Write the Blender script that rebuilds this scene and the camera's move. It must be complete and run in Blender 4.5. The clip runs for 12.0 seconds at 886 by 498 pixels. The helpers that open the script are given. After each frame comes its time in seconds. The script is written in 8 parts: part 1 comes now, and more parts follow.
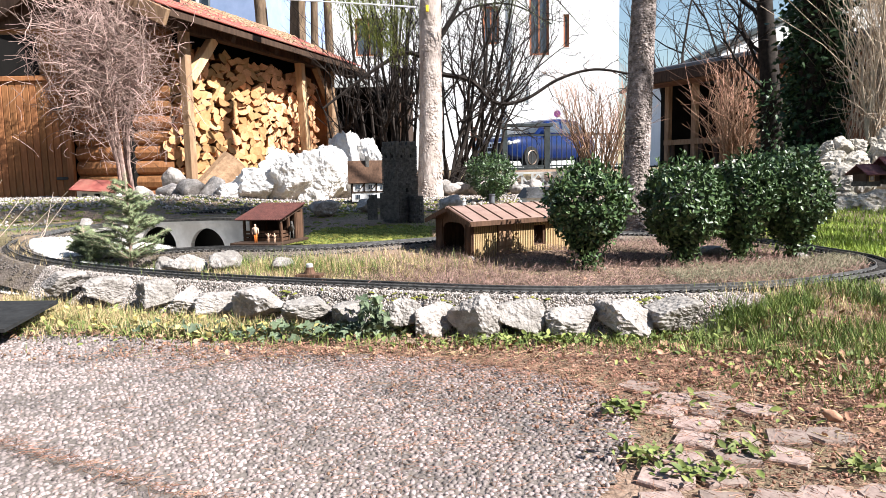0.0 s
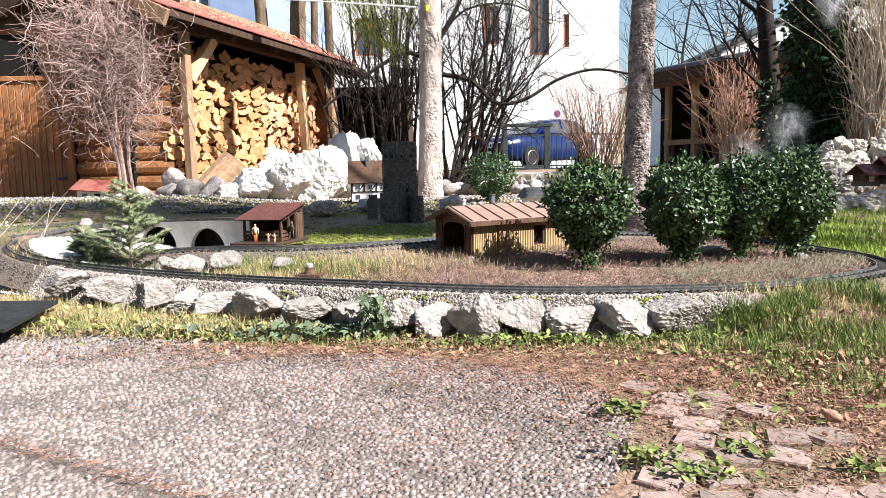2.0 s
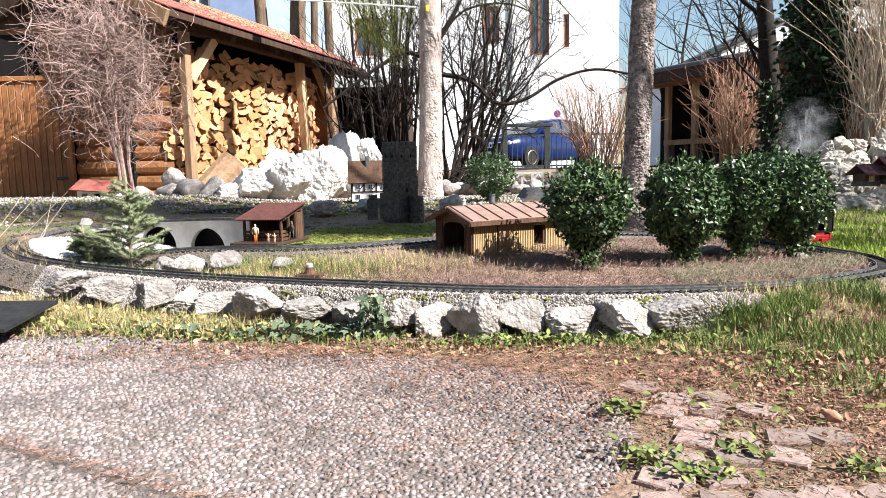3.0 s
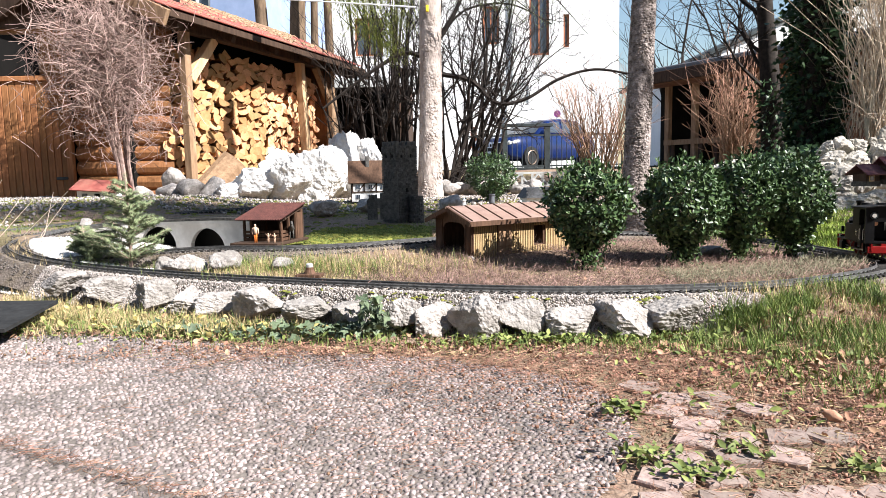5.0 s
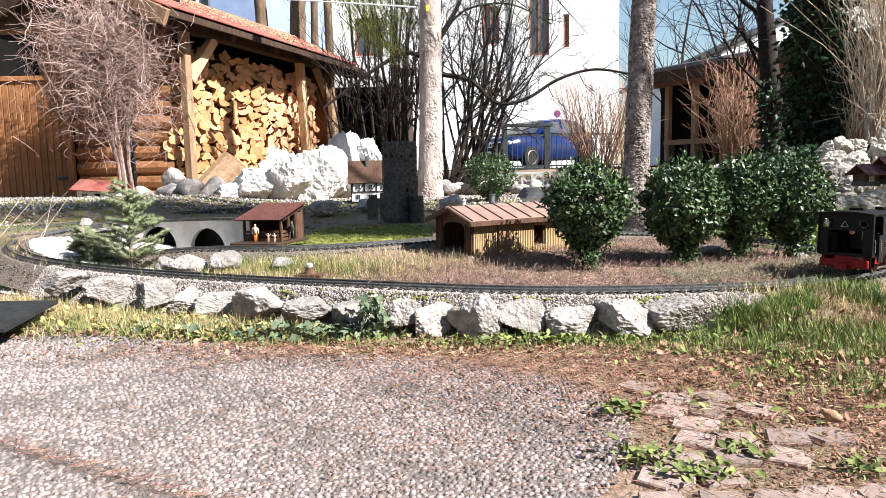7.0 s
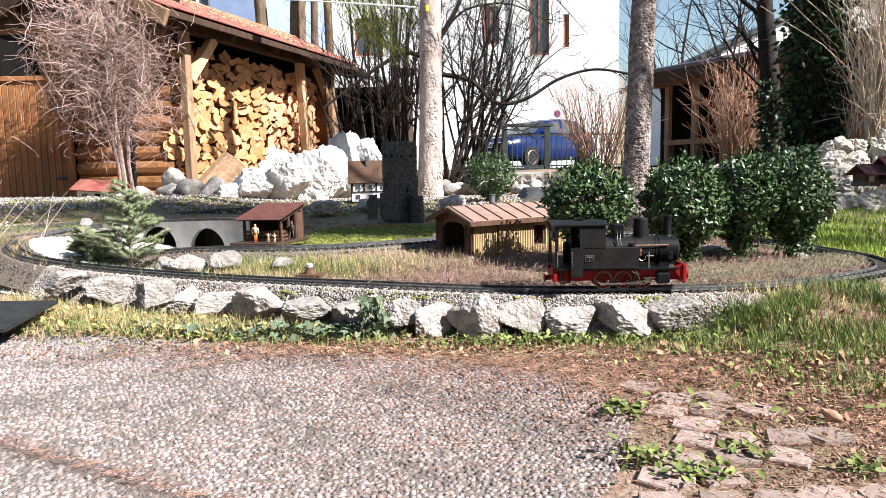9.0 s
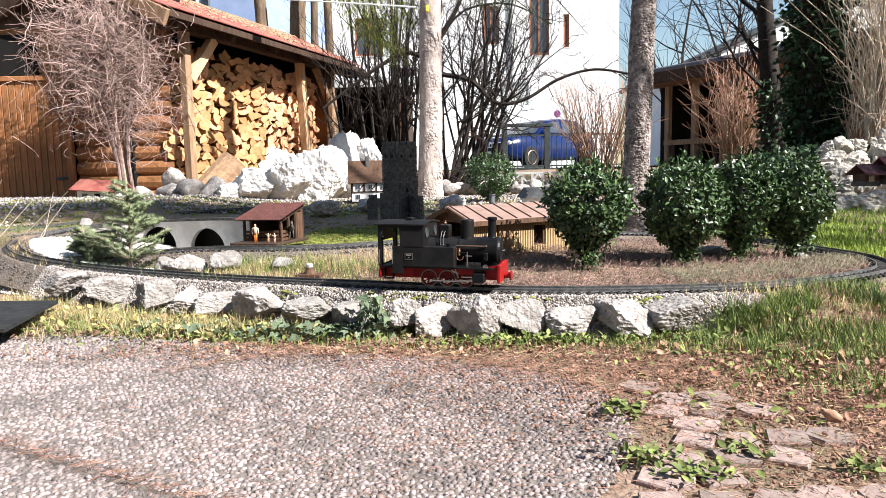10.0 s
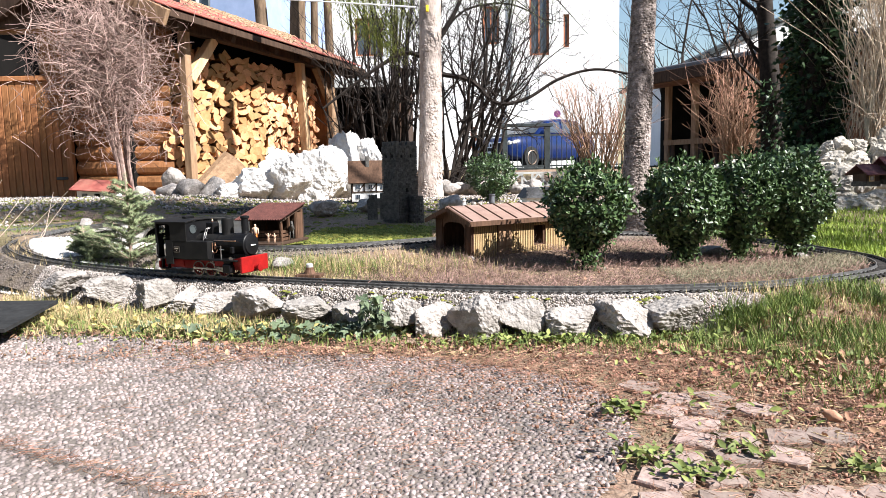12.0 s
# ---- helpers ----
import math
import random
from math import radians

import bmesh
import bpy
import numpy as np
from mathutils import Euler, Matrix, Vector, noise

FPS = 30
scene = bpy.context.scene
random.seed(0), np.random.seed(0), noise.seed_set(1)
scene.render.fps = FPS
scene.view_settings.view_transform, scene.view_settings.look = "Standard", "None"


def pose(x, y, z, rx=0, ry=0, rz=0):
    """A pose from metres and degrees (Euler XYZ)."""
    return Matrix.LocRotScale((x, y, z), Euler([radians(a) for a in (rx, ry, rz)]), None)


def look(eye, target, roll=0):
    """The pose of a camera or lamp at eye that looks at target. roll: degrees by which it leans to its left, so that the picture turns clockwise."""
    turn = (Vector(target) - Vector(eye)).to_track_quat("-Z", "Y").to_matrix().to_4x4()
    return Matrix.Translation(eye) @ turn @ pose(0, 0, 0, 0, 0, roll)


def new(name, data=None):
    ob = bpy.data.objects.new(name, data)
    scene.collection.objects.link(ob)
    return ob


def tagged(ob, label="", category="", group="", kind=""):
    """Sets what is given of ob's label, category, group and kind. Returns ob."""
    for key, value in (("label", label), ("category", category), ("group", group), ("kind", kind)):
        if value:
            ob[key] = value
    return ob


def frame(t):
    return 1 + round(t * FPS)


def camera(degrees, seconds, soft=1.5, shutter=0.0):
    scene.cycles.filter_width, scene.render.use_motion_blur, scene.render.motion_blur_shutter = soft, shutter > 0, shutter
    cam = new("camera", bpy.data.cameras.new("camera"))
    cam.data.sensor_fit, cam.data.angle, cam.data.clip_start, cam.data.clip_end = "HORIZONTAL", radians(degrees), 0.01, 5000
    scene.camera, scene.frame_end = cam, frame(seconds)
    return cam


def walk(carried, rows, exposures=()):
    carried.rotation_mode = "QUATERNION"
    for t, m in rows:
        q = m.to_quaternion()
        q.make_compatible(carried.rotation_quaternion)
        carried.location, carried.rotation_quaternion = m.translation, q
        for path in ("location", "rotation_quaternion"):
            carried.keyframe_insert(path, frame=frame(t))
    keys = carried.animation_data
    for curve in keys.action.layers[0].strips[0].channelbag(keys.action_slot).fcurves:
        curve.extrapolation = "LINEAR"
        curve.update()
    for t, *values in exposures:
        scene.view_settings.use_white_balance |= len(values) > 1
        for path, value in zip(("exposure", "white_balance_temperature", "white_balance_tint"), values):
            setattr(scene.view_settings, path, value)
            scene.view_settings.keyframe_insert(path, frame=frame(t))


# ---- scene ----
import collections

# ---------------------------------------------------------------- camera
cam = camera(66.3, 12.0, soft=0.6)
EYE = (0, 0, 0.44)
VIEW = look(EYE, (0, math.cos(radians(6.5)), 0.44 - math.sin(radians(6.5))), -1.15)
walk(cam, [(0.0, VIEW), (12.0, VIEW)], exposures=[(0.0, 1.48), (12.0, 1.48)])

# ---------------------------------------------------------------- light
SUN_TO = Vector((0.64, -0.38, 0.67)).normalized()
world = bpy.data.worlds.new("world")
scene.world = world
world.use_nodes = True
wn = world.node_tree.nodes
sky = wn.new("ShaderNodeTexSky")
sky.sky_type, sky.sun_disc = "NISHITA", False
sky.sun_elevation = math.asin(SUN_TO.z)
sky.sun_rotation = math.atan2(SUN_TO.x, SUN_TO.y)
sky.air_density, sky.dust_density, sky.ozone_density = 1.3, 0.5, 2.0
wn["Background"].inputs[1].default_value = 0.056
world.node_tree.links.new(sky.outputs[0], wn["Background"].inputs[0])
sun_data = bpy.data.lights.new("sun", "SUN")
sun_data.energy, sun_data.angle, sun_data.color = 5.0, radians(0.55), (1.0, 0.97, 0.945)
sun = new("sun", sun_data)
sun.matrix_world = look(SUN_TO * 20, (0, 0, 0))


# ---------------------------------------------------------------- materials
def mat(name, c1, c2, rough=0.8, scale=40.0, detail=4.0, bump=0.3, bump_scale=None, vary=0.0, metal=0.0,
        big=None, stretch=None, spec=0.22, island=True, dist=0.004):
    """Two-colour noise surface with a second, larger scale of stains and fine relief; vary: light and dark from piece to piece."""
    m = bpy.data.materials.new(name)
    m.use_nodes = True
    nt = m.node_tree
    N, L = nt.nodes, nt.links
    b = N["Principled BSDF"]
    tc = N.new("ShaderNodeTexCoord")
    vec = tc.outputs["Object"]
    if stretch:
        mp = N.new("ShaderNodeMapping")
        mp.inputs["Scale"].default_value = stretch
        L.new(vec, mp.inputs[0])
        vec = mp.outputs[0]
    n1 = N.new("ShaderNodeTexNoise")
    n1.inputs["Scale"].default_value, n1.inputs["Detail"].default_value = scale, detail
    n1.inputs["Roughness"].default_value = 0.65
    L.new(vec, n1.inputs["Vector"])
    ramp = N.new("ShaderNodeValToRGB")
    ramp.color_ramp.elements[0].position, ramp.color_ramp.elements[1].position = 0.32, 0.68
    ramp.color_ramp.elements[0].color, ramp.color_ramp.elements[1].color = (*c1, 1), (*c2, 1)
    L.new(n1.outputs[0], ramp.inputs[0])
    col = ramp.outputs[0]
    if big:
        c3, s3, amount = big
        n2 = N.new("ShaderNodeTexNoise")
        n2.inputs["Scale"].default_value, n2.inputs["Detail"].default_value = s3, 5.0
        L.new(tc.outputs["Object"], n2.inputs["Vector"])
        r2 = N.new("ShaderNodeValToRGB")
        r2.color_ramp.elements[0].position, r2.color_ramp.elements[1].position = 0.45, 0.65
        r2.color_ramp.elements[0].color = (0, 0, 0, 1)
        r2.color_ramp.elements[1].color = (amount, amount, amount, 1)
        L.new(n2.outputs[0], r2.inputs[0])
        mx = N.new("ShaderNodeMix")
        mx.data_type = "RGBA"
        L.new(r2.outputs[0], mx.inputs[0])
        L.new(col, mx.inputs[6])
        mx.inputs[7].default_value = (*c3, 1)
        col = mx.outputs[2]
    if vary:
        src = N.new("ShaderNodeNewGeometry").outputs["Random Per Island"] if island else N.new("ShaderNodeObjectInfo").outputs["Random"]
        mr = N.new("ShaderNodeMapRange")
        mr.inputs[3].default_value, mr.inputs[4].default_value = 1 - vary, 1 + vary
        L.new(src, mr.inputs[0])
        hs = N.new("ShaderNodeHueSaturation")
        L.new(mr.outputs[0], hs.inputs["Value"])
        mh = N.new("ShaderNodeMapRange")
        mh.inputs[3].default_value, mh.inputs[4].default_value = 0.5 + 0.03 * vary, 0.5 - 0.03 * vary
        L.new(src, mh.inputs[0])
        L.new(mh.outputs[0], hs.inputs["Hue"])
        L.new(col, hs.inputs["Color"])
        col = hs.outputs[0]
    L.new(col, b.inputs["Base Color"])
    b.inputs["Roughness"].default_value = rough
    b.inputs["Metallic"].default_value = metal
    b.inputs["Specular IOR Level"].default_value = spec
    if bump:
        nb = N.new("ShaderNodeTexNoise")
        nb.inputs["Scale"].default_value, nb.inputs["Detail"].default_value = bump_scale or scale * 1.7, 6.0
        L.new(vec, nb.inputs["Vector"])
        bp = N.new("ShaderNodeBump")
        bp.inputs["Strength"].default_value, bp.inputs["Distance"].default_value = bump, dist
        L.new(nb.outputs[0], bp.inputs["Height"])
        L.new(bp.outputs[0], b.inputs["Normal"])
    return m


def glass_mat(name, tint, rough=0.02):
    m = bpy.data.materials.new(name)
    m.use_nodes = True
    b = m.node_tree.nodes["Principled BSDF"]
    b.inputs["Base Color"].default_value = (*tint, 1)
    b.inputs["Roughness"].default_value = rough
    b.inputs["Specular IOR Level"].default_value = 0.8
    return m


M = {}
M["soil"] = mat("soil", (0.13, 0.085, 0.06), (0.33, 0.235, 0.175), 0.95, 60, 6, 0.8, big=((0.11, 0.12, 0.04), 3.0, 0.5), dist=0.008)
M["concrete"] = mat("concrete", (0.11, 0.092, 0.08), (0.22, 0.19, 0.17), 0.9, 90, 5, 0.6, big=((0.12, 0.10, 0.085), 5.0, 0.5))
M["pebble"] = mat("pebble", (0.17, 0.135, 0.125), (0.33, 0.275, 0.26), 0.7, 160, 3, 0.2, vary=0.5, spec=0.3, big=((0.13, 0.115, 0.11), 5.0, 0.8))
M["porphyry"] = mat("porphyry", (0.2, 0.145, 0.125), (0.34, 0.255, 0.225), 0.85, 60, 6, 0.6, vary=0.25, island=False, big=((0.2, 0.17, 0.14), 30.0, 0.5))
M["limestone"] = mat("limestone", (0.18, 0.16, 0.145), (0.44, 0.405, 0.38), 0.92, 26, 9, 1.0, bump_scale=60, vary=0.15, island=False, big=((0.2, 0.18, 0.155), 9.0, 0.6), dist=0.012)
M["white_rock"] = mat("white_rock", (0.5, 0.48, 0.46), (0.78, 0.76, 0.74), 0.9, 6, 8, 1.0, bump_scale=12, big=((0.3, 0.28, 0.26), 3.0, 0.6), dist=0.05)
M["rockery_stone"] = mat("rockery_stone", (0.24, 0.215, 0.185), (0.6, 0.55, 0.49), 0.92, 14, 9, 1.0, bump_scale=40, big=((0.14, 0.14, 0.08), 5.0, 0.6), dist=0.012)
M["gravel"] = mat("gravel", (0.2, 0.18, 0.17), (0.44, 0.4, 0.38), 0.85, 120, 3, 0.3, vary=0.55)
M["maroon"] = mat("maroon", (0.1, 0.035, 0.04), (0.18, 0.07, 0.075), 0.8, 20, 5, 0.3, big=((0.2, 0.14, 0.12), 8.0, 0.5))
M["bank_gravel"] = mat("bank_gravel", (0.16, 0.138, 0.12), (0.45, 0.405, 0.375), 0.9, 120, 3, 0.3, vary=0.6)
M["bank"] = mat("bank", (0.09, 0.07, 0.055), (0.24, 0.2, 0.17), 0.95, 90, 6, 1.0, big=((0.13, 0.1, 0.06), 12.0, 0.6), dist=0.008)
M["white_gravel"] = mat("white_gravel", (0.5, 0.48, 0.45), (0.75, 0.73, 0.7), 0.85, 120, 3, 0.3, vary=0.25)
M["rail"] = mat("rail", (0.07, 0.07, 0.072), (0.17, 0.168, 0.165), 0.42, 60, 3, 0.1, metal=0.3)
M["tie"] = mat("tie", (0.018, 0.016, 0.015), (0.045, 0.04, 0.036), 0.75, 120, 4, 0.4, vary=0.2, island=False)
M["black"] = mat("black", (0.0045, 0.0045, 0.005), (0.009, 0.009, 0.01), 0.42, 50, 4, 0.08, spec=0.14)
M["black_dusty"] = mat("black_dusty", (0.0065, 0.0065, 0.007), (0.015, 0.0145, 0.014), 0.55, 25, 5, 0.1, spec=0.14)
M["red"] = mat("red", (0.18, 0.006, 0.006), (0.28, 0.01, 0.009), 0.45, 40, 3, 0.05)
M["tyre_steel"] = mat("tyre_steel", (0.1, 0.095, 0.09), (0.2, 0.19, 0.18), 0.4, 80, 3, 0.05, metal=0.8)
M["wheel_red"] = mat("wheel_red", (0.09, 0.008, 0.008), (0.16, 0.014, 0.012), 0.55, 40, 3, 0.05)
M["track_gravel"] = mat("track_gravel", (0.06, 0.05, 0.045), (0.2, 0.18, 0.165), 0.9, 120, 3, 0.3, vary=0.6)
M["steel"] = mat("steel", (0.42, 0.41, 0.4), (0.62, 0.6, 0.58), 0.3, 80, 3, 0.05, metal=1.0)
M["copper"] = mat("copper", (0.6, 0.32, 0.2), (0.75, 0.45, 0.3), 0.32, 80, 3, 0.05, metal=1.0)
M["white_paint"] = mat("white_paint", (0.72, 0.72, 0.71), (0.84, 0.84, 0.83), 0.7, 20, 4, 0.1)
M["lens"] = glass_mat("lens", (0.5, 0.48, 0.44), 0.1)
M["box_leaf"] = mat("box_leaf", (0.026, 0.056, 0.02), (0.075, 0.125, 0.042), 0.4, 60, 2, 0.0, vary=0.55, spec=0.42)
M["bark"] = mat("bark", (0.07, 0.055, 0.048), (0.5, 0.43, 0.4), 0.95, 34, 7, 1.0, bump_scale=60, dist=0.014, big=((0.14, 0.115, 0.09), 9, 0.4), vary=0.3)
M["pale_bark"] = mat("pale_bark", (0.3, 0.25, 0.22), (0.58, 0.5, 0.46), 0.95, 18, 7, 1.0, stretch=(1, 1, 0.5), bump_scale=30, dist=0.015, big=((0.24, 0.19, 0.16), 5, 0.5))
M["dark_bark"] = mat("dark_bark", (0.012, 0.01, 0.009), (0.042, 0.033, 0.028), 0.95, 20, 5, 0.6)
M["twig"] = mat("twig", (0.2, 0.135, 0.115), (0.42, 0.305, 0.265), 0.9, 20, 3, 0.2, vary=0.4)
M["rust_twig"] = mat("rust_twig", (0.2, 0.115, 0.075), (0.4, 0.25, 0.17), 0.9, 10, 3, 0.2, vary=0.4)
M["straw_twig"] = mat("straw_twig", (0.46, 0.37, 0.28), (0.74, 0.62, 0.49), 0.9, 10, 3, 0.2, vary=0.4)
M["grass"] = mat("grass", (0.07, 0.12, 0.025), (0.19, 0.24, 0.065), 0.6, 20, 2, 0.0, vary=0.5)
M["lawn"] = mat("lawn", (0.14, 0.22, 0.025), (0.28, 0.36, 0.06), 0.6, 20, 2, 0.0, vary=0.4)
M["dry_grass"] = mat("dry_grass", (0.3, 0.23, 0.11), (0.5, 0.4, 0.22), 0.8, 20, 2, 0.0, vary=0.45)
M["heather"] = mat("heather", (0.1, 0.06, 0.048), (0.36, 0.245, 0.2), 0.9, 30, 2, 0.0, vary=0.75)
M["moss"] = mat("moss", (0.07, 0.1, 0.015), (0.22, 0.2, 0.05), 0.95, 50, 5, 0.8, vary=0.3)
M["needle"] = mat("needle", (0.16, 0.08, 0.052), (0.38, 0.225, 0.155), 0.8, 20, 2, 0.0, vary=0.5)
M["dead_leaf"] = mat("dead_leaf", (0.22, 0.115, 0.07), (0.46, 0.28, 0.18), 0.75, 30, 3, 0.3, vary=0.5)
M["yellow_leaf"] = mat("yellow_leaf", (0.3, 0.22, 0.07), (0.52, 0.42, 0.17), 0.7, 30, 3, 0.3, vary=0.4)
M["ivy_leaf"] = mat("ivy_leaf", (0.06, 0.09, 0.05), (0.16, 0.195, 0.12), 0.45, 60, 3, 0.1, vary=0.4)
M["weed_leaf"] = mat("weed_leaf", (0.09, 0.125, 0.03), (0.21, 0.235, 0.075), 0.6, 40, 3, 0.1, vary=0.4)
M["spruce"] = mat("spruce", (0.11, 0.15, 0.075), (0.26, 0.3, 0.16), 0.6, 30, 2, 0.0, vary=0.4)
M["ivy_dark"] = mat("ivy_dark", (0.015, 0.035, 0.014), (0.04, 0.075, 0.03), 0.4, 40, 3, 0.1, vary=0.5)
M["sage"] = mat("sage", (0.13, 0.12, 0.075), (0.24, 0.22, 0.15), 0.9, 30, 2, 0.0, vary=0.4)
M["tan_bark"] = mat("tan_bark", (0.06, 0.042, 0.028), (0.19, 0.13, 0.085), 0.95, 8, 6, 0.8, stretch=(1, 1, 0.3), dist=0.03)
M["hang_leaf"] = mat("hang_leaf", (0.13, 0.17, 0.03), (0.27, 0.31, 0.08), 0.65, 30, 2, 0.0, vary=0.4)
M["plank"] = mat("plank", (0.2, 0.085, 0.034), (0.36, 0.165, 0.07), 0.7, 6, 6, 0.4, stretch=(8, 8, 0.6), vary=0.16, island=False, big=((0.09, 0.04, 0.02), 2.5, 0.5))
M["beam"] = mat("beam", (0.22, 0.13, 0.075), (0.42, 0.28, 0.17), 0.75, 8, 6, 0.4, stretch=(4, 4, 0.6), big=((0.16, 0.1, 0.06), 3, 0.4))
M["new_beam"] = mat("new_beam", (0.5, 0.31, 0.17), (0.66, 0.45, 0.26), 0.7, 8, 6, 0.3, stretch=(4, 4, 0.6))
M["dark_wood"] = mat("dark_wood", (0.03, 0.018, 0.012), (0.075, 0.045, 0.03), 0.8, 10, 5, 0.4, stretch=(3, 3, 0.6))
M["log_bark"] = mat("log_bark", (0.1, 0.06, 0.035), (0.26, 0.16, 0.09), 0.95, 20, 5, 0.8)
M["log_end"] = mat("log_end", (0.46, 0.26, 0.12), (0.74, 0.48, 0.26), 0.8, 14, 6, 0.6, vary=0.42, island=False, big=((0.42, 0.2, 0.08), 4.0, 0.6))
M["log_split"] = mat("log_split", (0.36, 0.16, 0.06), (0.62, 0.34, 0.15), 0.85, 10, 6, 0.7, vary=0.3, island=False, stretch=(4, 0.6, 4))
M["red_roof"] = mat("red_roof", (0.22, 0.055, 0.045), (0.36, 0.115, 0.095), 0.8, 12, 6, 0.4, vary=0.15, island=False, big=((0.25, 0.17, 0.12), 2.6, 0.8))
M["moss_litter"] = mat("moss_litter", (0.2, 0.13, 0.08), (0.36, 0.25, 0.16), 0.95, 30, 6, 1.0, vary=0.3)
M["wall_white"] = mat("wall_white", (0.74, 0.74, 0.73), (0.82, 0.82, 0.81), 0.9, 2, 6, 0.15, big=((0.68, 0.67, 0.65), 0.4, 0.5))
M["wall_grey"] = mat("wall_grey", (0.4, 0.4, 0.41), (0.5, 0.5, 0.51), 0.9, 2, 6, 0.15)
M["window_wood"] = mat("window_wood", (0.2, 0.07, 0.035), (0.3, 0.12, 0.06), 0.6, 6, 4, 0.2)
M["pane"] = glass_mat("pane", (0.05, 0.06, 0.075))
# near black that stands in for missing light inside and behind openings
M["unlit_black"] = mat("unlit_black", (0.006, 0.0055, 0.005), (0.011, 0.01, 0.009), 0.95, 3, 3, 0.0)
M["car_blue"] = mat("car_blue", (0.004, 0.013, 0.065), (0.006, 0.018, 0.09), 0.22, 6, 2, 0.0, spec=0.6)
M["rubber"] = mat("rubber", (0.012, 0.012, 0.012), (0.03, 0.03, 0.03), 0.85, 30, 4, 0.2)
M["rim"] = mat("rim", (0.36, 0.26, 0.2), (0.5, 0.38, 0.3), 0.4, 20, 3, 0.1, metal=0.4)
M["grey_metal"] = mat("grey_metal", (0.03, 0.038, 0.04), (0.06, 0.07, 0.072), 0.5, 12, 4, 0.1, metal=0.2)
M["galv"] = mat("galv", (0.4, 0.41, 0.4), (0.58, 0.58, 0.56), 0.5, 12, 4, 0.1, metal=0.3)
M["shed_clad"] = mat("shed_clad", (0.3, 0.2, 0.1), (0.52, 0.38, 0.2), 0.8, 30, 5, 0.3, stretch=(3, 3, 0.4), vary=0.15, island=False)
# brown, dimmed to carry the shade on the engine shed's gable end
M["shed_brown_dim"] = mat("shed_brown_dim", (0.05, 0.027, 0.016), (0.125, 0.068, 0.042), 0.75, 30, 5, 0.3, stretch=(3, 3, 0.5))
M["shed_roof"] = mat("shed_roof", (0.19, 0.12, 0.1), (0.31, 0.21, 0.175), 0.75, 20, 6, 0.3, big=((0.24, 0.155, 0.125), 14.0, 0.7), vary=0.08, island=False)
M["tile_red"] = mat("tile_red", (0.045, 0.016, 0.013), (0.1, 0.036, 0.029), 0.7, 40, 4, 0.3)
M["slate"] = mat("slate", (0.07, 0.075, 0.082), (0.15, 0.155, 0.17), 0.6, 60, 4, 0.3, vary=0.2)
M["castle_stone"] = mat("castle_stone", (0.04, 0.038, 0.035), (0.12, 0.113, 0.105), 0.9, 60, 5, 0.6, vary=0.3)
M["viaduct"] = mat("viaduct", (0.56, 0.54, 0.51), (0.76, 0.74, 0.71), 0.9, 14, 6, 0.4, big=((0.4, 0.37, 0.33), 6.0, 0.6))
M["blue_wall"] = mat("blue_wall", (0.2, 0.27, 0.42), (0.26, 0.33, 0.5), 0.9, 2, 5, 0.1)
M["asphalt"] = mat("asphalt", (0.045, 0.045, 0.045), (0.09, 0.088, 0.085), 0.9, 60, 5, 0.5)
M["skin"] = mat("skin", (0.5, 0.32, 0.22), (0.62, 0.42, 0.3), 0.7, 60, 2, 0.0)
M["orange"] = mat("orange", (0.6, 0.16, 0.03), (0.7, 0.22, 0.05), 0.7, 60, 2, 0.0)
M["brown_panel"] = mat("brown_panel", (0.17, 0.085, 0.05), (0.29, 0.155, 0.095), 0.85, 8, 5, 0.4, vary=0.15, island=False, stretch=(1, 1, 4))
M["yellow"] = mat("yellow", (0.7, 0.5, 0.03), (0.8, 0.6, 0.06), 0.6, 60, 2, 0.0)
M["purple"] = mat("purple", (0.12, 0.03, 0.12), (0.2, 0.05, 0.16), 0.6, 60, 2, 0.0)


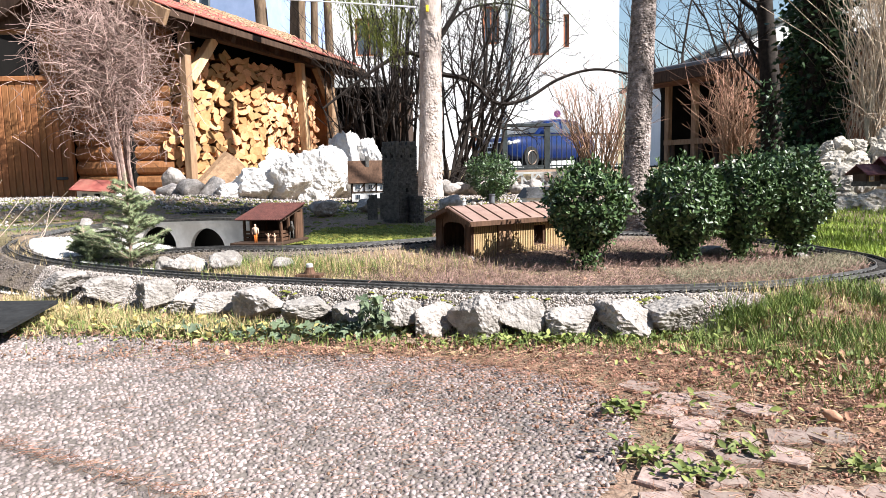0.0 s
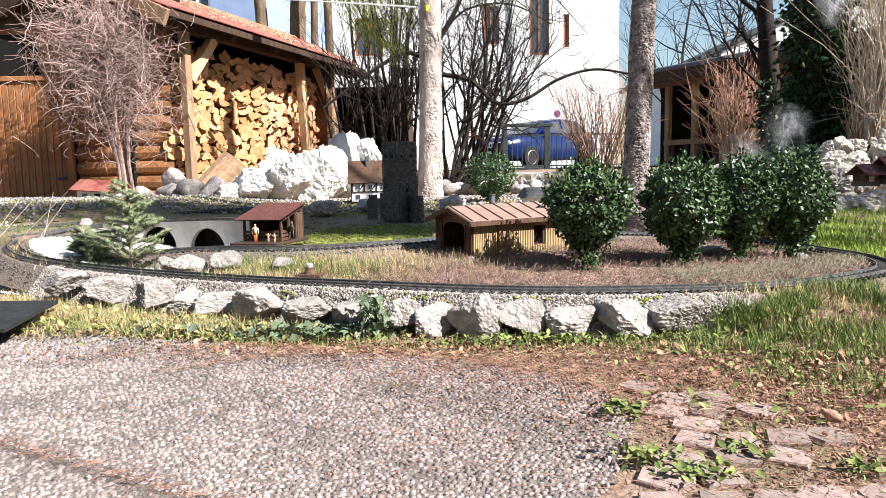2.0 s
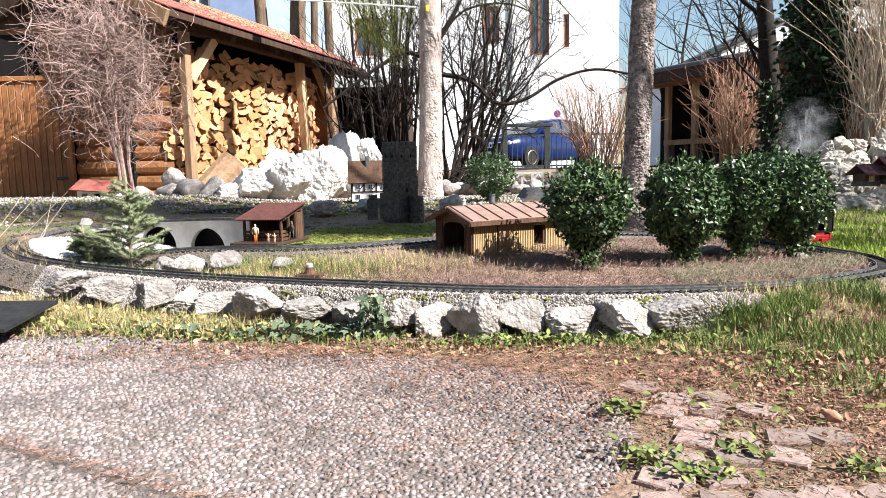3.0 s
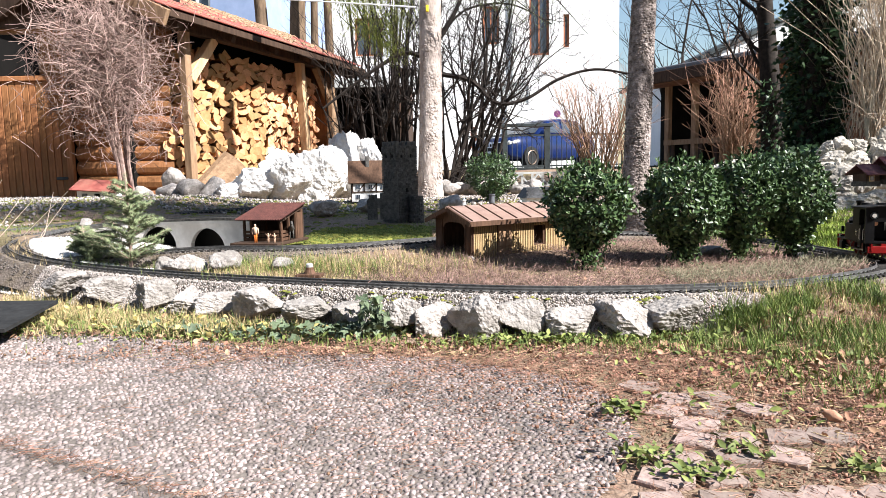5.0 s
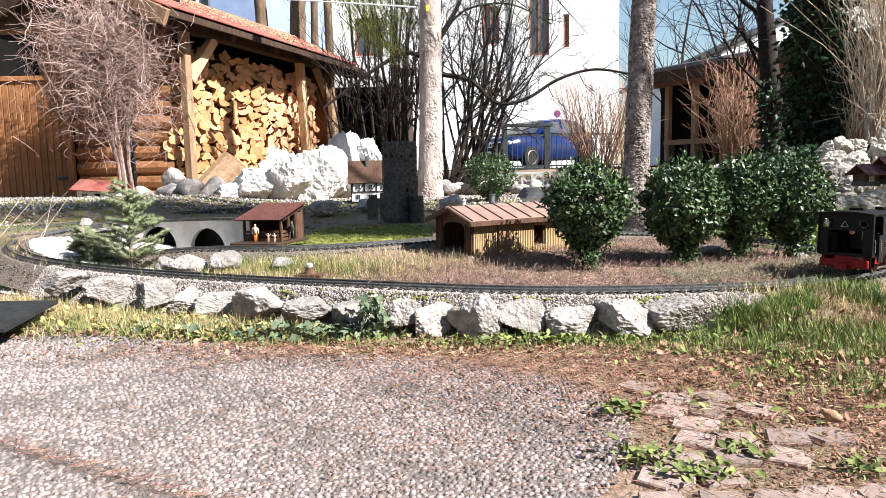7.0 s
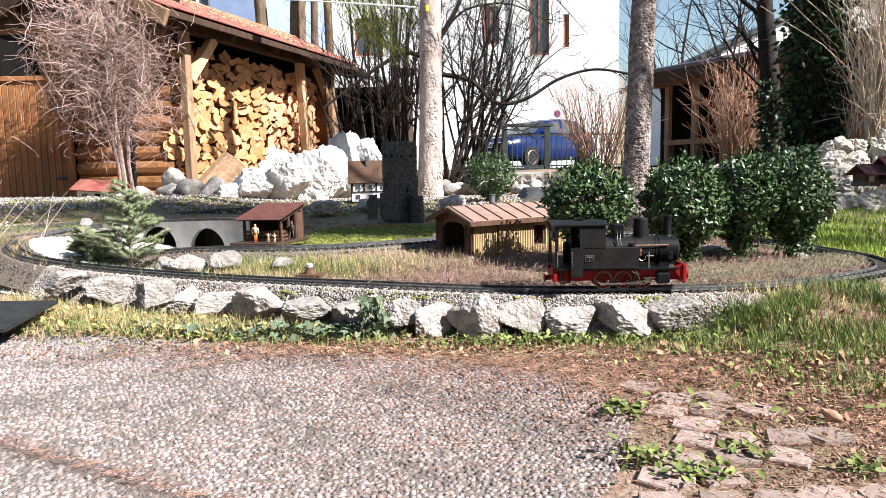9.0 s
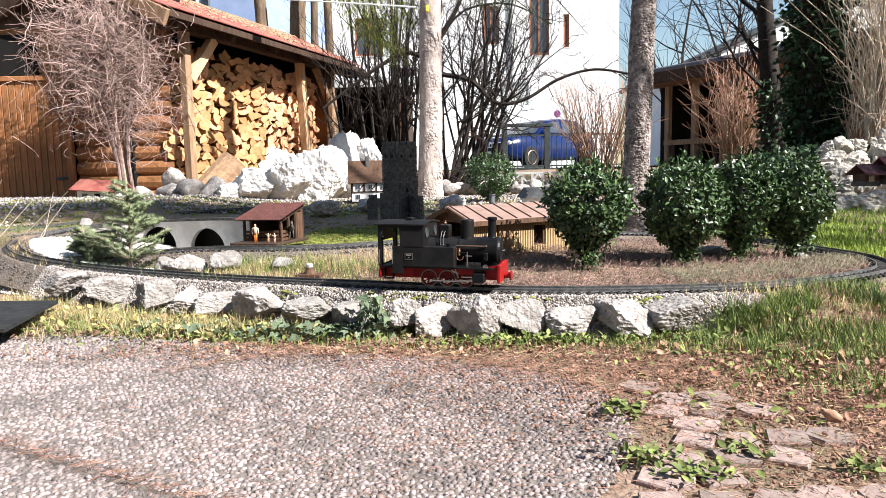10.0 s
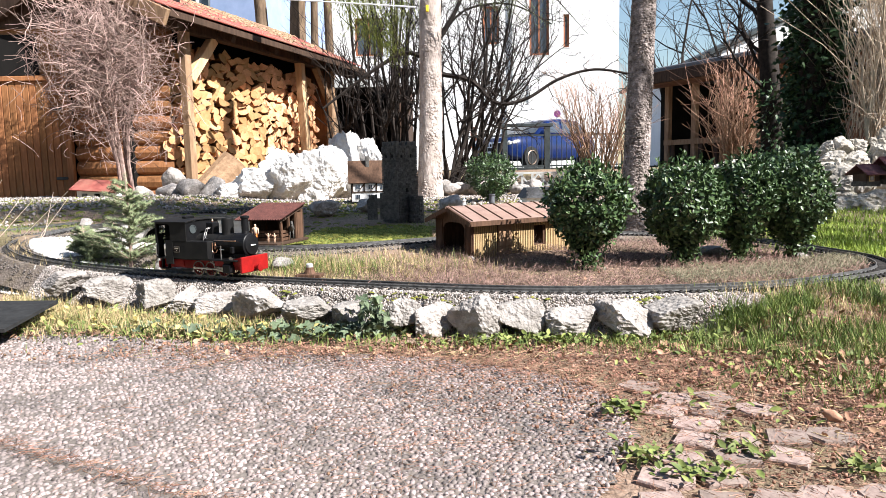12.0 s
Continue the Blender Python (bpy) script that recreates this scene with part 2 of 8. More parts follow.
# ---------------------------------------------------------------- mesh tools
def steam_mat():
    """Thin white steam: mostly clear, thicker in uneven wisps."""
    m = bpy.data.materials.new("steam")
    m.use_nodes = True
    N, L = m.node_tree.nodes, m.node_tree.links
    out = N["Material Output"]
    N.remove(N["Principled BSDF"])
    tc, nz = N.new("ShaderNodeTexCoord"), N.new("ShaderNodeTexNoise")
    nz.inputs["Scale"].default_value, nz.inputs["Detail"].default_value = 16.0, 5.0
    L.new(tc.outputs["Object"], nz.inputs["Vector"])
    mr = N.new("ShaderNodeMapRange")
    mr.inputs[1].default_value, mr.inputs[2].default_value = 0.36, 0.7
    mr.inputs[3].default_value, mr.inputs[4].default_value = 0.0, 0.36
    L.new(nz.outputs[0], mr.inputs[0])
    mp, gr, mu = N.new("ShaderNodeMapping"), N.new("ShaderNodeTexGradient"), N.new("ShaderNodeMath")
    mp.inputs["Scale"].default_value = (7.4, 7.4, 7.4)
    gr.gradient_type, mu.operation = "SPHERICAL", "MULTIPLY"
    L.new(tc.outputs["Object"], mp.inputs[0])
    L.new(mp.outputs[0], gr.inputs[0])
    L.new(gr.outputs[1], mu.inputs[0])
    L.new(mr.outputs[0], mu.inputs[1])
    tr, df, tl, ad, mx = N.new("ShaderNodeBsdfTransparent"), N.new("ShaderNodeBsdfDiffuse"), N.new("ShaderNodeBsdfTranslucent"), N.new("ShaderNodeMixShader"), N.new("ShaderNodeMixShader")
    df.inputs[0].default_value = tl.inputs[0].default_value = (0.85, 0.87, 0.9, 1)
    L.new(df.outputs[0], ad.inputs[1])
    L.new(tl.outputs[0], ad.inputs[2])
    L.new(mu.outputs[0], mx.inputs[0])
    L.new(tr.outputs[0], mx.inputs[1])
    L.new(ad.outputs[0], mx.inputs[2])
    L.new(mx.outputs[0], out.inputs[0])
    return m


M["steam"] = steam_mat()


class Geo:
    """Collects vertices and faces of one mesh."""

    def __init__(self):
        self.v, self.f = [], []

    def add(self, verts, faces, m=None):
        k = len(self.v)
        self.v.extend([tuple(m @ Vector(p)) for p in verts] if m is not None else [tuple(p) for p in verts])
        self.f.extend([tuple(i + k for i in f) for f in faces])
        return self

    def box(self, size, m=None, ch=0.0):
        x, y, z = (s / 2 for s in size)
        if ch <= 0:
            v = [(-x, -y, -z), (x, -y, -z), (x, y, -z), (-x, y, -z), (-x, -y, z), (x, -y, z), (x, y, z), (-x, y, z)]
            return self.add(v, [(0, 3, 2, 1), (4, 5, 6, 7), (0, 1, 5, 4), (1, 2, 6, 5), (2, 3, 7, 6), (3, 0, 4, 7)], m)
        c = min(ch, 0.45 * min(size))
        pts = []
        for sx in (-1, 1):
            for sy in (-1, 1):
                for sz in (-1, 1):
                    pts += [(sx * x, sy * (y - c), sz * (z - c)), (sx * (x - c), sy * y, sz * (z - c)), (sx * (x - c), sy * (y - c), sz * z)]
        return self.hull(pts, m)

    def hull(self, pts, m=None):
        bm = bmesh.new()
        for p in pts:
            bm.verts.new(p)
        bmesh.ops.convex_hull(bm, input=bm.verts)
        bmesh.ops.dissolve_limit(bm, angle_limit=0.02, verts=bm.verts, edges=bm.edges)
        bm.verts.index_update()
        self.add([v.co[:] for v in bm.verts], [[v.index for v in f.verts] for f in bm.faces], m)
        bm.free()
        return self

    def tube(self, pts, radii, n=6, cap=True, m=None):
        """A tapered tube along a line of points."""
        v, f = [], []
        for i, p in enumerate(pts):
            p = Vector(p)
            a = Vector(pts[min(i + 1, len(pts) - 1)]) - Vector(pts[max(i - 1, 0)])
            a = a.normalized() if a.length > 1e-9 else Vector((0, 0, 1))
            s = a.orthogonal().normalized() if abs(a.z) > 0.9 else a.cross(Vector((0, 0, 1))).normalized()
            if abs(a.z) > 0.9:
                s = Vector((1, 0, 0)) - a * a.x
                s.normalize()
            t = a.cross(s)
            r = radii[i] if hasattr(radii, "__len__") else radii
            v += [p + (s * math.cos(6.28318 * k / n) + t * math.sin(6.28318 * k / n)) * r for k in range(n)]
        for i in range(len(pts) - 1):
            for k in range(n):
                f.append((i * n + k, i * n + (k + 1) % n, (i + 1) * n + (k + 1) % n, (i + 1) * n + k))
        if cap:
            f += [tuple(range(n - 1, -1, -1)), tuple(range((len(pts) - 1) * n, len(pts) * n))]
        return self.add(v, f, m)

    def lathe(self, prof, n=16, m=None, closed=False):
        """Turns a profile of (radius, height) round the z axis; closed: a ring with a hole."""
        prof = prof + prof[:1] if closed else prof
        v = [(r * math.cos(6.28318 * k / n), r * math.sin(6.28318 * k / n), z) for r, z in prof for k in range(n)]
        f = [(i * n + k, i * n + (k + 1) % n, (i + 1) * n + (k + 1) % n, (i + 1) * n + k) for i in range(len(prof) - 1) for k in range(n)]
        if not closed:
            f += [tuple(range(n - 1, -1, -1)), tuple(range((len(prof) - 1) * n, len(prof) * n))]
        return self.add(v, f, m)

    def prism(self, outline, depth, m=None):
        """An outline in x and z, made deep along y."""
        n = len(outline)
        v = [(x, -depth / 2, z) for x, z in outline] + [(x, depth / 2, z) for x, z in outline]
        f = [tuple(range(n)), tuple(range(2 * n - 1, n - 1, -1))] + [(i, i + n, (i + 1) % n + n, (i + 1) % n) for i in range(n)]
        return self.add(v, f, m)

    def ring(self, r0, r1, depth, n=20, m=None):
        """A flat ring round the y axis."""
        v = []
        for r, y in ((r0, -depth / 2), (r1, -depth / 2), (r1, depth / 2), (r0, depth / 2)):
            v += [(r * math.cos(6.28318 * k / n), y, r * math.sin(6.28318 * k / n)) for k in range(n)]
        f = [(i * n + k, i * n + (k + 1) % n, ((i + 1) % 4) * n + (k + 1) % n, ((i + 1) % 4) * n + k) for i in range(4) for k in range(n)]
        return self.add(v, f, m)

    def weld(self):
        """Joins pieces that touch into one and drops the faces between them."""
        at, idx = {}, []
        for p in self.v:
            idx.append(at.setdefault(tuple(round(c, 5) for c in p), len(at)))
        faces = collections.Counter(frozenset(idx[i] for i in f) for f in self.f)
        self.f = [tuple(idx[i] for i in f) for f in self.f if faces[frozenset(idx[i] for i in f)] == 1]
        self.v = list(at)
        return self

    def mesh(self, name, smooth=False):
        me = bpy.data.meshes.new(name)
        me.from_pydata(self.v, [], self.f)
        if smooth:
            me.polygons.foreach_set("use_smooth", [True] * len(me.polygons))
        me.update()
        return me


def part(name, geo, material, parent=None, label="", m=None, smooth=False):
    """One mesh object, under a thing or a part when a parent is given."""
    me = geo if isinstance(geo, bpy.types.Mesh) else geo.mesh(name, smooth)
    if not me.materials:
        me.materials.append(M[material])
    ob = new(name, me)
    if parent is not None:
        ob.parent = parent
    if m is not None:
        ob.matrix_local = m
    if label:
        ob["label"] = label
    return ob


def thing(name, label, category, m=None, group="", kind=""):
    ob = new(name)
    ob.empty_display_size = 0.1
    if m is not None:
        ob.matrix_world = m
    return tagged(ob, label, category, group, kind)


def single(name, geo, material, label, category, m=None, group="", kind="", smooth=False):
    """A thing of one mesh."""
    return tagged(part(name, geo, material, None, "", m, smooth), label, category, group, kind)


def soft(a, b, x):
    t = min(1.0, max(0.0, (x - a) / (b - a)))
    return t * t * (3 - 2 * t)


def lerp_list(rows, x):
    if x <= rows[0][0]:
        return rows[0][1]
    for (a, u), (b, w) in zip(rows, rows[1:]):
        if x <= b:
            return u + (w - u) * (x - a) / (b - a)
    return rows[-1][1]


# ---------------------------------------------------------------- the railway line, centre of the rails' top
LOOP = [(-1.526, 2.725, 0.125), (-1.26, 2.793, 0.138), (-0.95, 2.73, 0.158), (-0.635, 2.67, 0.16), (-0.374, 2.72, 0.16), (-0.05, 2.89, 0.16), (0.4, 3.15, 0.15), (0.85, 3.33, 0.13), (1.22, 3.37, 0.11), (1.5, 3.21, 0.095), (1.61, 2.88, 0.088), (1.58, 2.5, 0.1), (1.434, 2.182, 0.108), (1.183, 2.0, 0.11), (0.97, 1.927, 0.107), (0.73, 1.893, 0.107), (0.422, 1.893, 0.107), (0.123, 1.946, 0.107), (-0.252, 2.058, 0.111), (-0.74, 2.265, 0.108), (-1.232, 2.498, 0.113), (-1.6, 2.69, 0.13), (-1.79, 2.84, 0.15), (-1.9, 3.0, 0.163), (-1.95, 3.18, 0.173), (-1.923, 3.37, 0.188), (-1.804, 3.47, 0.206), (-1.517, 3.48, 0.229), (-1.24, 3.36, 0.243), (-1.0, 3.22, 0.253), (-0.8, 3.13, 0.25)]


def spline(pts, step=0.01):
    """Even points along a smooth line through pts."""
    P = [Vector(p) for p in pts]
    out = []
    for i in range(len(P) - 1):
        a, b, c, d = P[max(i - 1, 0)], P[i], P[i + 1], P[min(i + 2, len(P) - 1)]
        for k in range(24):
            t = k / 24
            out.append(0.5 * ((2 * b) + (c - a) * t + (2 * a - 5 * b + 4 * c - d) * t * t + (3 * b - a - 3 * c + d) * t ** 3))
    out.append(P[-1])
    even, left = [out[0]], step
    for a, b in zip(out, out[1:]):
        l = (b - a).length
        while l >= left and l > 0:
            a = a + (b - a) * (left / l)
            l = (b - a).length
            even.append(a.copy())
            left = step
        left -= l
    return even


LINE = spline(LOOP)


def on_line(s):
    """The point at s metres along the line."""
    k = min(max(s / 0.01, 0), len(LINE) - 1.001)
    i = int(k)
    return LINE[i] + (LINE[i + 1] - LINE[i]) * (k - i)


FRONT = [(-2.6, 3.5, 0.15), (-1.95, 3.18, 0.15), (-1.9, 3.0, 0.139), (-1.79, 2.84, 0.126), (-1.6, 2.69, 0.106), (-1.232, 2.498, 0.089), (-0.74, 2.265, 0.084), (-0.252, 2.058, 0.087), (0.123, 1.946, 0.083),
         (0.422, 1.893, 0.083), (0.73, 1.893, 0.083), (0.97, 1.927, 0.083), (1.183, 2.0, 0.086), (1.434, 2.182, 0.084), (1.58, 2.5, 0.078), (2.2, 3.2, 0.07)]


def front_y(x):
    """Where the front stretch of the line lies at x."""
    return lerp_list([(a, b) for a, b, c in FRONT], x)


def ground_z(x, y):
    """Height of the garden's ground."""
    e = front_y(x)
    bed = lerp_list([(a, c) for a, b, c in FRONT], x)
    right = soft(0.62, 0.9, x)
    a = e - 0.14 - 0.25 * right
    z = bed * soft(a, a + 0.09 + 0.25 * right, y)
    z += 0.012 * right * soft(1.2, 1.6, y) * (1 - soft(1.6, 2.2, y))
    back = lerp_list([(2.25, 0), (2.6, 0.045), (3.0, 0.05), (3.5, 0.085), (4.2, 0.11), (5.2, 0.14), (7.0, 0.1), (8.5, 0.15), (10.0, 0.36), (30, 0.36)], y)
    keep = soft(0.3, 1.0, x) * (1 - soft(2.9, 4.6, y))
    left = soft(-0.55, -1.0, x) * (1 - soft(3.7, 4.1, y)) if x < -0.55 else 0.0
    z += back * (1 - keep) * (1 - 0.9 * left)
    z -= 0.022 * soft(1.1, 1.45, x) * soft(2.3, 2.8, y) * (1 - soft(3.1, 3.8, y))
    z += left * (-0.03 * soft(-1.45, -1.2, x) * soft(2.4, 2.9, y) + 0.025 * soft(-1.45, -1.75, x) * soft(2.7, 3.1, y)) if x < -0.55 else 0.0
    amp = 0.008 * soft(2.0, 2.4, y) * (1 - 0.7 * keep) + 0.03 * soft(5, 8, y)
    z += amp * noise.noise(Vector((x * 2.3, y * 2.3, 0.3))) + 0.003 * soft(1.7, 2.1, y) * noise.noise(Vector((x * 11, y * 11, 2)))
    return z


# ---------------------------------------------------------------- ground, pavement
def ground():
    xs = list(np.linspace(-2400, -60, 8)) + list(np.linspace(-40, -3.4, 24)) + list(np.linspace(-3.3, 3.3, 166)) + list(np.linspace(3.4, 40, 24)) + list(np.linspace(60, 2400, 8))
    ys = list(np.linspace(-600, -20, 6)) + list(np.linspace(-10, 0.5, 10)) + list(np.linspace(0.6, 1.5, 10)) + list(np.linspace(1.52, 4.6, 150)) + list(np.linspace(4.65, 10.5, 60)) + list(np.linspace(11, 40, 14)) + list(np.linspace(60, 2600, 12))
    v = [(x, y, ground_z(x, y) - 0.004 - (0.012 if y < 1.9 and -1.6 < x < 0.12 and y < front_y(x) - 0.25 else 0)) for y in ys for x in xs]
    n = len(xs)
    f = [(j * n + i, j * n + i + 1, (j + 1) * n + i + 1, (j + 1) * n + i) for j in range(len(ys) - 1) for i in range(n - 1)]
    single("ground", Geo().add(v, f), "soil", "brown garden soil with moss and litter", "ground", kind="structure", smooth=True)


def rail_pair(line, name_ties, parent):
    """Two rails with ties under them along a line."""
    prof = [(-0.0016, 0), (0.0016, 0), (0.0016, -0.003), (0.0009, -0.004), (0.0009, -0.008), (0.0034, -0.0095), (-0.0034, -0.0095), (-0.0009, -0.008), (-0.0009, -0.004), (-0.0016, -0.003)]
    k = len(prof)
    pts = line[::3]
    for side in (-1, 1):
        v, f = [], []
        for i, p in enumerate(pts):
            a = (pts[min(i + 1, len(pts) - 1)] - pts[max(i - 1, 0)]).normalized()
            s = a.cross(Vector((0, 0, 1))).normalized()
            v += [p + s * (side * 0.0242 + x) + Vector((0, 0, z)) for x, z in prof]
        for i in range(len(pts) - 1):
            f += [(i * k + j, i * k + (j + 1) % k, (i + 1) * k + (j + 1) % k, (i + 1) * k + j) for j in range(k)]
        part("rail", Geo().add(v, f), "rail", parent)
    tie_mesh = Geo().box((0.013, 0.088, 0.0075), None, 0.0015)
    for side in (-1, 1):
        for o in (-1, 1):
            tie_mesh.box((0.008, 0.004, 0.005), pose(0, side * 0.0242 + o * 0.0055, 0.005), 0.001)
    tie_mesh = tie_mesh.mesh("tie")
    i = 2
    acc = 0.0
    while i < len(line) - 2:
        p, a = line[int(i)], line[int(i) + 2] - line[int(i) - 2]
        part("tie", tie_mesh, "tie", parent, "", pose(p.x, p.y, p.z - 0.0135, 0, 0, math.degrees(math.atan2(a.y, a.x))))
        i += 2.73


def railway():
    t = thing("railway_track", "narrow garden railway track with dark rails on black ties", "railway track", kind="structure")
    rail_pair(LINE, "tie", t)
    siding = spline([(-2.9, 3.25, 0.175), (-2.5, 3.4, 0.18), (-2.2, 3.62, 0.19), (-1.95, 3.95, 0.21), (-1.5, 4.3, 0.23), (-0.9, 4.5, 0.245)])
    t2 = thing("railway_track", "dark garden railway siding in the shade behind", "railway track", kind="structure")
    rail_pair(siding, "tie", t2)
    return siding


# ---------------------------------------------------------------- stones
def rock(size, seed, sub=5, planes=11, rough=0.06, boxy=2.0):
    """A broken stone: a ball cut by planes, with uneven faces. size: full lengths along x, y, z; it stands on z = 0."""
    rng = random.Random(seed)
    bm = bmesh.new()
    bmesh.ops.create_icosphere(bm, subdivisions=sub, radius=1.0)
    cuts = []
    for _ in range(planes):
        n = Vector((rng.gauss(0, 1), rng.gauss(0, 1), rng.gauss(0, 1))).normalized()
        cuts.append((n, rng.uniform(0.5, 0.82)))
    off = Vector((seed * 3.1, seed * 1.7, seed * 0.9))
    for v in bm.verts:
        d = v.co.normalized()
        r = (abs(d.x) ** boxy + abs(d.y) ** boxy + abs(d.z) ** boxy) ** (-1 / boxy)
        for n, k in cuts:
            c = d.dot(n)
            if c > 0.05:
                r = min(r, k / c)
        q = d * r
        crack = 1 - abs(noise.noise(q * 3.1 + off * 2)) * 2.2
        r *= 1 + rough * (0.7 * noise.noise(q * 2.5 + off) + 0.7 * noise.noise(q * 7 + off) + 0.5 * noise.noise(q * 16 + off) - 0.55 * max(0.0, crack))
        v.co = d * r
    lo = [min(v.co[i] for v in bm.verts) for i in range(3)]
    hi = [max(v.co[i] for v in bm.verts) for i in range(3)]
    bm.verts.index_update()
    g = Geo().add([[((v.co[i] - lo[i]) / (hi[i] - lo[i]) - (0.5 if i < 2 else 0.06)) * size[i] for i in range(3)] for v in bm.verts],
                  [[v.index for v in f.verts] for f in bm.faces])
    bm.free()
    return g


def wall_cells(width, height, openings, thick):
    """A wall in x and z from its lower left corner, with openings (x0, x1, z0, z1) cut through."""
    xs = sorted({0.0, width, *[o[0] for o in openings], *[o[1] for o in openings]})
    zs = sorted({0.0, height, *[o[2] for o in openings], *[o[3] for o in openings]})
    g = Geo()
    for a, b in zip(xs, xs[1:]):
        for c, d in zip(zs, zs[1:]):
            x, z = (a + b) / 2, (c + d) / 2
            if not any(o[0] < x < o[1] and o[2] < z < o[3] for o in openings):
                g.box((b - a, thick, d - c), pose(x, thick / 2, z))
    return g.weld()


def window(parent, x0, x1, z0, z1, y, name="window", bars=1, frame_mat="window_wood", w=0.09):
    """A window with frame and panes in a wall's space."""
    fr = Geo()
    cx, cz = (x0 + x1) / 2, (z0 + z1) / 2
    fr.box((w, 0.1, z1 - z0), pose(x0 + w / 2, y, cz)).box((w, 0.1, z1 - z0), pose(x1 - w / 2, y, cz))
    fr.box((x1 - x0 - 2 * w, 0.1, w), pose(cx, y, z0 + w / 2)).box((x1 - x0 - 2 * w, 0.1, w), pose(cx, y, z1 - w / 2))
    for k in range(bars):
        x = x0 + (x1 - x0) * (k + 1) / (bars + 1)
        fr.box((w * 0.7, 0.08, z1 - z0 - 2 * w), pose(x, y, cz))
    f = part(name, fr, frame_mat, parent)
    part("pane", Geo().box((x1 - x0 - w, 0.02, z1 - z0 - w), pose(cx, y + 0.03, cz)), "pane", f)
    part("window_sill", Geo().box((x1 - x0 + 0.1, 0.2, 0.05), pose(cx, y - 0.06, z0 - 0.03), 0.01), "galv", f)


# ---------------------------------------------------------------- houses behind
def white_house():
    h = thing("white_house", "large white rendered house with brown-framed windows", "house", pose(-6.0, 30, 0.45, 0, 0, 0))
    ops = [(9.9, 10.75, 4.9, 8.1), (11.36, 11.62, 5.2, 6.6), (7.9, 8.6, 5.4, 7.0), (7.3, 7.58, 1.0, 1.9), (8.65, 9.85, 2.85, 3.75), (2.4, 3.6, 5.0, 6.6), (2.4, 3.6, 1.4, 2.9)]
    part("wall", wall_cells(13.75, 9.6, ops, 0.4), "wall_white", h)
    part("side_wall", Geo().box((0.4, 9.6, 9.6), pose(13.55, 5.2, 4.8)), "wall_white", h)
    part("side_wall", Geo().box((0.4, 9.6, 9.6), pose(0.2, 5.2, 4.8)), "wall_white", h)
    part("back_wall", Geo().box((13.75, 0.4, 9.6), pose(6.875, 10.2, 4.8)), "wall_white", h)
    part("floor_slab", Geo().box((12.9, 9.5, 0.2), pose(6.875, 5.2, 4.3)), "unlit_black", h)
    rf = Geo().prism([(-0.6, 9.6), (14.35, 9.6), (14.35, 9.75), (6.9, 12.6), (-0.6, 9.75)], 11.6, pose(0, 5.1, 0))
    part("roof", rf, "slate", h)
    for k, o in enumerate(ops):
        if k == 4:
            part("shutter", Geo().box((1.2, 0.08, 0.9), pose(9.25, 0.1, 3.3), 0.01), "galv", h)
        else:
            window(h, *o, 0.14, bars=1 if o[1] - o[0] > 0.5 else 0)
    part("downpipe", Geo().tube([(9.15, -0.1, 9.5), (9.15, -0.1, 3.9), (8.9, -0.1, 3.7), (8.9, -0.1, 0.2)], 0.06, 8), "galv", h)
    s = thing("street_sign", "round red and blue street sign on a grey post", "sign", pose(5.0, 29.5, 0.45))
    part("pole", Geo().tube([(0, 0, 0), (0, 0, 2.6)], 0.035, 8), "galv", s)
    part("sign_disc", Geo().ring(0.0, 0.15, 0.02, 20, pose(0, -0.05, 2.35)), "purple", s)

    b = thing("blue_house", "pale blue house in shade behind the shed", "house", pose(-10.5, 21, 0.4, 0, 0, -8))
    ops = [(1.2, 2.1, 4.6, 6.2), (3.0, 3.9, 4.6, 6.2)]
    part("wall", wall_cells(5.4, 8.0, ops, 0.3), "blue_wall", b)
    part("back_wall", Geo().box((5.4, 0.3, 8), pose(2.7, 6, 4)), "blue_wall", b)
    part("side_wall", Geo().box((0.3, 5.5, 8), pose(5.25, 3.1, 4)), "blue_wall", b)
    part("side_wall", Geo().box((0.3, 5.5, 8), pose(0.15, 3.1, 4)), "blue_wall", b)
    part("roof", Geo().prism([(-0.4, 8), (5.8, 8), (2.7, 10)], 7, pose(0, 3, 0)), "slate", b)
    for o in ops:
        window(b, *o, 0.12, frame_mat="white_paint")


def sky_block():
    """An unseen plain wall, added behind the paving to block sky light and deepen shadows."""
    single("wall_south", Geo().box((18, 0.3, 5.2), pose(-1.0, -3.4, 2.6)), "wall_grey", "plain grey unseen wall added behind the paving to block sky light", "wall", kind="structure")


def carport():
    c = thing("carport", "grey-roofed open carport, dark inside", "carport", pose(-3.1, 13.0, 0.3))
    for x in (0.1, 2.3):
        part("post", Geo().box((0.12, 0.12, 1.85), pose(x, 0.1, 0.92), 0.01), "dark_wood", c)
    # back wall near black: the shade inside the carport as colour
    part("back_wall", Geo().box((2.5, 0.12, 2.3), pose(1.2, 2.6, 1.15)), "unlit_black", c)
    part("side_wall", Geo().box((0.12, 2.6, 2.1), pose(2.42, 1.35, 1.05)), "dark_wood", c)
    part("side_wall", Geo().box((0.12, 2.6, 2.1), pose(0.0, 1.35, 1.05)), "dark_wood", c)
    part("roof", Geo().box((2.9, 3.2, 0.08), pose(1.2, 1.3, 2.15, 14, 0, 0), 0.01), "wall_grey", c)
    part("fascia", Geo().box((2.95, 0.06, 0.16), pose(1.2, -0.3, 1.79)), "galv", c)


